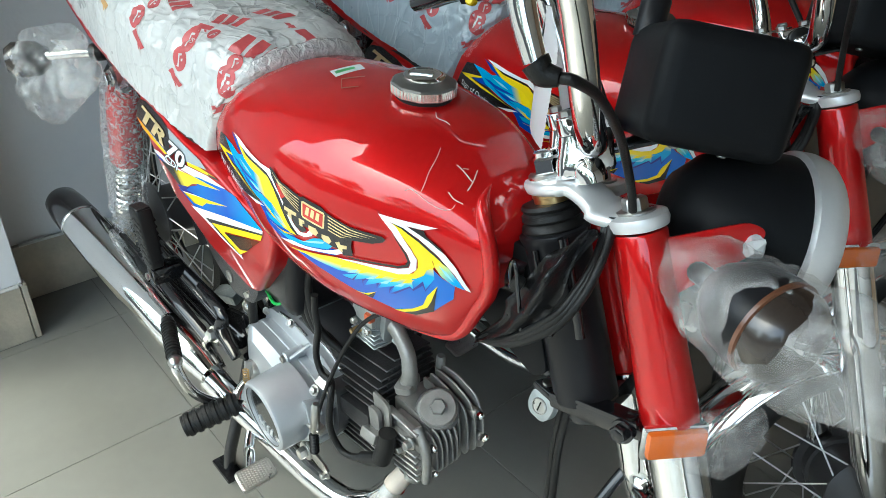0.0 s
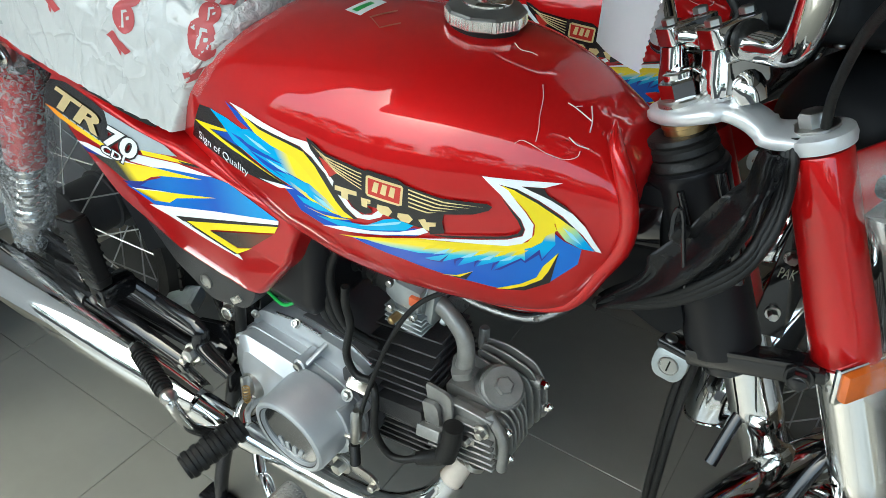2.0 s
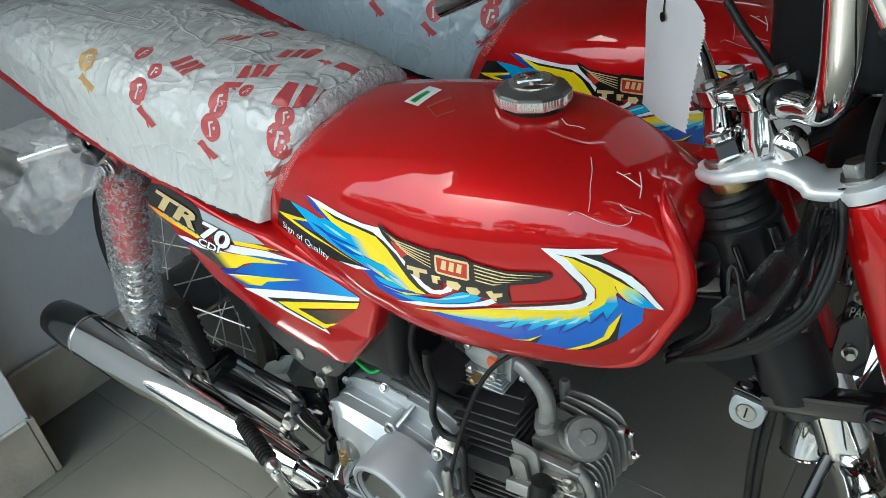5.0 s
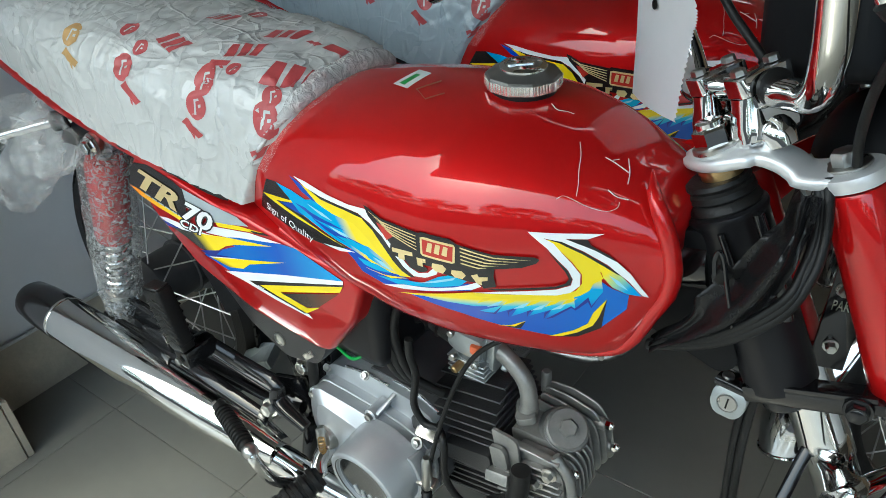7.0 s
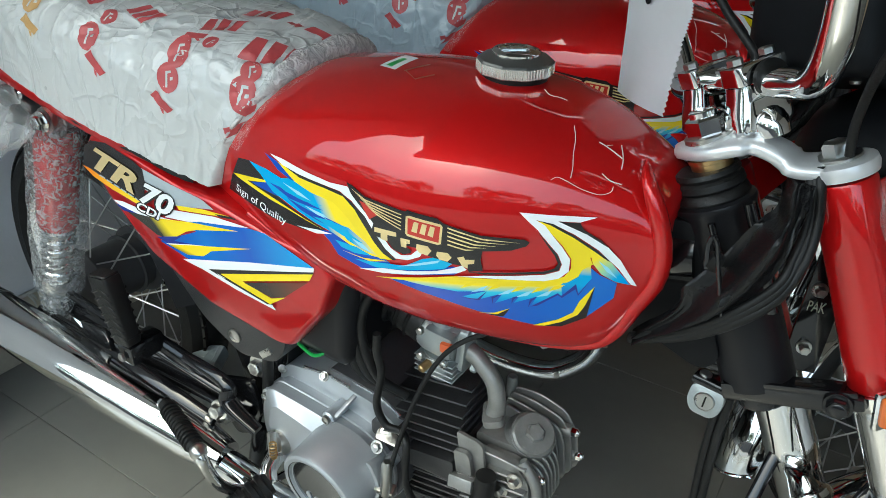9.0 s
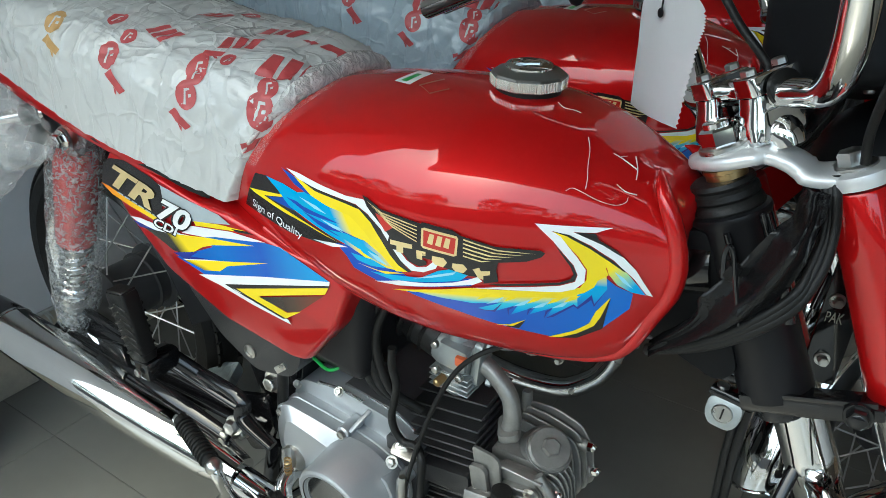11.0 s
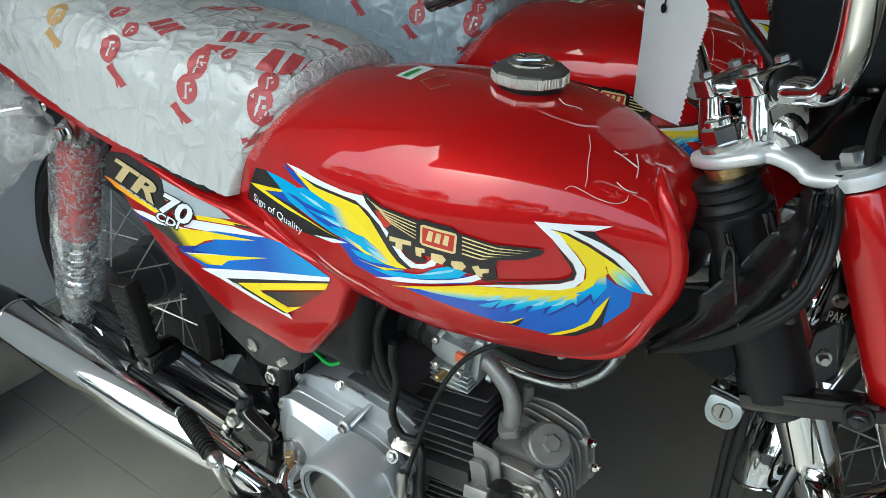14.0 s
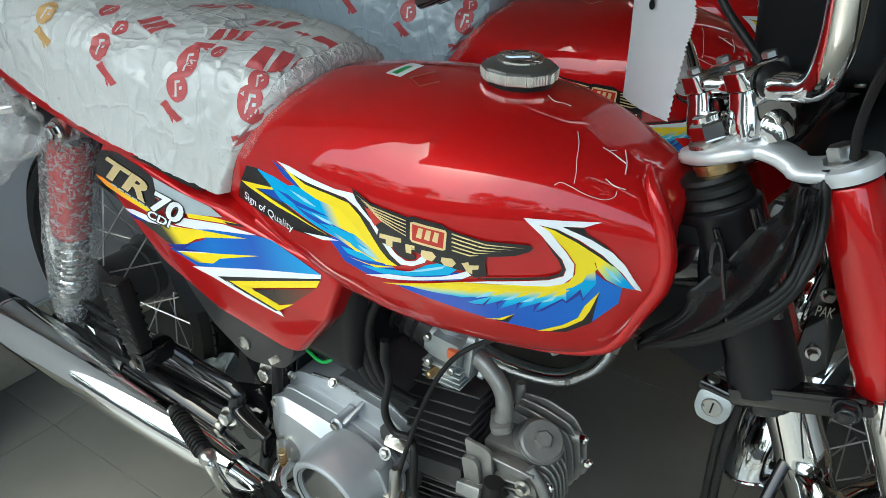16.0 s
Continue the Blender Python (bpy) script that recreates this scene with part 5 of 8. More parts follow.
def case_ring(inset, y, drop=0.0):
    """The crankcase outline drawn in by a distance, at depth y."""
    ring = []
    for q in rc:
        v = Vector(q) - cc
        ring.append(Vector((q[0] - v.x / v.length * inset, y, q[1] - v.y / v.length * inset - drop)))
    return ring


part("crankcase_cover", loft([case_ring(*q) for q in ((0.003, -0.050), (0.003, -0.066), (0.0, -0.067), (0.0, -0.0705), (0.002, -0.0715), (0.002, -0.0872), (0.0032, -0.0884), (0.0200, -0.0962), (0.0222, -0.0978), (0.040, -0.0980))]), SILVER, eng, "silver painted crankcase cover", 32)
# joint lips across the top: bright raised seams
for pts in (((-0.400, -0.053, 0.3235), (-0.362, -0.0530, 0.3290), (-0.328, -0.0530, 0.3255)), ((-0.330, -0.0425, 0.3255), (-0.288, -0.0425, 0.3210), (-0.262, -0.0425, 0.3065)), ((-0.340, 0.004, 0.3210), (-0.286, 0.006, 0.3190), (-0.262, 0.006, 0.3040))):
    part("case_seam", tube(pts, 0.0021, 8, smooth=False), SEAM, eng)
part("step_web", rbox((0.006, 0.036, 0.004), pose(-0.322, -0.068, 0.3110, 32, 0, -18), 0.0015), SILVER, eng)
CL = axes((-0.3085, -0.092, 0.2435), (-0.03, -1, -0.08)) @ Matrix.Diagonal((0.94, 0.94, 1, 1))
clutch = part("clutch_cover", lathe([(0.0600, -0.010), (0.0590, 0.000), (0.0580, 0.006), (0.0568, 0.0440), (0.0555, 0.0475), (0.0525, 0.0495), (0.0485, 0.0492), (0.0462, 0.0475), (0.0455, 0.0440), (0.0440, 0.0432), (0.0435, 0.0425)], CL, 72), SILVER, eng, "round silver clutch cover", 26)
# polished face; its dark reflection is put into the metal's colour
part("face_disc", lathe([(0.0442, 0.0420), (0.0442, 0.0438), (0.0434, 0.0446), (0.030, 0.0452), (0.012, 0.0454)], CL, 64), FACE, clutch, "polished clutch face darkened for its dark reflection")
part("face_ring", lathe([(0.0462, 0.0460), (0.0468, 0.0482), (0.0478, 0.0490), (0.0488, 0.0486)], CL, 64, caps=False), IRON, clutch)
for k in range(4):
    part("cover_mark", prism(rounded([(-0.0036, -0.0075), (0.0036, -0.0075), (0.0030, 0.0075), (-0.0030, 0.0075)], 0.0015), CL @ Matrix.Translation((-0.018 + 0.011 * k, -0.022 - 0.004 * math.sin(k), 0.0452)) @ pose(0, 0, 0, 0, 0, 20 - 14 * k), 0.0016, 0.0005), SILVER, clutch)
part("clutch_skirt", prism(rounded([(-0.3655, 0.235), (-0.372, 0.200), (-0.345, 0.178), (-0.290, 0.184), (-0.252, 0.215), (-0.249, 0.252), (-0.262, 0.282)], 0.010), Matrix.Translation((0, -0.080, 0)) @ pose(0, 0, 0, 90), 0.022, 0.003), SILVER, eng)
for x, z, y in ((-0.335, 0.2990, -0.0880), (-0.4370, 0.283, -0.0860), (-0.256, 0.262, -0.0860), (-0.262, 0.202, -0.0860), (-0.433, 0.196, -0.0860), (-0.36, 0.166, -0.0860)):
    m = axes((x, y + 0.016, z), (0, -1, 0))
    boss = part("bolt_boss", lathe([(0.0085, -0.014), (0.0085, 0.014), (0.0070, 0.0155)], m, 18), SILVER, eng)
    part("cover_bolt", lathe([(0.0055, 0.0150), (0.0055, 0.0200), (0.0040, 0.0205), (0.0034, 0.0185), (0.001, 0.0185)], m, 14), STEEL, boss)
for x, y, z in ((-0.364, -0.056, 0.3270), (-0.433, -0.056, 0.308)):
    m = axes((x, y, z), (0.05, -0.75, 0.65))
    part("case_bolt", hexbolt(m, 0.0052, 0.006, 0.0062), STEEL, eng)
# upper case towards the frame, its grey darkened for shade under the tank, cable stays in front
part("upper_case", prism(rounded([(-0.372, 0.300), (-0.282, 0.300), (-0.262, 0.296), (-0.260, 0.308), (-0.286, 0.3245), (-0.366, 0.3325)], 0.006), Matrix.Translation((0, 0.075, 0)) @ pose(0, 0, 0, 90), 0.118, 0.003), SHADED_CASE_HUB, eng, "upper crankcase, its grey paint darkened for shade")
part("case_neck", prism(rounded([(-0.29, 0.306), (-0.262, 0.302), (-0.244, 0.290), (-0.240, 0.225), (-0.26, 0.185), (-0.28, 0.20)], 0.010), Matrix.Translation((0, 0.055, 0)) @ pose(0, 0, 0, 90), 0.118, 0.004), SHADED_CASE_HUB, eng)
oil = part("oil_filler", lathe([(0.018, -0.004), (0.0185, 0.006), (0.0165, 0.010), (0.0150, 0.0085)], axes((-0.4095, -0.096, 0.2300), (-0.25, -1, 0.30)), 28), STEEL, eng, "bright oil filler cap")
part("oil_filler_grip", rbox((0.008, 0.029, 0.012), axes((-0.4095, -0.096, 0.2300), (-0.25, -1, 0.30)) @ pose(0, 0, 0.012, 0, 0, 25), 0.0025), STEEL, oil)
part("cable_arm", prism(rounded([(-0.032, -0.008), (0.022, -0.006), (0.028, 0.004), (0.016, 0.010), (-0.030, 0.009)], 0.004), pose(-0.236, -0.100, 0.192, 90, 8, 0), 0.004, 0.001), STEEL, eng)
part("cable_arm_pivot", hexbolt(axes((-0.262, -0.104, 0.190), (0, -1, 0)), 0.009, 0.012, 0.014), STEEL, eng)
part("cable_arm_screw", hexbolt(axes((-0.214, -0.102, 0.185), (0, -1, 0.1)), 0.0055, 0.010, 0.0075), STEEL, eng)
part("cable_stay", prism(rounded([(-0.014, -0.004), (0.016, -0.008), (0.020, 0.002), (0.004, 0.008), (-0.014, 0.008)], 0.003), axes((-0.258, -0.072, 0.297), (0.1, -0.5, 0.85)), 0.004, 0.001), STEEL, eng)
part("stay_clip", rbox((0.012, 0.009, 0.007), axes((-0.2625, -0.068, 0.3030), (0.1, -0.5, 0.85)) @ pose(0, 0, 0.004, 0, 0, 20), 0.002), CHROME, eng)
part("stay_bolt", hexbolt(axes((-0.2660, -0.082, 0.2880), (0.1, -0.8, 0.5)), 0.0055, 0.007, 0.008), STEEL, eng)

# cylinder: stacked black cooling plates, a plain boss on its side, then the head
CY = Matrix.Translation((-0.215, 0.004, 0.268)) @ Matrix.Rotation(radians(-9), 4, "Y")
part("barrel", rbox((0.100, 0.080, 0.088), CY @ pose(-0.002, 0.006, -0.010), 0.004), IRON, eng)
for k in range(10):
    part("fin", rbox((0.094, 0.110, 0.0030), CY @ pose(-0.004, 0.002, -0.062 + 0.0096 * k), 0.0009, 1), IRON, eng)
for k in range(6):
    w = (0.106, 0.102, 0.096, 0.088, 0.076, 0.060)[k]
    part("fin", rbox((0.094, w, 0.0030), CY @ pose(-0.004, 0.055 - w / 2 - 0.002 * k, 0.034 + 0.0096 * k), 0.0009, 1), IRON, eng)
part("barrel_top", lathe([(0.036, -0.047), (0.036, 0.043)], CY @ pose(-0.004, 0.008, 0.036, 0, 90, 0) @ Matrix.Diagonal((1.15, 1.0, 1, 1)), 24), IRON, eng)
part("chain_boss", prism(rounded([(-0.052, -0.010), (0.032, -0.016), (0.038, 0.004), (0.038, 0.014), (-0.052, 0.012)], 0.005), CY @ Matrix.Translation((0, -0.046, 0.004)) @ pose(0, 0, 0, 90), 0.016, 0.003), IRON, eng)
HD = CY @ Matrix.Translation((0.052, 0, 0))
part("cylinder_head", prism(rounded([(-0.004, -0.056), (0.050, -0.052), (0.080, -0.034), (0.086, 0.010), (0.066, 0.040), (-0.004, 0.050)], 0.012), HD @ Matrix.Diagonal((0.76, 0.80, 0.82, 1)) @ Matrix.Translation((0, 0.046, 0)) @ pose(0, 0, 0, 90), 0.078, 0.005), CAST, eng, "rough cast alloy cylinder head")
HDF = HD @ Matrix.Diagonal((0.86, 0.86, 0.90, 1))
# tall plates across the far half, running over the top and down the front
for k in range(4):
    d = 0.004 * k
    part("head_fin", prism(rounded([(0.012, 0.010), (0.012, 0.064), (0.050, 0.062 - d), (0.088, 0.046 - d), (0.102 - d, 0.014), (0.100 - d, -0.040), (0.080, -0.052), (0.070, -0.03), (0.060, 0.02)], 0.010),
                           HDF @ Matrix.Translation((0, 0.056 - 0.0125 * k, 0)) @ pose(0, 0, 0, 90), 0.0034, 0.001, 1), CAST, eng)
for k in range(5):
    part("head_fin", prism(rounded([(0.070, 0.024), (0.088, 0.020), (0.096, 0.004), (0.095, -0.038), (0.080, -0.052), (0.066, -0.040)], 0.008),
                           HDF @ Matrix.Translation((0, 0.008 - 0.0098 * k, 0)) @ pose(0, 0, 0, 90), 0.0032, 0.001, 1), CAST, eng)
# right-hand face: horizontal ribs between two posts
part("side_plate", prism(rounded([(0.016, -0.050), (0.060, -0.046), (0.074, -0.030), (0.076, 0.004), (0.060, 0.030), (0.016, 0.034)], 0.006), HD @ Matrix.Diagonal((0.92, 1, 0.96, 1)) @ Matrix.Translation((0, -0.030, 0)) @ pose(0, 0, 0, 90), 0.014, 0.003), CAST, eng)
for k in range(7):
    z = -0.044 + 0.0098 * k
    part("head_fin", rbox((0.048 - 0.012 * (k > 4), 0.009, 0.0032), HD @ pose(0.044 - 0.004 * (k > 4), -0.048, z), 0.0009, 1), CAST, eng)
part("edge_post", tube([HD @ Vector((0.074, -0.043, -0.044)), HD @ Vector((0.078, -0.043, -0.02)), HD @ Vector((0.078, -0.043, 0.008)), HD @ Vector((0.064, -0.042, 0.034))], 0.0062, 10), CAST, eng)
part("slant_rib", rbox((0.060, 0.010, 0.0042), HD @ pose(0.042, -0.046, 0.034, 0, 10, 0), 0.001, 1), CAST, eng)
for x, z in ((0.058, 0.012), (0.038, -0.008)):
    part("head_bolt", hexbolt(HD @ pose(x, -0.050, z, 90), 0.0060, 0.009, 0.0095), STEEL, eng)
for y, z in ((0.046, 0.022), (0.054, -0.022), (-0.036, 0.004), (-0.036, -0.040)):
    m = HDF @ pose(0.082 if y < 0 else 0.094, y, z, 0, 90, 0)
    part("stud_boss", lathe([(0.0085, -0.012), (0.0085, 0.002), (0.0075, 0.004)], m, 18), CAST, eng)
    part("dome_nut", lathe([(0.0062, 0.003), (0.0062, 0.010), (0.0048, 0.014), (0.002, 0.016)], m, 6), CHROME, eng)
# flat plates beside the intake and the stamped block above the plug
part("flat_plate", prism(rounded([(-0.008, -0.006), (0.022, -0.006), (0.024, 0.040), (0.018, 0.046), (-0.008, 0.052)], 0.004), HD @ Matrix.Translation((0, -0.050, 0.006)) @ pose(0, 0, 0, 90), 0.0042, 0.001), CAST, eng)
part("flat_plate", prism(rounded([(-0.006, -0.006), (0.014, -0.006), (0.014, 0.024), (0.010, 0.030), (-0.006, 0.030)], 0.004), HD @ Matrix.Translation((-0.004, -0.056, 0.008)) @ pose(0, 0, 0, 90), 0.006, 0.001), CAST, eng)
blk = part("stamped_block", rbox((0.030, 0.026, 0.014), HD @ pose(0.002, -0.064, 0.000, -25), 0.002), CAST, eng)
for q in (-0.0072, 0.0072):
    part("raised_ring", lathe([(0.0058, 0.0), (0.0058, 0.0014), (0.0046, 0.0014), (0.0044, 0.0), (0.0024, 0.0), (0.0022, 0.0012), (0.0008, 0.0012)], HD @ pose(0.002, -0.064, 0.000, -25) @ pose(q, 0.002, 0.0068), 20), CAST, blk)
for q in (-0.006, 0.007):
    part("stamped_ring", lathe([(0.0042, 0), (0.0042, 0.001), (0.0024, 0.001), (0.0024, 0)], HD @ pose(0.002 + q, -0.0665, 0.0070, -25), 14), CAST, eng)
for k in range(3):
    part("head_fin", rbox((0.024 - 0.003 * k, 0.022 - 0.003 * k, 0.003), HD @ pose(0.004, -0.058, -0.014 - 0.009 * k, -12), 0.0008, 1), CAST, eng)
# tappet cap with its hexagon, and the round boss behind the intake
TP = axes(HD @ Vector((0.056, -0.002, 0.036)), (0.42, -0.40, 0.80))
part("tappet_boss", lathe([(0.031, -0.04), (0.0285, -0.006), (0.0265, 0.0), (0.0255, 0.003)], TP, 36), CAST, eng)
part("tappet_cap", lathe([(0.0245, 0.003), (0.0245, 0.008), (0.022, 0.0105)], TP, 36), CAST, eng)
part("cap_hexagon", lathe([(0.0105, 0.009), (0.0105, 0.0160), (0.0092, 0.0175)], TP, 6), CAST, eng)
part("far_stud", lathe([(0.0065, -0.02), (0.0065, 0.008), (0.005, 0.011)], axes(HD @ Vector((0.006, 0.048, 0.058)), (0, 0, 1)), 18), CAST, eng)
# intake bend, carburettor, air hose
part("intake_flange", prism(rounded([(-0.022, -0.014), (0.022, -0.014), (0.022, 0.014), (-0.022, 0.014)], 0.010), axes((-0.154, -0.014, 0.338), (-0.2, -0.1, 1)) @ Matrix.Diagonal((0.85, 0.85, 1, 1)), 0.010, 0.003), CAST, eng)
part("intake_pipe", tube([(-0.154, -0.014, 0.336), (-0.152, -0.014, 0.360), (-0.159, -0.012, 0.386), (-0.182, -0.010, 0.407), (-0.200, -0.010, 0.414)], [0.0118, 0.0100, 0.0098, 0.0098, 0.0112], 18), CAST, eng, "cast alloy intake bend")
carb = part("carburettor", lathe([(0.022, -0.024), (0.024, -0.018), (0.024, 0.014), (0.021, 0.022)], axes((-0.222, -0.010, 0.420), (1, 0, -0.12)), 24), ZINC, bike, "alloy carburettor")
part("float_bowl", lathe([(0.0235, 0.0), (0.025, -0.004), (0.0235, -0.026), (0.015, -0.036), (0.006, -0.038)], axes((-0.222, -0.010, 0.402), (0, 0, 1)), 24), ZINC, carb)
part("slide_housing", lathe([(0.016, 0.0), (0.016, 0.030), (0.018, 0.034), (0.018, 0.042), (0.008, 0.048)], axes((-0.222, -0.010, 0.434), (0, 0, 1)), 20), ZINC, carb)
part("carb_flange", prism(rounded([(-0.030, -0.014), (0.030, -0.014), (0.030, 0.014), (-0.030, 0.014)], 0.012), axes((-0.200, -0.010, 0.416), (1, 0, -0.1)) @ pose(0, 0, 0, 0, 0, 90), 0.010, 0.002), ZINC, carb)
for s in (-1, 1):
    part("flange_bolt", hexbolt(axes((-0.188, -0.010 + s * 0.0, 0.416 + s * 0.024), (1, 0, -0.1)), 0.006, 0.007), ZINC, carb)
for k in range(4):
    part("bowl_rib", rbox((0.050, 0.0505, 0.0022), pose(-0.222, -0.010, 0.400 - 0.0068 * k), 0.0008, 1), ZINC, carb)
part("choke_body", rbox((0.036, 0.044, 0.030), pose(-0.218, -0.014, 0.424, 0, 6, 0), 0.005), ZINC, carb)
for q in ((-0.236, -0.035, 0.404), (-0.206, -0.035, 0.404), (-0.24, -0.03, 0.432)):
    part("carb_screw", lathe([(0.0042, 0), (0.0042, 0.006), (0.0030, 0.007)], axes(q, (0, -1, 0.1)), 12), STEEL, carb)
part("overflow_plug", rbox((0.012, 0.010, 0.012), pose(-0.205, -0.036, 0.427), 0.003), shader("orange_paint_dab", (0.6, 0.12, 0.04), 0.5), carb)
part("mixture_screw", lathe([(0.005, 0), (0.005, 0.012), (0.003, 0.014)], axes((-0.228, -0.034, 0.395), (-0.2, -1, -0.2)), 12), BRASS, carb)
part("air_hose", tube([(-0.242, -0.008, 0.424), (-0.27, -0.004, 0.432), (-0.31, 0.0, 0.445), (-0.36, 0.0, 0.46)], [0.025, 0.027, 0.027, 0.027], 18), RUBBER, bike, "black rubber air hose")
for k in range(4):
    part("hose_ring", lathe([(0.026, -0.003), (0.0295, 0), (0.026, 0.003)], axes((-0.262 - 0.014 * k, -0.005, 0.430 + 0.004 * k), (-1, 0, 0.3)), 20), RUBBER, bike)
part("air_box", rbox((0.115, 0.135, 0.155), pose(-0.352, -0.020, 0.462, 0, 4, 0), 0.02, 3), BLACK_PLASTIC, bike, "black air cleaner box")

# spark plug lead, throttle and clutch cables
plug = part("plug_cap", tube([(-0.1360, -0.0600, 0.3000), (-0.1370, -0.0620, 0.2780), (-0.1410, -0.0660, 0.2530)], [0.0115, 0.0120, 0.0125], 16), RUBBER, eng, "black rubber spark plug boot")
part("plug_sleeve", tube([(-0.1400, -0.0665, 0.2560), (-0.1560, -0.0700, 0.2440), (-0.1720, -0.0740, 0.2350)], [0.0105, 0.0090, 0.0080], 14), RUBBER, plug)
part("plug_lead", tube([(-0.2660, -0.0750, 0.4430), (-0.2670, -0.0750, 0.4180), (-0.2620, -0.0750, 0.3920), (-0.2700, -0.0750, 0.3450), (-0.2580, -0.0750, 0.3200), (-0.2360, -0.0750, 0.3210), (-0.2230, -0.0850, 0.3140), (-0.2210, -0.0900, 0.2650), (-0.2080, -0.0850, 0.2300), (-0.1900, -0.0800, 0.2260), (-0.1720, -0.0740, 0.2350)], 0.0046, 10), RUBBER, bike, "black ignition lead")
part("clutch_cable", tube([(-0.243, -0.104, 0.205), (-0.242, -0.100, 0.25), (-0.232, -0.085, 0.32), (-0.215, -0.06, 0.395), (-0.185, -0.045, 0.445), (-0.12, -0.03, 0.49)], 0.0028, 10), RUBBER, bike, "black clutch cable")
part("cable_end", lathe([(0.0055, -0.02), (0.0065, -0.018), (0.0065, 0.024), (0.004, 0.03)], axes((-0.2415, -0.099, 0.262), (0.02, 0.06, 1)), 12), STEEL, bike)
part("cable_boot", lathe([(0.0042 + 0.0026 * (k % 2), 0.003 * k) for k in range(13)], axes((-0.2425, -0.102, 0.202), (0, 0, 1)), 14), RUBBER, bike)
part("cable_clamp", rbox((0.024, 0.014, 0.010), pose(-0.245, -0.096, 0.246, 20, 0, 10), 0.002), STEEL, bike)

# ---- exhaust ----
exh = part("exhaust_pipe", tube([(-0.147, -0.038, 0.178), (-0.154, -0.045, 0.160), (-0.172, -0.058, 0.135), (-0.215, -0.075, 0.110), (-0.29, -0.088, 0.108), (-0.37, -0.104, 0.130), (-0.43, -0.125, 0.165), (-0.475, -0.140, 0.195)], [0.0165, 0.017, 0.0175, 0.018, 0.018, 0.018, 0.019, 0.021], 20), CHROME, bike, "chrome exhaust pipe")
part("pipe_collar", tube([(-0.1385, -0.0240, 0.2060), (-0.1420, -0.0300, 0.1930), (-0.1480, -0.0390, 0.1760)], [0.0130, 0.0140, 0.0150], 16), BARE_PIPE, exh, "matt beige unplated pipe end")
part("exhaust_flange", prism(rounded([(-0.026, -0.012), (0.026, -0.012), (0.026, 0.012), (-0.026, 0.012)], 0.010), axes((-0.136, -0.020, 0.207), (0.3, 0.4, 1)), 0.008, 0.002), STEEL, exh)
part("heat_shield_screw", hexbolt(axes((-0.195, -0.083, 0.118), (0, -0.8, 0.3)), 0.006, 0.005), STEEL, exh)
M0, M1 = Vector((-0.465, -0.138, 0.205)), Vector((-1.005, -0.172, 0.281))
ml = (M1 - M0).length
MU = axes(M0, M1 - M0)
muf = part("muffler", lathe([(0.021, 0), (0.0235, 0.012), (0.0300, 0.05), (0.0340, 0.12), (0.0365, 0.22), (0.0372, ml * 0.55), (0.0355, ml * 0.84)], MU, 48), CHROME, bike, "long chrome muffler with a dark tail")
part("tail_cone", lathe([(0.0358, ml * 0.835), (0.0362, ml * 0.845), (0.0346, ml * 0.93), (0.031, ml * 0.985), (0.026, ml), (0.023, ml * 0.99), (0.021, ml * 0.96)], MU, 48), shader("dark_chrome", (0.12, 0.12, 0.125), 0.16, metal=0.9, vary=0.2), muf)
part("tail_ring", lathe([(0.0359, ml * 0.828), (0.0368, ml * 0.832), (0.0362, ml * 0.838)], MU, 48), CHROME, muf)
part("side_seam", tube([MU @ Vector((-0.0372, 0.006, ml * 0.16)), MU @ Vector((-0.0380, 0.006, ml * 0.5)), MU @ Vector((-0.0366, 0.006, ml * 0.82))], 0.0016, 6), CHROME, muf)
part("muffler_stay", rbox((0.06, 0.008, 0.05), pose(-0.72, -0.125, 0.275, 0, -8, 0), 0.003), BLACK, muf)

# main stand that holds the rear wheel off the floor
stand = part("main_stand", tube([(-0.470, -0.075, 0.205), (-0.476, -0.095, 0.120), (-0.486, -0.120, 0.020), (-0.490, -0.128, FLOOR + 0.011)], 0.0105, 12), BLACK, bike, "black tubular main stand")
part("stand_leg", tube([(-0.470, 0.075, 0.205), (-0.476, 0.095, 0.120), (-0.486, 0.120, 0.020), (-0.490, 0.128, FLOOR + 0.011)], 0.0105, 12), BLACK, stand)
part("stand_brace", tube([(-0.474, -0.090, 0.140), (-0.474, 0.090, 0.140)], 0.009, 10, smooth=False), BLACK, stand)
for q in (-1, 1):
    part("stand_foot", rbox((0.060, 0.030, 0.008), pose(-0.492, q * 0.130, FLOOR + 0.0045), 0.003), BLACK, stand)

# ---- footrest bar, kick starter, brake pedal ----
bar = part("footrest_bar", tube([(-0.40, 0.12, 0.150), (-0.42, -0.06, 0.148), (-0.430, -0.13, 0.165), (-0.418, -0.185, 0.225), (-0.412, -0.207, 0.285), (-0.417, -0.206, 0.302)], 0.0072, 14), CHROME, bike, "chrome footrest bar")
P0, P1 = Vector((-0.420, -0.206, 0.300)), Vector((-0.508, -0.178, 0.302))
fr = part("footrest", tube([P0, P0.lerp(P1, 0.5), P1], [0.0085, 0.0100, 0.0085], 16), RUBBER, bike, "ribbed black rubber footrest")
for k in range(12):
    part("rib", lathe([(0.0090, -0.002), (0.0112, -0.001), (0.0112, 0.001), (0.0090, 0.002)], axes(P0.lerp(P1, 0.14 + 0.74 * k / 11), P1 - P0), 16), RUBBER, fr)
part("end_ball", lathe([(0.004, 0.0095), (0.0085, 0.006), (0.0100, 0), (0.0085, -0.006), (0.004, -0.0095)], axes(P0 - (P1 - P0) * 0.02, P1 - P0), 20), STEEL, fr)
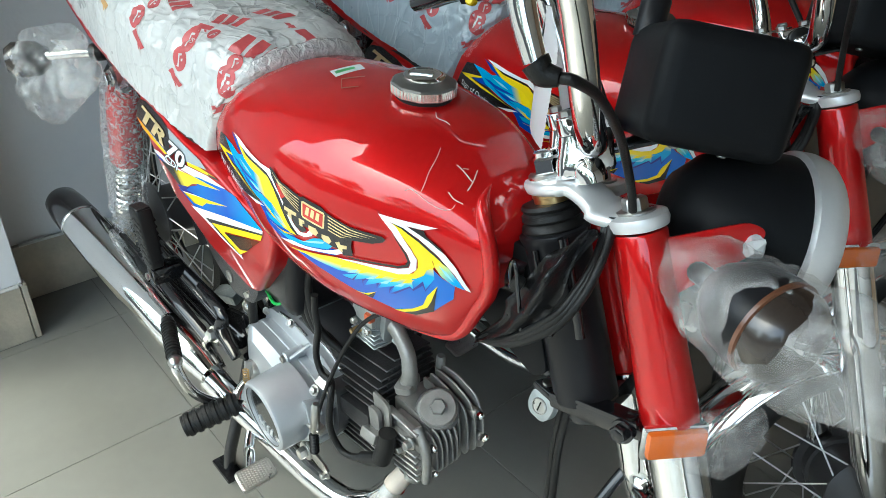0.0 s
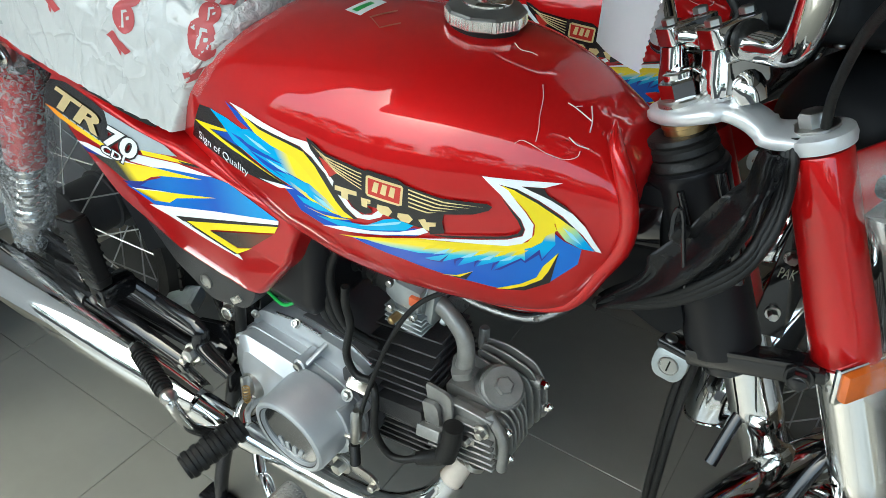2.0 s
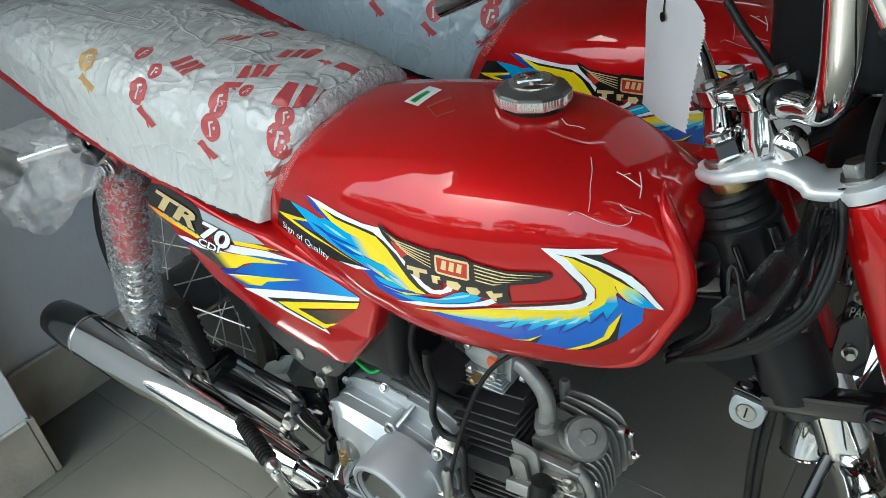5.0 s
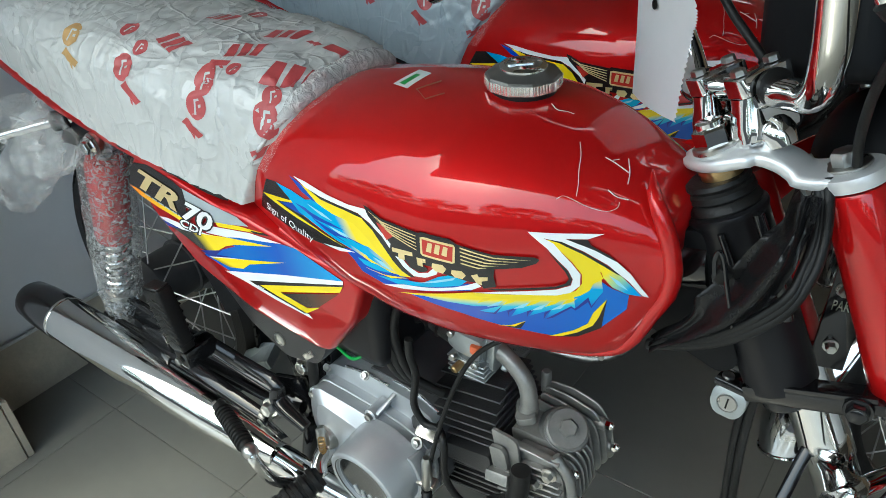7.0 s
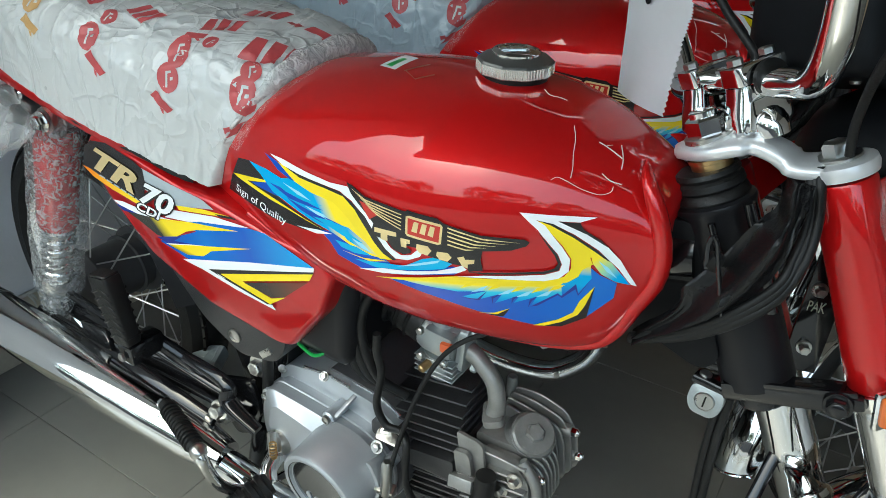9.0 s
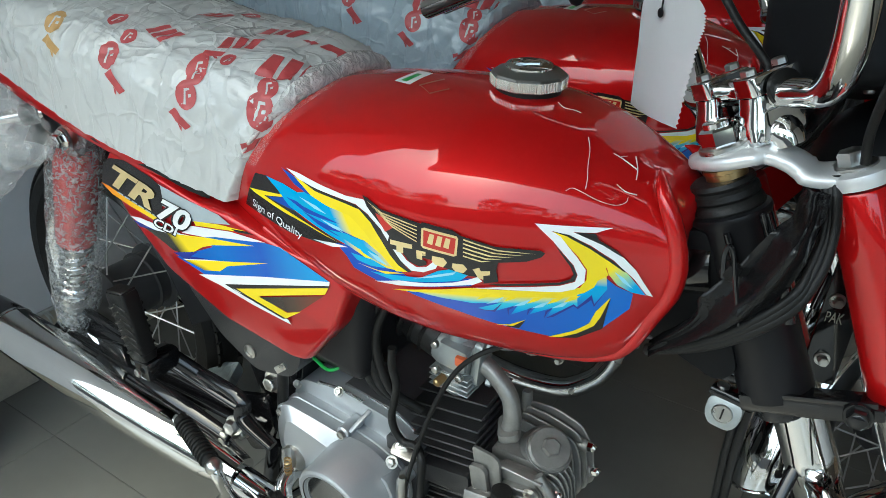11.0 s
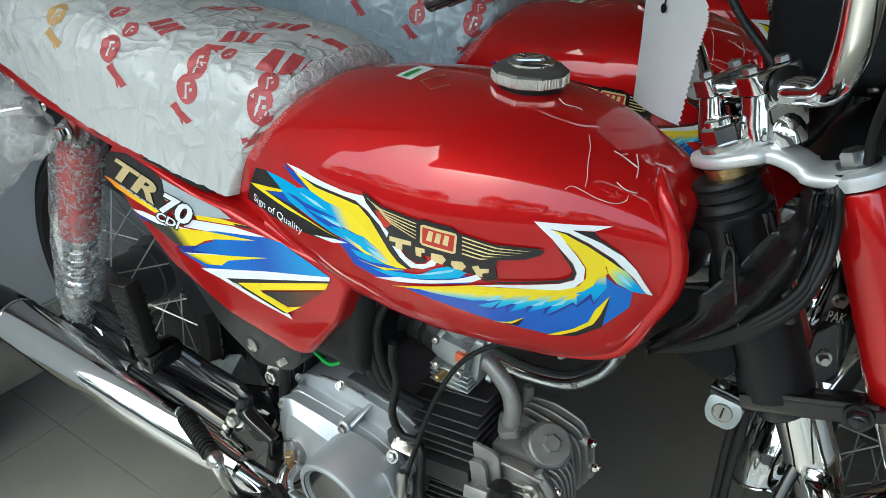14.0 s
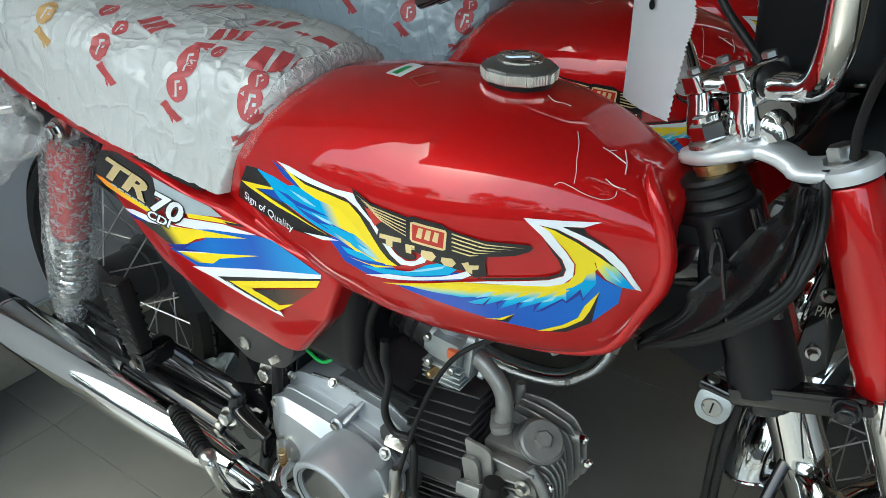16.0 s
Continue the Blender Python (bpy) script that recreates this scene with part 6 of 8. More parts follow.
part("end_knob", lathe([(0.009, 0), (0.0085, 0.005), (0.005, 0.009)], axes(P1, P1 - P0), 18), CHROME, fr)
K0, K1 = Vector((-0.395, -0.135, 0.200)), Vector((-0.418, -0.212, 0.180))
ks = part("kick_starter", tube([(-0.41, -0.105, 0.215), (-0.405, -0.125, 0.207), K0], [0.012, 0.011, 0.0105], 14), CHROME, bike, "kick starter with a ribbed rubber sleeve")
sl = part("sleeve", tube([K0, K0.lerp(K1, 0.5), K1], [0.0145, 0.0165, 0.0160], 18), RUBBER, ks, "black ribbed rubber sleeve")
for k in range(6):
    part("rib", lathe([(0.0155, -0.0045), (0.0182, -0.003), (0.0182, 0.003), (0.0155, 0.0045)], axes(K0.lerp(K1, 0.12 + 0.78 * k / 5), K1 - K0), 18), RUBBER, sl)
ped = part("brake_pedal", tube([(-0.40, -0.115, 0.140), (-0.37, -0.140, 0.125), (-0.3563, -0.1449, 0.1307), (-0.3297, -0.1597, 0.1255)], [0.009, 0.0085, 0.008, 0.008], 12), CHROME, bike, "chrome brake pedal with a chequered tread")
PM = axes((-0.3150, -0.1580, 0.1300), (0.05, -0.12, 1)) @ pose(0, 0, 0, 0, 0, 62) @ Matrix.Diagonal((0.9, 0.9, 1, 1))
tread = part("pedal_tread", prism(rounded([(-0.030, -0.022), (0.030, -0.020), (0.030, 0.020), (-0.030, 0.022)], 0.010), PM, 0.005, 0.0015), STEEL, ped)
b = bmesh.new()
for i in range(12):
    for j in range(8):
        rbox((0.0028, 0.0028, 0.002), PM @ pose(-0.0253 + 0.0046 * i, -0.0161 + 0.0046 * j, 0.0055, 0, 0, 45), 0, bm=b)
part("chequering", b, STEEL, ped)

# ---- cables and wiring about the steering head ----
SLEEVE_TOP = smooth_path([(-0.0140, -0.0400, 0.5260), (0.0185, -0.0450, 0.5639), (0.0344, -0.0500, 0.5897), (0.0517, -0.0540, 0.6179), (0.0698, -0.0560, 0.6554), (0.0765, -0.0480, 0.6690), (0.0770, -0.0340, 0.6790), (0.0760, -0.0140, 0.6850)], 6)
SLEEVE_LOW = smooth_path([(-0.0120, -0.0440, 0.5230), (0.0214, -0.0490, 0.5542), (0.0542, -0.0560, 0.5875), (0.0690, -0.0600, 0.6140), (0.0818, -0.0600, 0.6449), (0.0850, -0.0520, 0.6651), (0.0860, -0.0380, 0.6780), (0.0850, -0.0180, 0.6860)], 6)
b = bmesh.new()
rows_ = []
for i, (p, q) in enumerate(zip(SLEEVE_TOP, SLEEVE_LOW)):
    row = []
    for k in range(13):
        f = k / 12
        c = p.lerp(q, -0.75 + 2.1 * f)
        fold = 0.006 * math.sin(f * 9 + i * 0.13) + 0.005 * noise.noise(c * 60) + 0.013 * math.sin(math.pi * f)
        row.append(b.verts.new(c + Vector((0.2, -1, 0.2)) * fold))
    rows_.append(row)
for r0, r1 in zip(rows_, rows_[1:]):
    for k in range(12):
        b.faces.new((r0[k], r0[k + 1], r1[k + 1], r1[k]))
bmesh.ops.solidify(b, geom=b.faces[:], thickness=0.0012)
part("wiring_sleeve", b, SHEET, bike, "creased black vinyl wiring sleeve", 80)
part("control_cable", tube([(-0.0150, -0.0430, 0.5230), (0.0280, -0.0550, 0.5500), (0.0630, -0.0660, 0.5830), (0.0870, -0.0610, 0.6110), (0.0970, -0.0480, 0.6390), (0.0970, -0.0330, 0.6630), (0.0920, -0.0180, 0.6820), (0.0870, -0.0110, 0.6960)], 0.0042, 10), RUBBER, bike, "black control cable")
part("control_cable", tube([(-0.0150, -0.0430, 0.5250), (0.0270, -0.0550, 0.5530), (0.0620, -0.0660, 0.5870), (0.0860, -0.0610, 0.6170), (0.0930, -0.0480, 0.6400), (0.0940, -0.0330, 0.6620), (0.0890, -0.0180, 0.6810), (0.0840, -0.0110, 0.6950)], 0.0038, 10), RUBBER, bike, "black control cable")
part("control_cable", tube([(-0.0150, -0.0430, 0.5260), (0.0270, -0.0550, 0.5550), (0.0610, -0.0660, 0.5910), (0.0850, -0.0610, 0.6220), (0.0900, -0.0480, 0.6420), (0.0910, -0.0330, 0.6620), (0.0860, -0.0180, 0.6810), (0.0810, -0.0110, 0.6940)], 0.0034, 10), RUBBER, bike, "black control cable")
# the thin tube stands in for a highlight on the head, the thick one is a cable
for f, l, top, foot, r in ((0.004, -0.0335, -0.068, -0.150, 0.0030), (0.033, -0.026, -0.058, -0.150, 0.0050)):
    part("cable_and_glint", tube([H(f, l * 0.97, top), H(f + 0.001, l, (top + foot) / 2), H(f - 0.002, l * 0.98, foot)], r, 10), BLACK, bike, "glossy black tube for a cable and a highlight stripe")
part("cable_knot", rbox((0.012, 0.010, 0.014), Matrix.Translation((0.0405, -0.062, 0.628)) @ pose(0, 0, 0, 10, 20, 30), 0.004), RUBBER, bike)
part("cable_hook", tube([(0.0370, -0.0660, 0.6230), (0.0350, -0.0660, 0.6410), (0.0370, -0.0660, 0.6490), (0.0410, -0.0660, 0.6430), (0.0450, -0.0660, 0.6260), (0.0520, -0.0660, 0.5990), (0.0580, -0.0660, 0.5770)], 0.0019, 8), BLACK, bike)
for k in range(2):
    part("brake_cable", tube([Vector(p) + Vector((0.0075 * k, -0.002 * k, 0)) for p in [(0.0620, 0.0080, 0.4620), (0.0600, 0.0080, 0.4000), (0.0610, 0.0130, 0.3200), (0.0630, 0.0180, 0.2400), (0.0700, 0.0240, 0.1700)]], 0.0042, 10), RUBBER, bike, "black front brake cable")
# a stamped dark plate behind the fork, lettered
PL = axes((0.1130, 0.0660, 0.5350), (0.30, -0.95, 0.10))
pl = part("name_plate", rbox((0.030, 0.118, 0.004), PL @ pose(0.002, 0.0, -0.003, 0, 0, -4), 0.001), BLACK, bike, "small black stamped plate")
lettering("plate_letters", "PAK", 0.0145, PL @ pose(-0.0090, 0.0030, 0.0002, 0, 0, -4), WORN_PRINT, pl, span=0.0150)
for q in (0.0235, -0.034):
    part("plate_bolt", hexbolt(PL @ pose(-0.002, q, -0.001), 0.0048, 0.009, 0.0068), STEEL, pl)

# green wire below the side cover
part("green_wire", tube([(-0.372, -0.085, 0.392), (-0.345, -0.088, 0.388), (-0.325, -0.080, 0.404), (-0.320, -0.07, 0.42)], 0.0022, 8), GREEN_WIRE, bike)
for k in range(3):
    part("wire", tube([(-0.30 + 0.012 * k, -0.055, 0.50), (-0.315 + 0.01 * k, -0.066, 0.44), (-0.305 + 0.012 * k, -0.062, 0.375), (-0.28 + 0.015 * k, -0.045, 0.345)], 0.0075 - 0.001 * k, 10), RUBBER, bike)

# ---- hanging paper tag ----
# edges of the sheet from its pointed top to its slanting foot
TAG_LEFT = smooth_path([(-0.0804, 0.0810, 0.8129), (-0.1042, 0.1005, 0.7882), (-0.1054, 0.1015, 0.7388), (-0.1054, 0.1015, 0.6869)], 26)
TAG_RIGHT = smooth_path([(-0.0757, 0.0772, 0.8129), (-0.0346, 0.0436, 0.7869), (-0.0370, 0.0455, 0.7518), (-0.0441, 0.0513, 0.6876)], 26)
b = bmesh.new()
random.seed(2)
rows_ = []
for i, (p, q) in enumerate(zip(TAG_LEFT, TAG_RIGHT)):
    jag = 1 - (0.0 if i < 26 else 0.030 * (i % 2) + random.uniform(0, 0.015))
    rows_.append([b.verts.new(p.lerp(q, f * (jag if f == 1 else 1)) + Vector((-0.5, -0.6, 0.0)) * 0.006 * math.sin(math.pi * f)) for f in (0, 0.25, 0.5, 0.75, 1)])
for r0, r1 in zip(rows_, rows_[1:]):
    for q in range(4):
        b.faces.new((r0[q], r0[q + 1], r1[q + 1], r1[q]))
bmesh.ops.solidify(b, geom=b.faces[:], thickness=0.0006)
ptag = thing("paper_tag", "blank white paper tag hanging over the tank", "tag")
part("sheet", b, PAPER, ptag)
part("eyelet", lathe([(0.004, 0), (0.004, 0.0008), (0.002, 0.0008)], axes((-0.0790, 0.0715, 0.7782), (-0.6332, -0.7740, -0.0000)), 14), BLACK, ptag)
part("tag_string", tube([(-0.0787, 0.0719, 0.7782), (-0.0829, 0.0779, 0.8129), (-0.1212, 0.0892, 0.8124), (-0.1375, 0.0942, 0.8271)], 0.0009, 6), BLACK, ptag)

# ---- printed stripes on tank and side cover ----
FAINT = shader("faint_gold_print", (0.34, 0.06, 0.02), 0.3, vary=0.1)
PALE_CYAN = shader("pale_cyan_print", (0.30, 0.66, 0.80), 0.22, vary=0.1)
BLACK_RUN = blend("black_to_brown", [(0.01, 0.01, 0.01), (0.06, 0.03, 0.015), (0.16, 0.03, 0.012)], (-0.40, -0.11, 0.48), (-0.33, -0.11, 0.50))


def on_cover(x, z, lift=0.0006):
    return Vector((x, cover_y(x, z) - lift * 0.4 - 0.0006, z))


WING_RUN = blend("wing_run", [(0.01, 0.34, 0.66), (0.01, 0.34, 0.66), (0.87, 0.68, 0.01), (0.87, 0.68, 0.01)], (-0.2974, -0.1, 0.6013), (-0.2581, -0.1, 0.6246))
WING_LOW = blend("wing_low", [(0.01, 0.34, 0.66), (0.01, 0.34, 0.66), (0.87, 0.68, 0.01)], (-0.2688, -0.1, 0.5763), (-0.2199, -0.1, 0.5963))
BODY_BLUE = blend("body_blue", [(0.005, 0.065, 0.44), (0.005, 0.065, 0.44), (0.008, 0.13, 0.52)], (-0.2491, -0.1, 0.5374), (-0.0426, -0.1, 0.575))
FEATHER = blend("feather", [(0.008, 0.10, 0.50), (0.01, 0.34, 0.66), (0.05, 0.50, 0.66), (0.87, 0.68, 0.01)], (-0.0909, -0.1, 0.5601), (-0.0937, -0.1, 0.5803))
FEATHER_FRONT = blend("feather_front", [(0.008, 0.14, 0.52), (0.01, 0.34, 0.66), (0.01, 0.34, 0.66), (0.87, 0.68, 0.01)], (-0.0487, -0.1, 0.576), (-0.0488, -0.1, 0.6043))
TAIL_RUN = blend("tail_run", [(0.87, 0.68, 0.01), (0.35, 0.58, 0.30), (0.01, 0.34, 0.66), (0.01, 0.25, 0.66)], (-0.0414, -0.1, 0.6111), (-0.017, -0.1, 0.5893))
COVER_BLUE = blend("cover_blue", [(0.006, 0.07, 0.40), (0.008, 0.15, 0.52), (0.006, 0.09, 0.46), (0.01, 0.28, 0.62)], (-0.5314, -0.1, 0.4821), (-0.3333, -0.1, 0.531))
UPPER_YELLOW = blend("upper_yellow", [(0.03, 0.03, 0.02), (0.87, 0.68, 0.01), (0.87, 0.68, 0.01)], (-0.5396, -0.1, 0.4903), (-0.5152, -0.1, 0.5163))
LOWER_YELLOW = blend("lower_yellow", [(0.06, 0.05, 0.02), (0.87, 0.68, 0.01), (0.87, 0.68, 0.01)], (-0.4975, -0.1, 0.4779), (-0.4965, -0.1, 0.4925))
ORANGE_EDGE = blend("orange_edge", [(0.75, 0.16, 0.01), (0.87, 0.45, 0.01), (0.87, 0.68, 0.02)], (-0.6745, -0.1, 0.5445), (-0.5691, -0.1, 0.5244))
decal("stripe", [(-0.4042, 0.6184), (-0.3835, 0.6219), (-0.363, 0.614), (-0.3493, 0.6011), (-0.325, 0.5935), (-0.2925, 0.5892), (-0.2707, 0.5852), (-0.304, 0.5765), (-0.3567, 0.5699), (-0.4334, 0.5744), (-0.4209, 0.595)], BLACK_PRINT, tank, 0.00061)
decal("stripe", [(-0.4187, 0.598), (-0.3594, 0.6096), (-0.3521, 0.6092), (-0.3917, 0.5986), (-0.3506, 0.5943), (-0.3181, 0.5907), (-0.2799, 0.5858), (-0.3258, 0.5897), (-0.3566, 0.5908), (-0.3829, 0.5933), (-0.4077, 0.5958)], YELLOW, tank, 0.00072)
decal("stripe", [(-0.3856, 0.5993), (-0.3477, 0.6109), (-0.3386, 0.6097), (-0.3153, 0.6082), (-0.3308, 0.6037), (-0.3445, 0.5984), (-0.3658, 0.5984)], BLUE, tank, 0.00083)
decal("stripe", [(-0.2669, 0.5882), (-0.2386, 0.5904), (-0.2207, 0.586), (-0.2038, 0.5771), (-0.1714, 0.5825), (-0.1455, 0.5897), (-0.1362, 0.5884), (-0.1457, 0.5817), (-0.1718, 0.5749), (-0.2052, 0.5659), (-0.2353, 0.5601), (-0.2648, 0.5645), (-0.2724, 0.575), (-0.2844, 0.5843)], BODY_BLUE, tank, 0.00083)
decal("stripe", [(-0.3847, 0.6215), (-0.3568, 0.6219), (-0.3339, 0.6196), (-0.3187, 0.6248), (-0.2933, 0.6223), (-0.2561, 0.6181), (-0.2486, 0.6102), (-0.2359, 0.6006), (-0.2255, 0.5913), (-0.2142, 0.5796), (-0.2324, 0.578), (-0.2671, 0.5868), (-0.2923, 0.59), (-0.3221, 0.5956), (-0.3493, 0.6011), (-0.3659, 0.613)], WING_RUN, tank, 0.00094)
decal("stripe", [(-0.3531, 0.6095), (-0.3375, 0.6101), (-0.308, 0.6086), (-0.2774, 0.6061), (-0.2993, 0.6041), (-0.3235, 0.6028)], BLUE, tank, 0.00105)
decal("stripe", [(-0.3285, 0.6028), (-0.3044, 0.6007), (-0.2781, 0.5992), (-0.2621, 0.5927), (-0.2831, 0.5931), (-0.3074, 0.5963)], BLUE, tank, 0.00105)
decal("stripe", [(-0.3474, 0.6127), (-0.322, 0.6134), (-0.2964, 0.61), (-0.277, 0.6104), (-0.3012, 0.6075), (-0.3276, 0.6082)], CYAN, tank, 0.00116)
decal("stripe", [(-0.3316, 0.6163), (-0.3074, 0.6148), (-0.2933, 0.6107), (-0.3101, 0.6113)], PALE_CYAN, tank, 0.00127)
decal("stripe", [(-0.3017, 0.6033), (-0.2778, 0.6023), (-0.269, 0.5984), (-0.2866, 0.5994)], PALE_CYAN, tank, 0.00116)
decal("stripe", [(-0.278, 0.6002), (-0.2534, 0.5989), (-0.2365, 0.5928), (-0.258, 0.5934)], BLUE, tank, 0.00127)
decal("stripe", [(-0.2657, 0.5982), (-0.2474, 0.5992), (-0.2274, 0.5907), (-0.2141, 0.5806), (-0.232, 0.5816), (-0.25, 0.5859)], WING_LOW, tank, 0.00138)
decal("stripe", [(-0.2914, 0.5958), (-0.2677, 0.5992), (-0.2517, 0.5955), (-0.2313, 0.5887), (-0.2545, 0.5884), (-0.2726, 0.5925)], CYAN, tank, 0.00149)
decal("stripe", [(-0.2658, 0.5809), (-0.2394, 0.5826), (-0.2231, 0.579), (-0.2424, 0.5752), (-0.2584, 0.5758)], CYAN, tank, 0.00149)
decal("stripe", [(-0.2444, 0.5902), (-0.2314, 0.5877), (-0.2229, 0.5819), (-0.2337, 0.5835)], PALE_CYAN, tank, 0.0016)
decal("stripe", [(-0.3176, 0.5765), (-0.2867, 0.5835), (-0.2681, 0.5854), (-0.2899, 0.5784)], WHITE, tank, 0.00105)
decal("stripe", [(-0.3594, 0.6365), (-0.3414, 0.6339), (-0.3262, 0.6302), (-0.3106, 0.6228), (-0.3212, 0.6228), (-0.3386, 0.6262), (-0.3516, 0.633)], BLUE, tank, 0.00105)
decal("stripe", [(-0.3389, 0.634), (-0.3069, 0.6308), (-0.2765, 0.6295), (-0.2514, 0.628), (-0.2388, 0.6194), (-0.2265, 0.6041), (-0.2183, 0.5935), (-0.2101, 0.586), (-0.2006, 0.5823), (-0.2142, 0.5788), (-0.2309, 0.5929), (-0.2468, 0.6082), (-0.2563, 0.6143), (-0.2642, 0.6182), (-0.2926, 0.6193), (-0.3139, 0.6231)], YELLOW, tank, 0.00171)
decal("stripe", [(-0.3416, 0.6357), (-0.3069, 0.6314), (-0.2765, 0.6307), (-0.2563, 0.6302), (-0.2426, 0.625), (-0.2279, 0.6157), (-0.2127, 0.5984), (-0.203, 0.5866), (-0.1964, 0.5836), (-0.2013, 0.5821), (-0.2108, 0.5858), (-0.2193, 0.5938), (-0.2272, 0.6045), (-0.2395, 0.6192), (-0.2522, 0.6272), (-0.2764, 0.6283), (-0.3077, 0.6287)], BLACK_PRINT, tank, 0.00182)
decal("stripe", [(-0.3511, 0.6381), (-0.3318, 0.6384), (-0.2982, 0.6362), (-0.2687, 0.6351), (-0.2483, 0.637), (-0.2365, 0.6297), (-0.2209, 0.6145), (-0.2108, 0.6029), (-0.2019, 0.594), (-0.192, 0.59), (-0.1824, 0.593), (-0.1769, 0.5989), (-0.1718, 0.5985), (-0.1746, 0.593), (-0.1858, 0.5868), (-0.1977, 0.5849), (-0.2079, 0.5914), (-0.2187, 0.6038), (-0.2283, 0.6162), (-0.2426, 0.6259), (-0.2563, 0.6308), (-0.2766, 0.631), (-0.3069, 0.6314), (-0.3313, 0.6331)], WHITE, tank, 0.00193)
decal("stripe", [(-0.2064, 0.601), (-0.1923, 0.6016), (-0.1829, 0.598), (-0.1824, 0.5949), (-0.1894, 0.5914), (-0.1992, 0.5935)], BLACK_PRINT, tank, 0.00204)
decal("stripe", [(-0.2589, 0.5727), (-0.2331, 0.5735), (-0.2036, 0.58), (-0.2258, 0.5724)], YELLOW, tank, 0.00182)
decal("stripe", [(-0.2433, 0.5691), (-0.2147, 0.5748), (-0.1885, 0.5806), (-0.1725, 0.5915), (-0.1596, 0.5963), (-0.1469, 0.5926), (-0.1541, 0.5858), (-0.1839, 0.5772), (-0.2192, 0.5682)], CYAN, tank, 0.00215)
decal("stripe", [(-0.1969, 0.5773), (-0.1711, 0.5886), (-0.1568, 0.5937), (-0.1596, 0.5905), (-0.1774, 0.5837)], PALE_CYAN, tank, 0.00226)
decal("stripe", [(-0.24, 0.5599), (-0.2118, 0.5701), (-0.184, 0.5764), (-0.1599, 0.5828), (-0.1469, 0.5884), (-0.139, 0.5927), (-0.1351, 0.5893), (-0.1428, 0.5844), (-0.1717, 0.5763), (-0.2125, 0.5647)], WHITE, tank, 0.00237)
decal("stripe", [(-0.206, 0.5611), (-0.1723, 0.5691), (-0.1429, 0.577), (-0.1214, 0.5762), (-0.0912, 0.5773), (-0.06, 0.5845), (-0.0534, 0.5915), (-0.0463, 0.6031), (-0.0386, 0.5963), (-0.0261, 0.5899), (-0.0272, 0.5753), (-0.045, 0.5541), (-0.0632, 0.5437), (-0.0836, 0.5402), (-0.1174, 0.5455), (-0.1561, 0.5534), (-0.186, 0.5584)], BODY_BLUE, tank, 0.00248)
decal("stripe", [(-0.1984, 0.5647), (-0.1661, 0.5734), (-0.1429, 0.5797), (-0.1189, 0.5809), (-0.0963, 0.5816), (-0.0767, 0.5828), (-0.0626, 0.5883), (-0.0554, 0.5866), (-0.0642, 0.5742), (-0.0667, 0.5765), (-0.0864, 0.5604), (-0.0811, 0.5716), (-0.099, 0.562), (-0.0935, 0.5712), (-0.1135, 0.5592), (-0.1067, 0.5713), (-0.1278, 0.5601), (-0.1392, 0.5616), (-0.1189, 0.5714), (-0.1434, 0.5657), (-0.1667, 0.5648)], FEATHER, tank, 0.00259)
decal("stripe", [(-0.0648, 0.5855), (-0.0582, 0.5926), (-0.0519, 0.6001), (-0.0459, 0.6056), (-0.0441, 0.5926), (-0.0524, 0.5778), (-0.0545, 0.5867), (-0.0637, 0.5742)], FEATHER_FRONT, tank, 0.0027)
decal("stripe", [(-0.141, 0.56), (-0.1271, 0.5617), (-0.1189, 0.5714), (-0.1256, 0.5602)], NAVY, tank, 0.0027)
decal("stripe", [(-0.1151, 0.5578), (-0.1159, 0.5657), (-0.1067, 0.5713), (-0.1144, 0.5642)], NAVY, tank, 0.0027)
decal("stripe", [(-0.1006, 0.5606), (-0.1001, 0.5675), (-0.0935, 0.5712), (-0.0985, 0.566)], NAVY, tank, 0.0027)
decal("stripe", [(-0.0879, 0.5591), (-0.0867, 0.5674), (-0.0811, 0.5716), (-0.0852, 0.5659)], NAVY, tank, 0.0027)
decal("stripe", [(-0.0864, 0.5601), (-0.0667, 0.5762), (-0.0641, 0.5738), (-0.0544, 0.5864), (-0.0521, 0.5772), (-0.0445, 0.5916), (-0.0522, 0.5752), (-0.0546, 0.5815), (-0.0636, 0.5719), (-0.0666, 0.5745), (-0.0809, 0.562)], NAVY, tank, 0.00281)
decal("stripe", [(-0.1323, 0.5675), (-0.1241, 0.574), (-0.1183, 0.577), (-0.1231, 0.5707)], PALE_CYAN, tank, 0.00281)
decal("stripe", [(-0.1112, 0.5685), (-0.1036, 0.5745), (-0.0981, 0.5773), (-0.1026, 0.5712)], PALE_CYAN, tank, 0.00281)
decal("stripe", [(-0.0973, 0.5686), (-0.0898, 0.5745), (-0.0845, 0.5772), (-0.0888, 0.5712)], PALE_CYAN, tank, 0.00292)
decal("stripe", [(-0.0823, 0.5708), (-0.0752, 0.5765), (-0.07, 0.5791), (-0.0741, 0.5733)], PALE_CYAN, tank, 0.00292)
decal("stripe", [(-0.1405, 0.5699), (-0.1347, 0.5767), (-0.1261, 0.5797), (-0.1315, 0.5747)], YELLOW, tank, 0.00292)
decal("stripe", [(-0.1189, 0.5721), (-0.1137, 0.5784), (-0.1057, 0.5809), (-0.1107, 0.5762)], YELLOW, tank, 0.00292)
decal("stripe", [(-0.1011, 0.5728), (-0.0962, 0.5789), (-0.0883, 0.5813), (-0.0931, 0.5767)], YELLOW, tank, 0.00303)
decal("stripe", [(-0.0861, 0.5743), (-0.0814, 0.5803), (-0.0738, 0.5825), (-0.0784, 0.578)], YELLOW, tank, 0.00303)
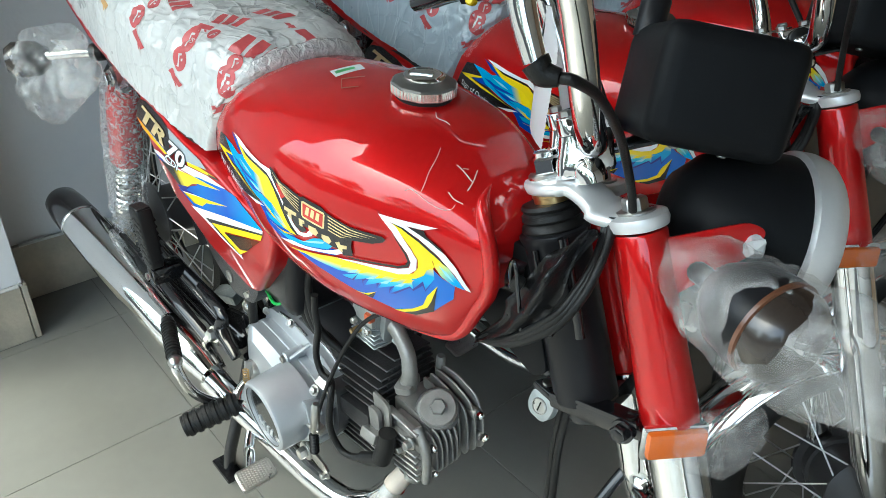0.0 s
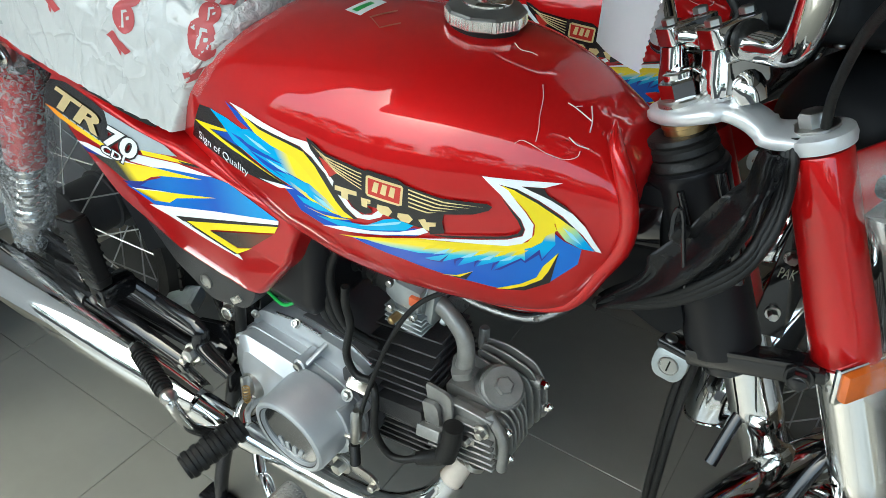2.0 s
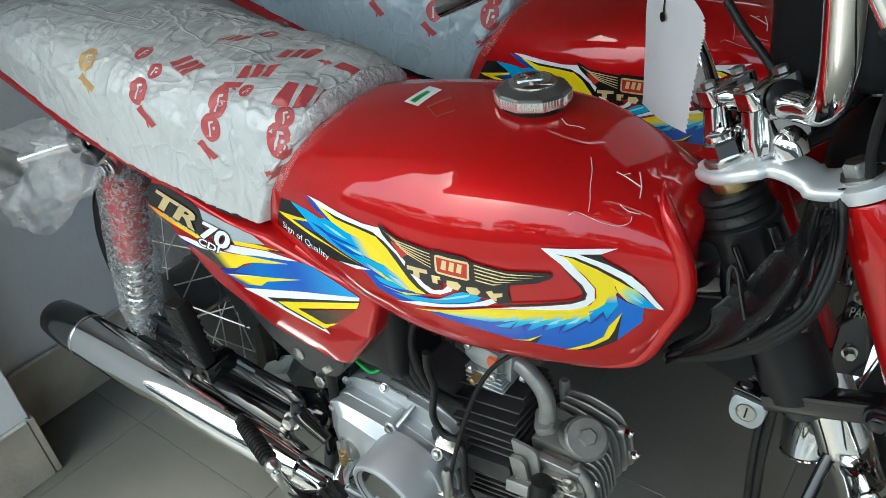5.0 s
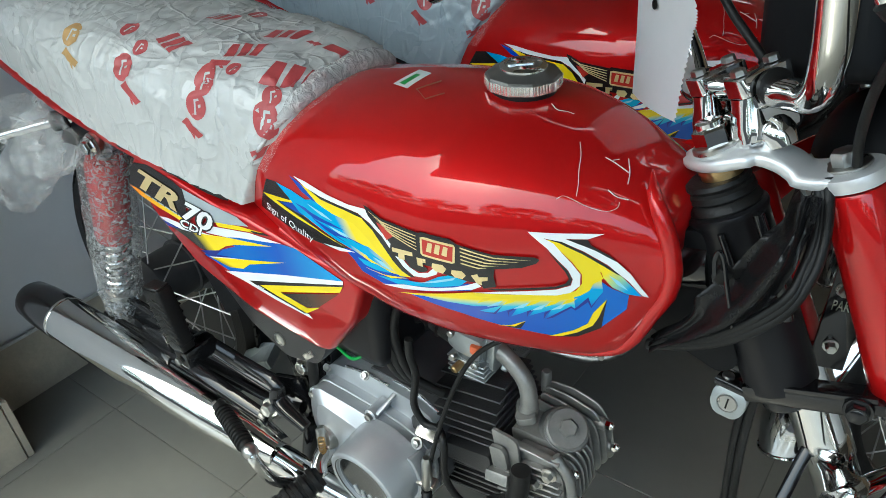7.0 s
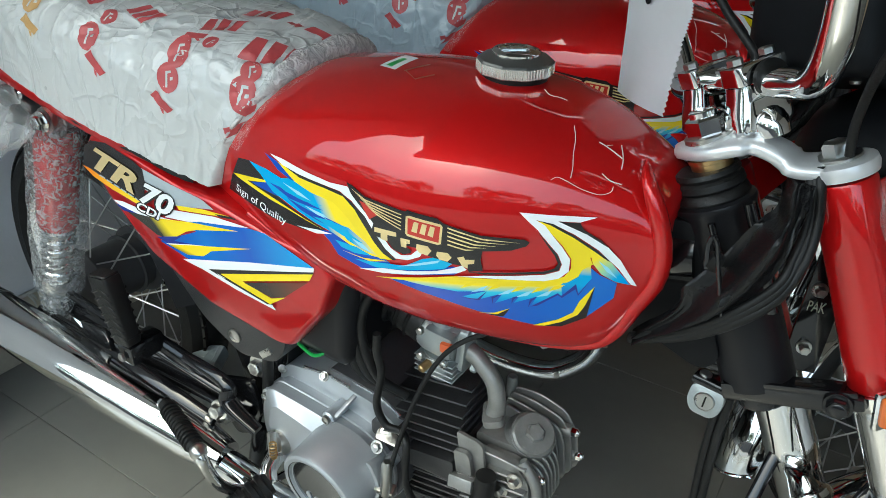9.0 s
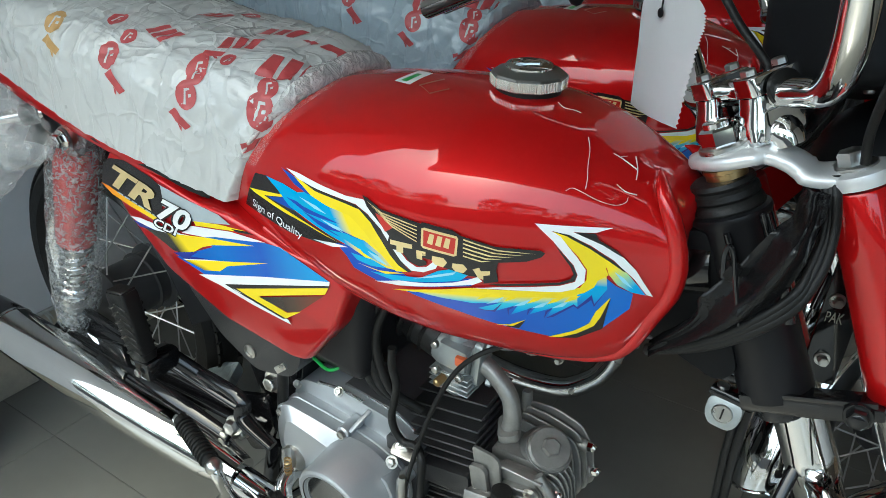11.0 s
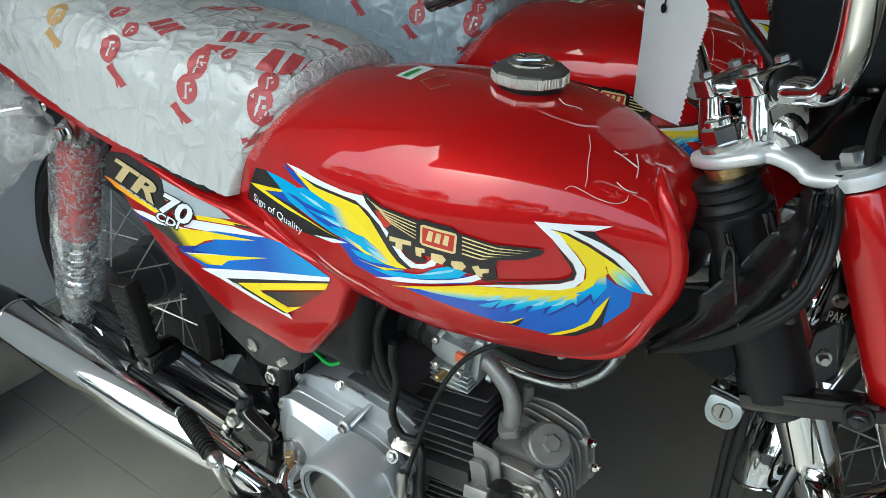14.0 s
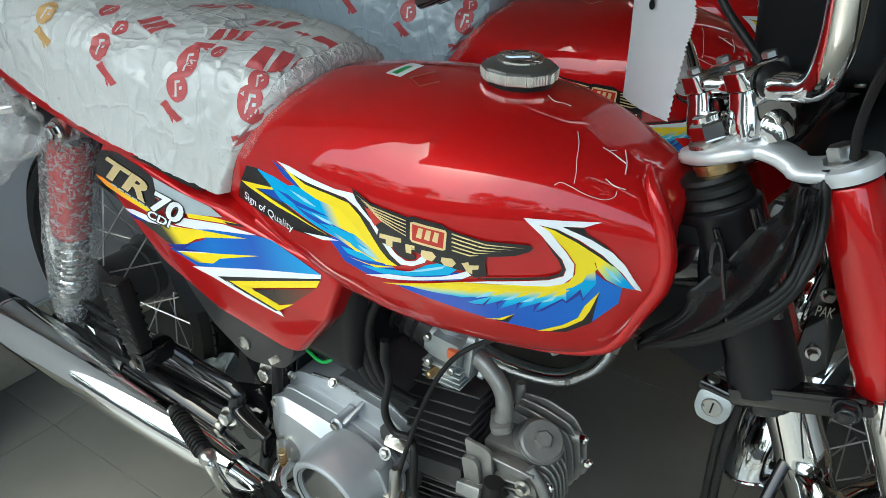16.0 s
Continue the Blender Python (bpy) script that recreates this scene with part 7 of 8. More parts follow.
decal("stripe", [(-0.074, 0.5773), (-0.0695, 0.5831), (-0.062, 0.5852), (-0.0665, 0.5808)], YELLOW, tank, 0.00314)
decal("stripe", [(-0.2209, 0.5579), (-0.1846, 0.5699), (-0.1428, 0.5817), (-0.0989, 0.5858), (-0.0746, 0.5883), (-0.0634, 0.5927), (-0.0593, 0.6002), (-0.0597, 0.6093), (-0.0668, 0.6204), (-0.0811, 0.6359), (-0.091, 0.6395), (-0.0756, 0.6377), (-0.0595, 0.6287), (-0.044, 0.6182), (-0.0469, 0.6115), (-0.0445, 0.6057), (-0.0514, 0.6001), (-0.0536, 0.5937), (-0.0602, 0.588), (-0.0672, 0.5853), (-0.0766, 0.5815), (-0.0913, 0.581), (-0.1062, 0.5788), (-0.1214, 0.5792), (-0.1429, 0.5784), (-0.1849, 0.5665)], YELLOW, tank, 0.00325)
decal("stripe", [(-0.0488, 0.6201), (-0.0415, 0.6161), (-0.0318, 0.6083), (-0.0223, 0.596), (-0.0176, 0.5889), (-0.0276, 0.5913), (-0.0376, 0.5973), (-0.0445, 0.6063)], TAIL_RUN, tank, 0.00336)
decal("stripe", [(-0.0407, 0.6091), (-0.0336, 0.6039), (-0.0268, 0.5948), (-0.0344, 0.6002)], PALE_CYAN, tank, 0.00347)
decal("stripe", [(-0.1, 0.6446), (-0.0888, 0.6405), (-0.0806, 0.6359), (-0.0672, 0.6195), (-0.0606, 0.6092), (-0.0606, 0.5979), (-0.0671, 0.5907), (-0.0769, 0.5874), (-0.0989, 0.5858), (-0.1215, 0.5842), (-0.1428, 0.5817), (-0.1215, 0.5865), (-0.099, 0.5896), (-0.0773, 0.5933), (-0.0671, 0.5979), (-0.0658, 0.6041), (-0.0693, 0.6128), (-0.0853, 0.6319)], WHITE, tank, 0.00336)
decal("stripe", [(-0.0851, 0.6308), (-0.0698, 0.6128), (-0.0662, 0.6041), (-0.0677, 0.5984), (-0.0774, 0.5942), (-0.0991, 0.5909), (-0.1215, 0.5878), (-0.1362, 0.5877), (-0.1215, 0.5894), (-0.0992, 0.5928), (-0.078, 0.5964), (-0.0706, 0.6), (-0.0686, 0.6045), (-0.0715, 0.6114)], BLACK_PRINT, tank, 0.00347)
decal("stripe", [(-0.0887, 0.6402), (-0.0757, 0.6382), (-0.0596, 0.6295), (-0.0441, 0.6194), (-0.0319, 0.6095), (-0.0343, 0.6098), (-0.0448, 0.6175), (-0.0598, 0.6276), (-0.0766, 0.6365)], BLACK_PRINT, tank, 0.00358)
decal("stripe", [(-0.1, 0.6446), (-0.0468, 0.6445), (-0.0576, 0.6402), (-0.0725, 0.6401), (-0.0519, 0.6316), (-0.0357, 0.6219), (-0.0262, 0.6113), (-0.0127, 0.5877), (-0.0172, 0.5893), (-0.0266, 0.6035), (-0.0422, 0.619), (-0.0597, 0.6304), (-0.0749, 0.6377), (-0.0887, 0.6402)], WHITE, tank, 0.00369)
decal("stripe", [(-0.072, 0.6399), (-0.0575, 0.6397), (-0.0545, 0.6351), (-0.041, 0.627), (-0.0318, 0.618), (-0.0272, 0.6124), (-0.0357, 0.6216), (-0.0519, 0.6313)], BLACK_PRINT, tank, 0.0038)
decal("stripe", [(-0.0797, 0.5397), (-0.0512, 0.5561), (-0.0411, 0.585), (-0.045, 0.5537), (-0.0632, 0.5417)], BLACK_PRINT, tank, 0.00347)
decal("stripe", [(-0.0849, 0.54), (-0.0658, 0.5493), (-0.0549, 0.5581), (-0.0507, 0.5707), (-0.0411, 0.5856), (-0.0468, 0.5658), (-0.0512, 0.5561), (-0.0632, 0.5467), (-0.0759, 0.5408)], YELLOW, tank, 0.00358)
decal("stripe", [(-0.1187, 0.5453), (-0.102, 0.5549), (-0.1074, 0.5451)], BLACK_PRINT, tank, 0.00259)
decal("stripe", [(-0.1268, 0.5462), (-0.1145, 0.5485), (-0.1017, 0.5557), (-0.112, 0.547)], YELLOW, tank, 0.0027)
decal("emblem_plate", [(-0.2488, 0.6409), (-0.2426, 0.6396), (-0.2286, 0.634), (-0.1882, 0.6313), (-0.1862, 0.6329), (-0.1607, 0.6311), (-0.1543, 0.6277), (-0.1254, 0.6228), (-0.0933, 0.6232), (-0.0898, 0.6212), (-0.0921, 0.6175), (-0.1027, 0.6126), (-0.1234, 0.6091), (-0.1244, 0.6016), (-0.1226, 0.5915), (-0.1332, 0.5883), (-0.136, 0.5933), (-0.1455, 0.5929), (-0.171, 0.597), (-0.1768, 0.6014), (-0.2022, 0.6013), (-0.222, 0.6015), (-0.2185, 0.6127), (-0.2261, 0.6198), (-0.243, 0.6326)], BLACK_PRINT, tank, 0.0038)
decal("stripe", [(-0.2336, 0.6293), (-0.2257, 0.6281), (-0.2193, 0.6258), (-0.215, 0.621), (-0.2226, 0.6153)], RED_PRINT, tank, 0.00391)
decal("emblem_badge", [(-0.187, 0.6276), (-0.184, 0.6288), (-0.157, 0.6266), (-0.1555, 0.6246), (-0.1563, 0.6095), (-0.1591, 0.6083), (-0.1852, 0.6106), (-0.1871, 0.6127)], GOLD, tank, 0.00391)
decal("emblem_badge", [(-0.1851, 0.6266), (-0.1574, 0.6245), (-0.1583, 0.6103), (-0.1849, 0.6126)], RED_PRINT, tank, 0.00402)
decal("emblem_bar", [(-0.1816, 0.6158), (-0.1795, 0.6246), (-0.1754, 0.6243), (-0.1768, 0.6151)], GOLD, tank, 0.00413)
decal("emblem_bar", [(-0.1745, 0.6156), (-0.1725, 0.6242), (-0.1685, 0.6238), (-0.1699, 0.6147)], GOLD, tank, 0.00413)
decal("emblem_bar", [(-0.1676, 0.6152), (-0.1657, 0.6236), (-0.1618, 0.6231), (-0.1631, 0.6142)], GOLD, tank, 0.00413)
decal("emblem_bar", [(-0.2175, 0.6098), (-0.1954, 0.6111), (-0.1954, 0.6071), (-0.2041, 0.6061), (-0.2043, 0.6003), (-0.2113, 0.6002), (-0.211, 0.6057), (-0.2177, 0.6054)], GOLD, tank, 0.00391)
decal("emblem_bar", [(-0.1915, 0.6072), (-0.1828, 0.6075), (-0.1828, 0.6038), (-0.1859, 0.6033), (-0.186, 0.5991), (-0.1911, 0.5994)], GOLD, tank, 0.00391)
decal("emblem_bar", [(-0.1768, 0.6052), (-0.1675, 0.6053), (-0.1641, 0.6017), (-0.1676, 0.5965), (-0.1745, 0.5975), (-0.1774, 0.6006)], GOLD, tank, 0.00391)
decal("emblem_bar", [(-0.1596, 0.602), (-0.1506, 0.6026), (-0.1472, 0.5989), (-0.1506, 0.5944), (-0.1573, 0.5948), (-0.1602, 0.5981)], GOLD, tank, 0.00391)
decal("emblem_bar", [(-0.1428, 0.5999), (-0.1375, 0.6021), (-0.1364, 0.5992), (-0.129, 0.6005), (-0.1294, 0.5967), (-0.1342, 0.5952), (-0.1341, 0.5914), (-0.1384, 0.5925)], GOLD, tank, 0.00391)
decal("emblem_line", [(-0.2434, 0.6371), (-0.2266, 0.6316), (-0.1911, 0.6284), (-0.191, 0.6275), (-0.2269, 0.6304)], GOLD, tank, 0.00402)
decal("emblem_line", [(-0.1514, 0.6253), (-0.124, 0.6203), (-0.0959, 0.6199), (-0.1242, 0.6191), (-0.1516, 0.6241)], GOLD, tank, 0.00391)
decal("emblem_line", [(-0.2387, 0.6346), (-0.2236, 0.6295), (-0.1909, 0.6252), (-0.1908, 0.6243), (-0.2239, 0.6282)], GOLD, tank, 0.00413)
decal("emblem_line", [(-0.1512, 0.6219), (-0.1269, 0.6176), (-0.104, 0.6175), (-0.127, 0.6164), (-0.1514, 0.6207)], GOLD, tank, 0.00402)
decal("emblem_line", [(-0.2341, 0.632), (-0.2208, 0.6272), (-0.1907, 0.622), (-0.1907, 0.6211), (-0.2211, 0.626)], GOLD, tank, 0.00424)
decal("emblem_line", [(-0.1511, 0.6184), (-0.1298, 0.6148), (-0.112, 0.6151), (-0.13, 0.6135), (-0.1513, 0.6171)], GOLD, tank, 0.00413)
decal("emblem_line", [(-0.2296, 0.6294), (-0.2179, 0.625), (-0.1906, 0.6187), (-0.1906, 0.6178), (-0.2182, 0.6238)], GOLD, tank, 0.00435)
decal("emblem_line", [(-0.1509, 0.6148), (-0.1328, 0.6119), (-0.1203, 0.6126), (-0.133, 0.6106), (-0.1511, 0.6136)], GOLD, tank, 0.00424)
decal("emblem_line", [(-0.2253, 0.6267), (-0.2151, 0.6228), (-0.1906, 0.6155), (-0.1905, 0.6145), (-0.2154, 0.6215)], GOLD, tank, 0.00446)
decal("emblem_line", [(-0.1508, 0.6112), (-0.1358, 0.6089), (-0.1288, 0.6098), (-0.1361, 0.6076), (-0.1511, 0.6099)], GOLD, tank, 0.00435)
decal("stripe", [(-0.5773, 0.5749), (-0.5102, 0.5645), (-0.4626, 0.56), (-0.4451, 0.5526), (-0.5069, 0.5396), (-0.5309, 0.5415), (-0.5651, 0.5467)], GREY_PRINT, cover_r, 0.00061, place=on_cover)
decal("stripe", [(-0.6606, 0.5731), (-0.6451, 0.5839), (-0.6159, 0.5876), (-0.5712, 0.5777), (-0.5549, 0.5705), (-0.555, 0.5529), (-0.5647, 0.5304), (-0.574, 0.5237), (-0.5972, 0.5289), (-0.6277, 0.5376), (-0.6735, 0.5455)], BLACK_PRINT, cover_r, 0.00072, place=on_cover)
decal("stripe", [(-0.6749, 0.5467), (-0.6595, 0.5453), (-0.6226, 0.5359), (-0.5671, 0.5257), (-0.5739, 0.5208), (-0.6252, 0.5285), (-0.656, 0.5355)], ORANGE_EDGE, cover_r, 0.00083, place=on_cover)
decal("stripe", [(-0.5057, 0.5406), (-0.463, 0.548), (-0.422, 0.5514), (-0.4411, 0.5463), (-0.5031, 0.5357)], YELLOW, cover_r, 0.00072, place=on_cover)
decal("stripe", [(-0.4452, 0.5479), (-0.4207, 0.5514), (-0.4104, 0.5503), (-0.4368, 0.5462)], BLACK_PRINT, cover_r, 0.00083, place=on_cover)
decal("stripe", [(-0.5135, 0.5327), (-0.4459, 0.5442), (-0.3945, 0.5462), (-0.4296, 0.538), (-0.472, 0.5276), (-0.5309, 0.519)], WHITE, cover_r, 0.00083, place=on_cover)
decal("stripe", [(-0.6229, 0.51), (-0.5759, 0.5105), (-0.5241, 0.5108), (-0.5609, 0.5073), (-0.6107, 0.5042)], NAVY, cover_r, 0.00061, place=on_cover)
decal("stripe", [(-0.6273, 0.5138), (-0.6066, 0.5169), (-0.5688, 0.5163), (-0.5324, 0.5171), (-0.4773, 0.5246), (-0.5232, 0.5139), (-0.5715, 0.5072), (-0.6144, 0.5101)], WHITE, cover_r, 0.00094, place=on_cover)
decal("stripe", [(-0.5228, 0.5155), (-0.4713, 0.5306), (-0.3946, 0.5455), (-0.3734, 0.5465), (-0.3105, 0.5265), (-0.4015, 0.5028), (-0.5023, 0.474), (-0.5271, 0.4789), (-0.5488, 0.4828), (-0.4792, 0.5162)], COVER_BLUE, cover_r, 0.00105, place=on_cover)
decal("stripe", [(-0.602, 0.5052), (-0.5545, 0.5114), (-0.4865, 0.5255), (-0.4118, 0.5371), (-0.4787, 0.5185), (-0.4971, 0.5108), (-0.5295, 0.4896), (-0.5526, 0.49), (-0.5743, 0.4976)], UPPER_YELLOW, cover_r, 0.00116, place=on_cover)
decal("stripe", [(-0.5535, 0.4867), (-0.5064, 0.502), (-0.5215, 0.4914), (-0.4921, 0.4969), (-0.531, 0.4838)], NAVY, cover_r, 0.00127, place=on_cover)
decal("stripe", [(-0.5384, 0.483), (-0.4933, 0.4957), (-0.4538, 0.5053), (-0.4164, 0.5156), (-0.4939, 0.4933), (-0.5233, 0.4839)], WHITE, cover_r, 0.00138, place=on_cover)
decal("stripe", [(-0.5338, 0.4829), (-0.4884, 0.4962), (-0.3951, 0.5216), (-0.4598, 0.4979), (-0.4738, 0.4871), (-0.5009, 0.4798)], LOWER_YELLOW, cover_r, 0.00149, place=on_cover)
decal("stripe", [(-0.513, 0.4708), (-0.4014, 0.5035), (-0.3104, 0.5268), (-0.3117, 0.5215), (-0.4674, 0.4727), (-0.4427, 0.4691), (-0.3759, 0.4579), (-0.3723, 0.4521), (-0.4279, 0.4585), (-0.4805, 0.4682)], WHITE, cover_r, 0.0016, place=on_cover)
decal("stripe", [(-0.4689, 0.4722), (-0.3117, 0.5218), (-0.312, 0.5187), (-0.4488, 0.4727), (-0.3747, 0.4592), (-0.3839, 0.4563), (-0.4433, 0.4672)], BLACK_PRINT, cover_r, 0.00171, place=on_cover)
decal("stripe", [(-0.4502, 0.4726), (-0.3127, 0.5191), (-0.3181, 0.5095), (-0.4155, 0.4752), (-0.375, 0.4678), (-0.3538, 0.4767), (-0.3792, 0.4582)], YELLOW, cover_r, 0.00182, place=on_cover)
decal("stripe", [(-0.414, 0.4739), (-0.3199, 0.5072), (-0.3555, 0.4764), (-0.3742, 0.4693)], BLACK_RUN, cover_r, 0.00193, place=on_cover)
decal("small_print", [(-0.6421, 0.5421), (-0.6319, 0.5403), (-0.6331, 0.5385), (-0.6433, 0.5403)], GREY_PRINT, cover_r, 0.00094, place=on_cover)
decal("small_print", [(-0.6293, 0.5396), (-0.6192, 0.5378), (-0.6204, 0.536), (-0.6304, 0.5378)], GREY_PRINT, cover_r, 0.00094, place=on_cover)
decal("small_print", [(-0.6166, 0.5371), (-0.6067, 0.5353), (-0.6078, 0.5335), (-0.6178, 0.5353)], GREY_PRINT, cover_r, 0.00094, place=on_cover)
decal("small_print", [(-0.6041, 0.5347), (-0.5943, 0.5328), (-0.5955, 0.531), (-0.6053, 0.5329)], GREY_PRINT, cover_r, 0.00127, place=on_cover)
decal("small_print", [(-0.5918, 0.5322), (-0.5822, 0.5304), (-0.5832, 0.5286), (-0.5929, 0.5304)], GREY_PRINT, cover_r, 0.00127, place=on_cover)
decal("small_print", [(-0.5797, 0.5298), (-0.5701, 0.528), (-0.5712, 0.5262), (-0.5807, 0.528)], GREY_PRINT, cover_r, 0.00127, place=on_cover)
decal("sticker", [(-0.2905, -0.0255), (-0.2907, 0.0154), (-0.2686, 0.0066), (-0.2678, -0.0326)], WHITE, tank, 0.0006, place=on_top)
decal("sticker_bar", [(-0.2852, -0.0229), (-0.2843, 0.0027), (-0.2767, -0.0005), (-0.2761, -0.0264)], GREEN_WIRE, tank, 0.0008, place=on_top)
decal("sticker_square", [(-0.2578, -0.0324), (-0.2443, -0.0104), (-0.2422, -0.0137), (-0.2554, -0.0348)], FAINT, tank, 0.001, place=on_top)
decal("sticker_square", [(-0.2578, -0.0324), (-0.2567, -0.0322), (-0.2348, -0.0476), (-0.2359, -0.0478)], FAINT, tank, 0.0012, place=on_top)
decal("sticker_square", [(-0.2365, -0.0469), (-0.2241, -0.0336), (-0.2226, -0.0357), (-0.2347, -0.0486)], FAINT, tank, 0.0014, place=on_top)
lettering("slogan", "Sign of Quality", 0.0135, side_frame(-0.4165, 0.5795, turn=-6.5), WHITE, tank, place=on_tank, lift=0.0016, shear=0.25, width=1.02)
lettering("model_letters", "TR", 0.042, side_frame(-0.662, 0.5530, turn=-12.5), GOLD, cover_r, place=on_cover, lift=0.0036, shear=0.45, span=0.092, bold=0.0016)
lettering("model_outline", "70", 0.040, side_frame(-0.5745, 0.5290, turn=-7), BLACK_PRINT, cover_r, place=on_cover, lift=0.0034, shear=0.45, span=0.066, bold=0.0030)
lettering("model_letters", "70", 0.040, side_frame(-0.574, 0.5295, turn=-7), WHITE, cover_r, place=on_cover, lift=0.0037, shear=0.45, span=0.064, bold=0.0012)
lettering("model_outline", "CDI", 0.0165, side_frame(-0.5825, 0.5150, turn=-4), BLACK_PRINT, cover_r, place=on_cover, lift=0.0034, shear=0.4, span=0.0485, bold=0.0017)
lettering("model_letters", "CDI", 0.0165, side_frame(-0.582, 0.5154, turn=-4), WHITE, cover_r, place=on_cover, lift=0.0037, shear=0.4, span=0.0470, bold=0.0004)
SEAT_MARKS = [
    ("badge", (-0.704, -0.105, 0.731), 0, 1, GOLD_INK),
    ("bow", (-0.697, -0.118, 0.711), -10, 1, GOLD_INK),
    ("badge", (-0.605, -0.110, 0.707), 20, 1, RED_INK),
    ("bow", (-0.589, -0.119, 0.686), -25, 1, RED_INK),
    ("badge", (-0.482, -0.097, 0.707), 10, 1, RED_INK),
    ("bow", (-0.479, -0.077, 0.722), 40, 0.8, RED_INK),
    ("badge", (-0.487, -0.111, 0.684), 15, 1, RED_INK),
    ("bow", (-0.496, -0.115, 0.661), -20, 0.9, RED_INK),
    ("zig", (-0.395, -0.052, 0.709), 25, 1.4, RED_INK),
    ("badge", (-0.401, -0.081, 0.697), 30, 0.8, RED_INK),
    ("badge", (-0.401, -0.095, 0.678), 10, 1.1, RED_INK),
    ("bow", (-0.413, -0.100, 0.648), 30, 0.9, RED_INK),
    ("zig", (-0.556, -0.071, 0.728), -15, 1.1, RED_INK),
    ("badge", (-0.594, -0.090, 0.724), 0, 0.7, RED_INK),
    ("zig", (-0.468, -0.047, 0.725), 35, 1, RED_INK),
    ("badge", (-0.457, -0.077, 0.716), 0, 0.6, RED_INK),
    ("zig", (-0.461, 0.007, 0.728), 30, 1.1, RED_INK),
    ("bow", (-0.395, 0.016, 0.714), 30, 1.2, RED_INK),
    ("badge", (-0.544, 0.037, 0.733), 0, 0.8, RED_INK),
    ("zig", (-0.568, 0.008, 0.736), 10, 0.9, RED_INK),
    ("bow", (-0.424, 0.009, 0.720), 20, 0.6, RED_INK),
    ("badge", (-0.632, -0.074, 0.736), 0, 0.8, RED_INK),
]

# ---- printed marks on the seat's plastic ----
MARK_SHAPES = {
    "bow": [[(-0.0165, -0.0030), (0.0105, -0.0115), (0.0165, -0.0035), (-0.0100, 0.0065)], [(0.000, -0.0085), (0.005, -0.0100), (0.0065, -0.0150), (0.003, -0.0140)]],
    "zig": [[(-0.024, -0.010), (-0.012, -0.012), (-0.008, 0.010), (-0.016, 0.011)], [(-0.009, -0.012), (0.000, -0.012), (0.006, 0.009), (-0.003, 0.011)], [(0.003, -0.012), (0.011, -0.012), (0.022, 0.010), (0.010, 0.010)]],
    "badge": [[(0.0130 * math.cos(k * 0.314), 0.0150 * math.sin(k * 0.314)) for k in range(20)]],
    "glyph": [[(-0.0040, -0.0090), (-0.0016, -0.0092), (0.0006, 0.0040), (0.0054, 0.0044), (0.0050, 0.0066), (-0.0012, 0.0066)], [(0.0026, -0.0030), (0.0060, -0.0026), (0.0066, 0.0004), (0.0030, 0.0002)]],
}


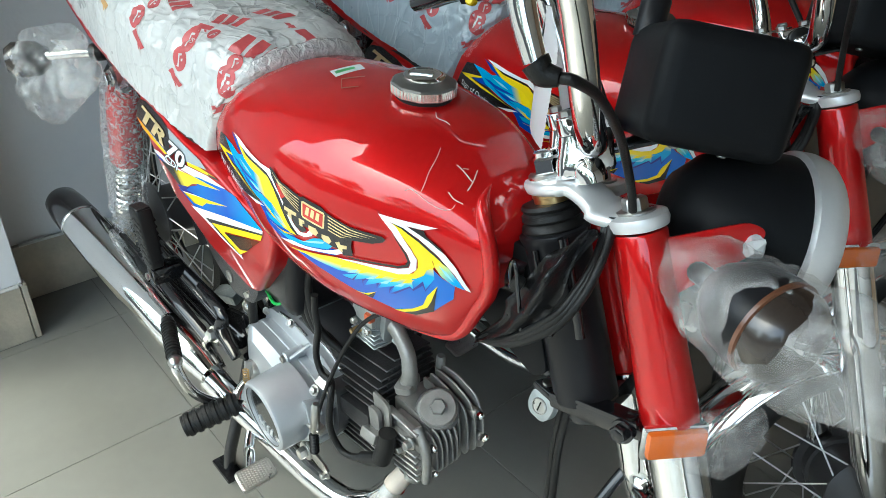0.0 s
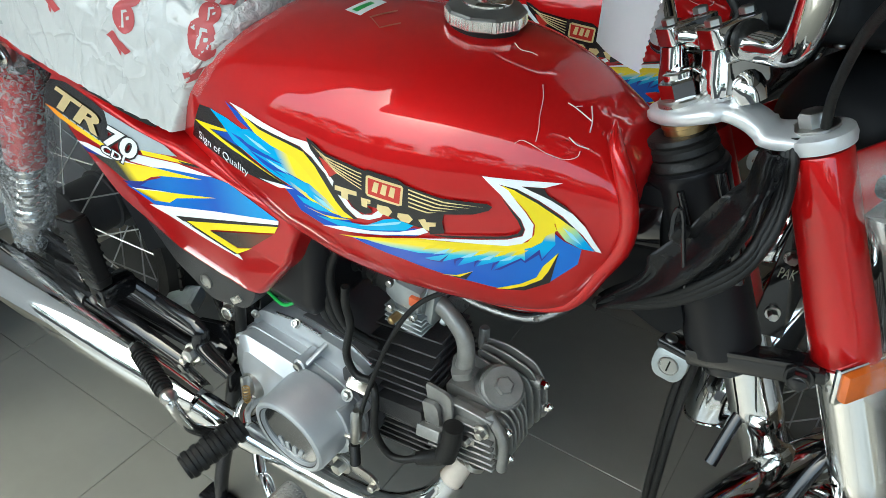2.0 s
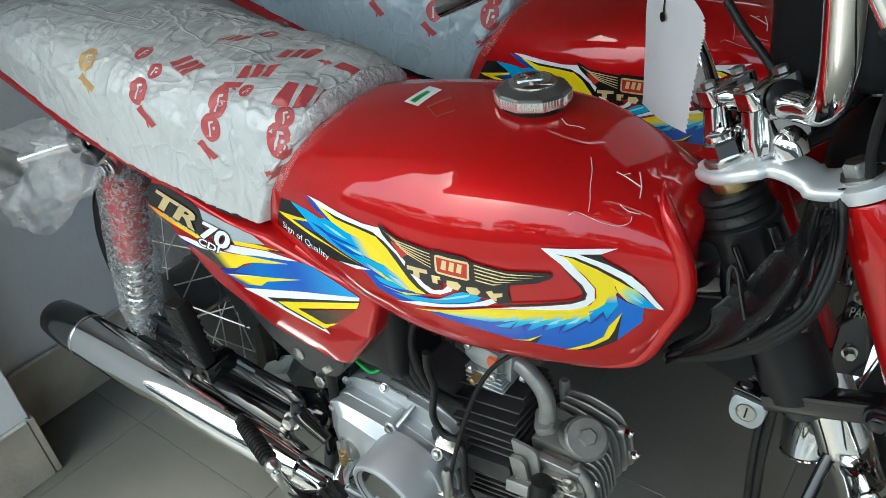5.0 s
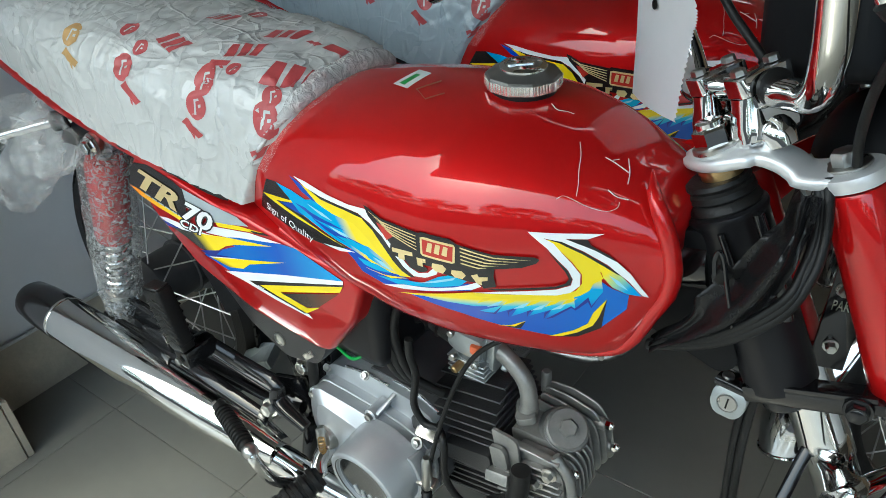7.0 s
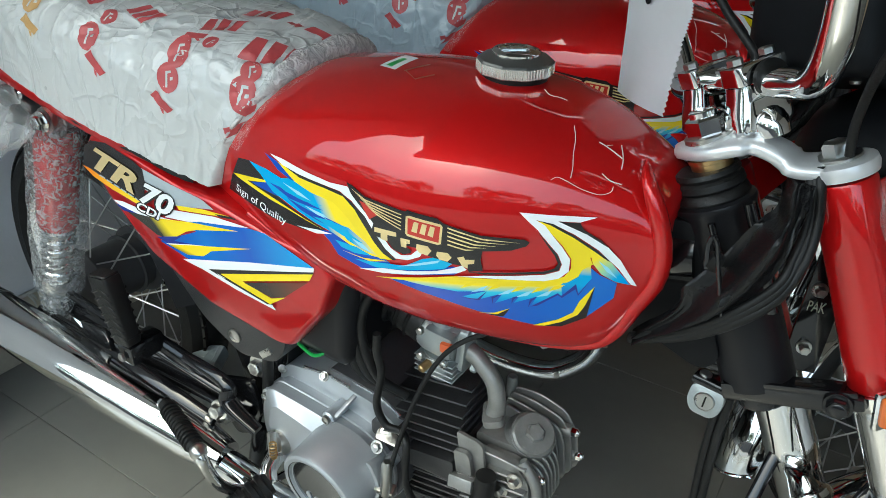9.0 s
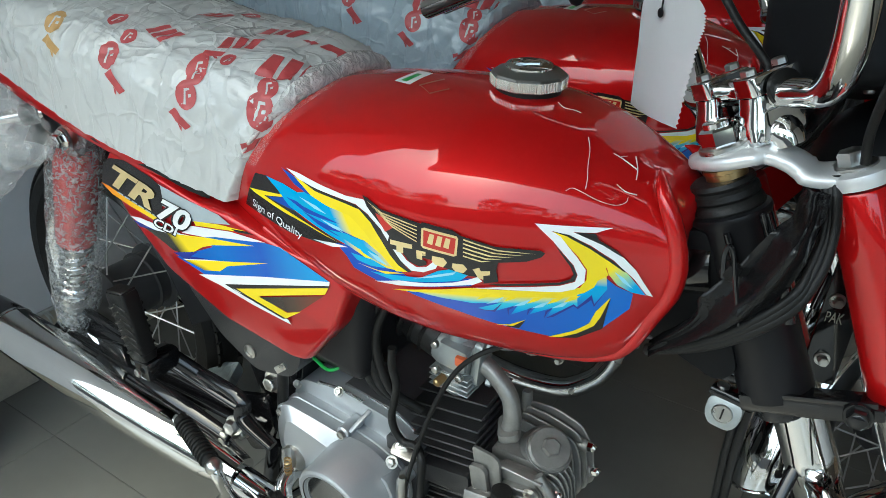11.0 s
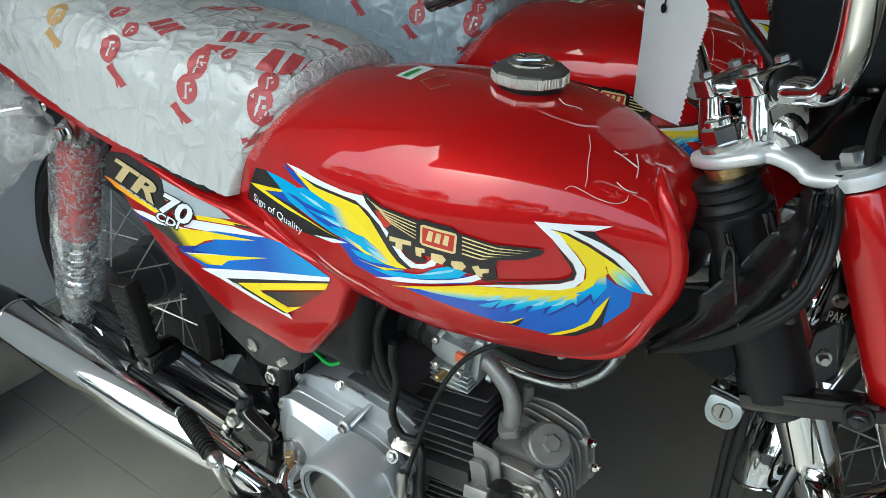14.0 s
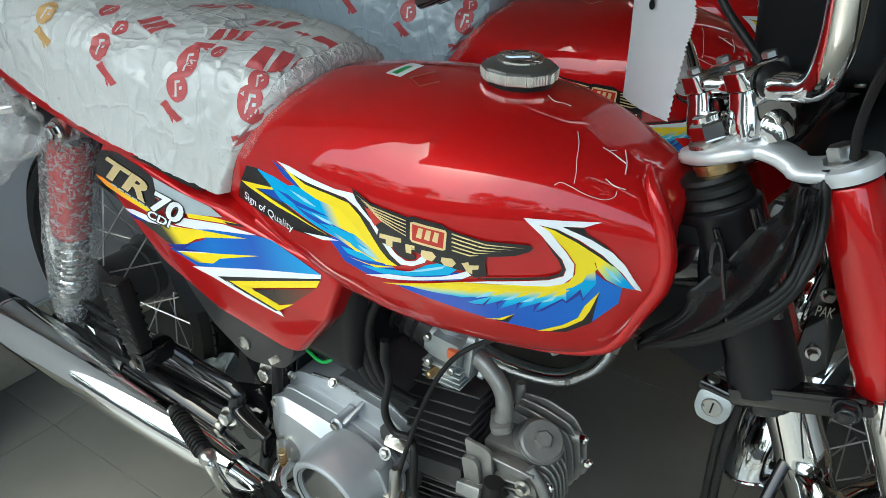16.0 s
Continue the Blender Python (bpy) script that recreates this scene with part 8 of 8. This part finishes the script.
def seat_mark(kind, at, turn, size, ink, lift=0.0005):
    """A mark printed on the cover round the place at, following its folds."""
    q, nrm, _, _ = seat_tree.find_nearest(Vector(at))
    nrm = nrm if nrm.dot(q - Vector((q.x, 0, 0.6))) > 0 else -nrm
    u = Vector((1, 0, 0))
    u = (u - nrm * u.dot(nrm)).normalized()
    v = nrm.cross(u)
    b = bmesh.new()
    c, s = math.cos(radians(turn)), math.sin(radians(turn))
    for outline in MARK_SHAPES[kind]:
        b.faces.new([b.verts.new((size * (x * c - y * s), size * (x * s + y * c), 0)) for x, y in outline])
    b.normal_update()
    bmesh.ops.triangulate(b, faces=b.faces, ngon_method="EAR_CLIP")
    for axis in (0, 1):
        for k in range(-12, 13):
            co, no = [0, 0, 0], [0, 0, 0]
            co[axis], no[axis] = k * 0.0025, 1
            bmesh.ops.bisect_plane(b, geom=b.verts[:] + b.edges[:] + b.faces[:], plane_co=co, plane_no=no)
    for p in b.verts:
        w = q + u * p.co.x + v * p.co.y
        h, hn, _, _ = seat_tree.ray_cast(w + nrm * 0.05, -nrm)
        if h is None:
            h, hn, _, _ = seat_tree.find_nearest(w)
        hn = hn if hn.dot(nrm) > 0 else -hn
        p.co = h + hn * lift
    return part("printed_mark", b, ink, seat)


for kind, at, turn, size, ink in SEAT_MARKS:
    seat_mark(kind, at, turn, size, ink)
    if kind == "badge":
        seat_mark("glyph", at, turn, size, WHITE_BAG, 0.0009)
# loose threads of torn wrapping that cling to the front of the tank
THREAD_RUNS = [[(-0.0881, 0.6976), (-0.0818, 0.692), (-0.0773, 0.684), (-0.0738, 0.677), (-0.0722, 0.6702)], [(-0.0847, 0.6686), (-0.0809, 0.6706), (-0.0732, 0.668), (-0.0624, 0.6632), (-0.0503, 0.6599), (-0.0437, 0.6614), (-0.0433, 0.6648)], [(-0.0663, 0.6887), (-0.0591, 0.6854), (-0.0467, 0.679)], [(-0.0607, 0.6865), (-0.0575, 0.686)], [(-0.0526, 0.6848), (-0.0463, 0.679), (-0.0435, 0.674)], [(-0.0538, 0.6726), (-0.0466, 0.6682), (-0.0386, 0.6657)], [(-0.1295, 0.7119), (-0.1213, 0.7101), (-0.1138, 0.7085), (-0.1079, 0.707)]]
for run in THREAD_RUNS:
    part("thread", tube([on_tank(x, z, 0.0006) for x, z in run], 0.0005 if len(run) == 3 else 0.0003, 6, 5, wobble=0.6), THREAD, tank)

# ---- the same model parked beside it ----
second = copy_thing(bike, Matrix.Translation((-0.030, 0.430, 0.0)))
third = copy_thing(bike, Matrix.Translation((-0.055, 0.87, 0.0)))
# bluish shade on the rear bikes' white covers is put into their material
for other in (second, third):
    other["label"] = "new red 70cc motorcycle, its white seat cover tinted for shade"
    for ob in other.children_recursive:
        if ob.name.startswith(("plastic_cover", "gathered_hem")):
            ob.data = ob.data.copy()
            ob.data.materials[0] = SHADED_BAG
            ob["label"] = "wrinkled white plastic cover tinted blue-grey for shade"
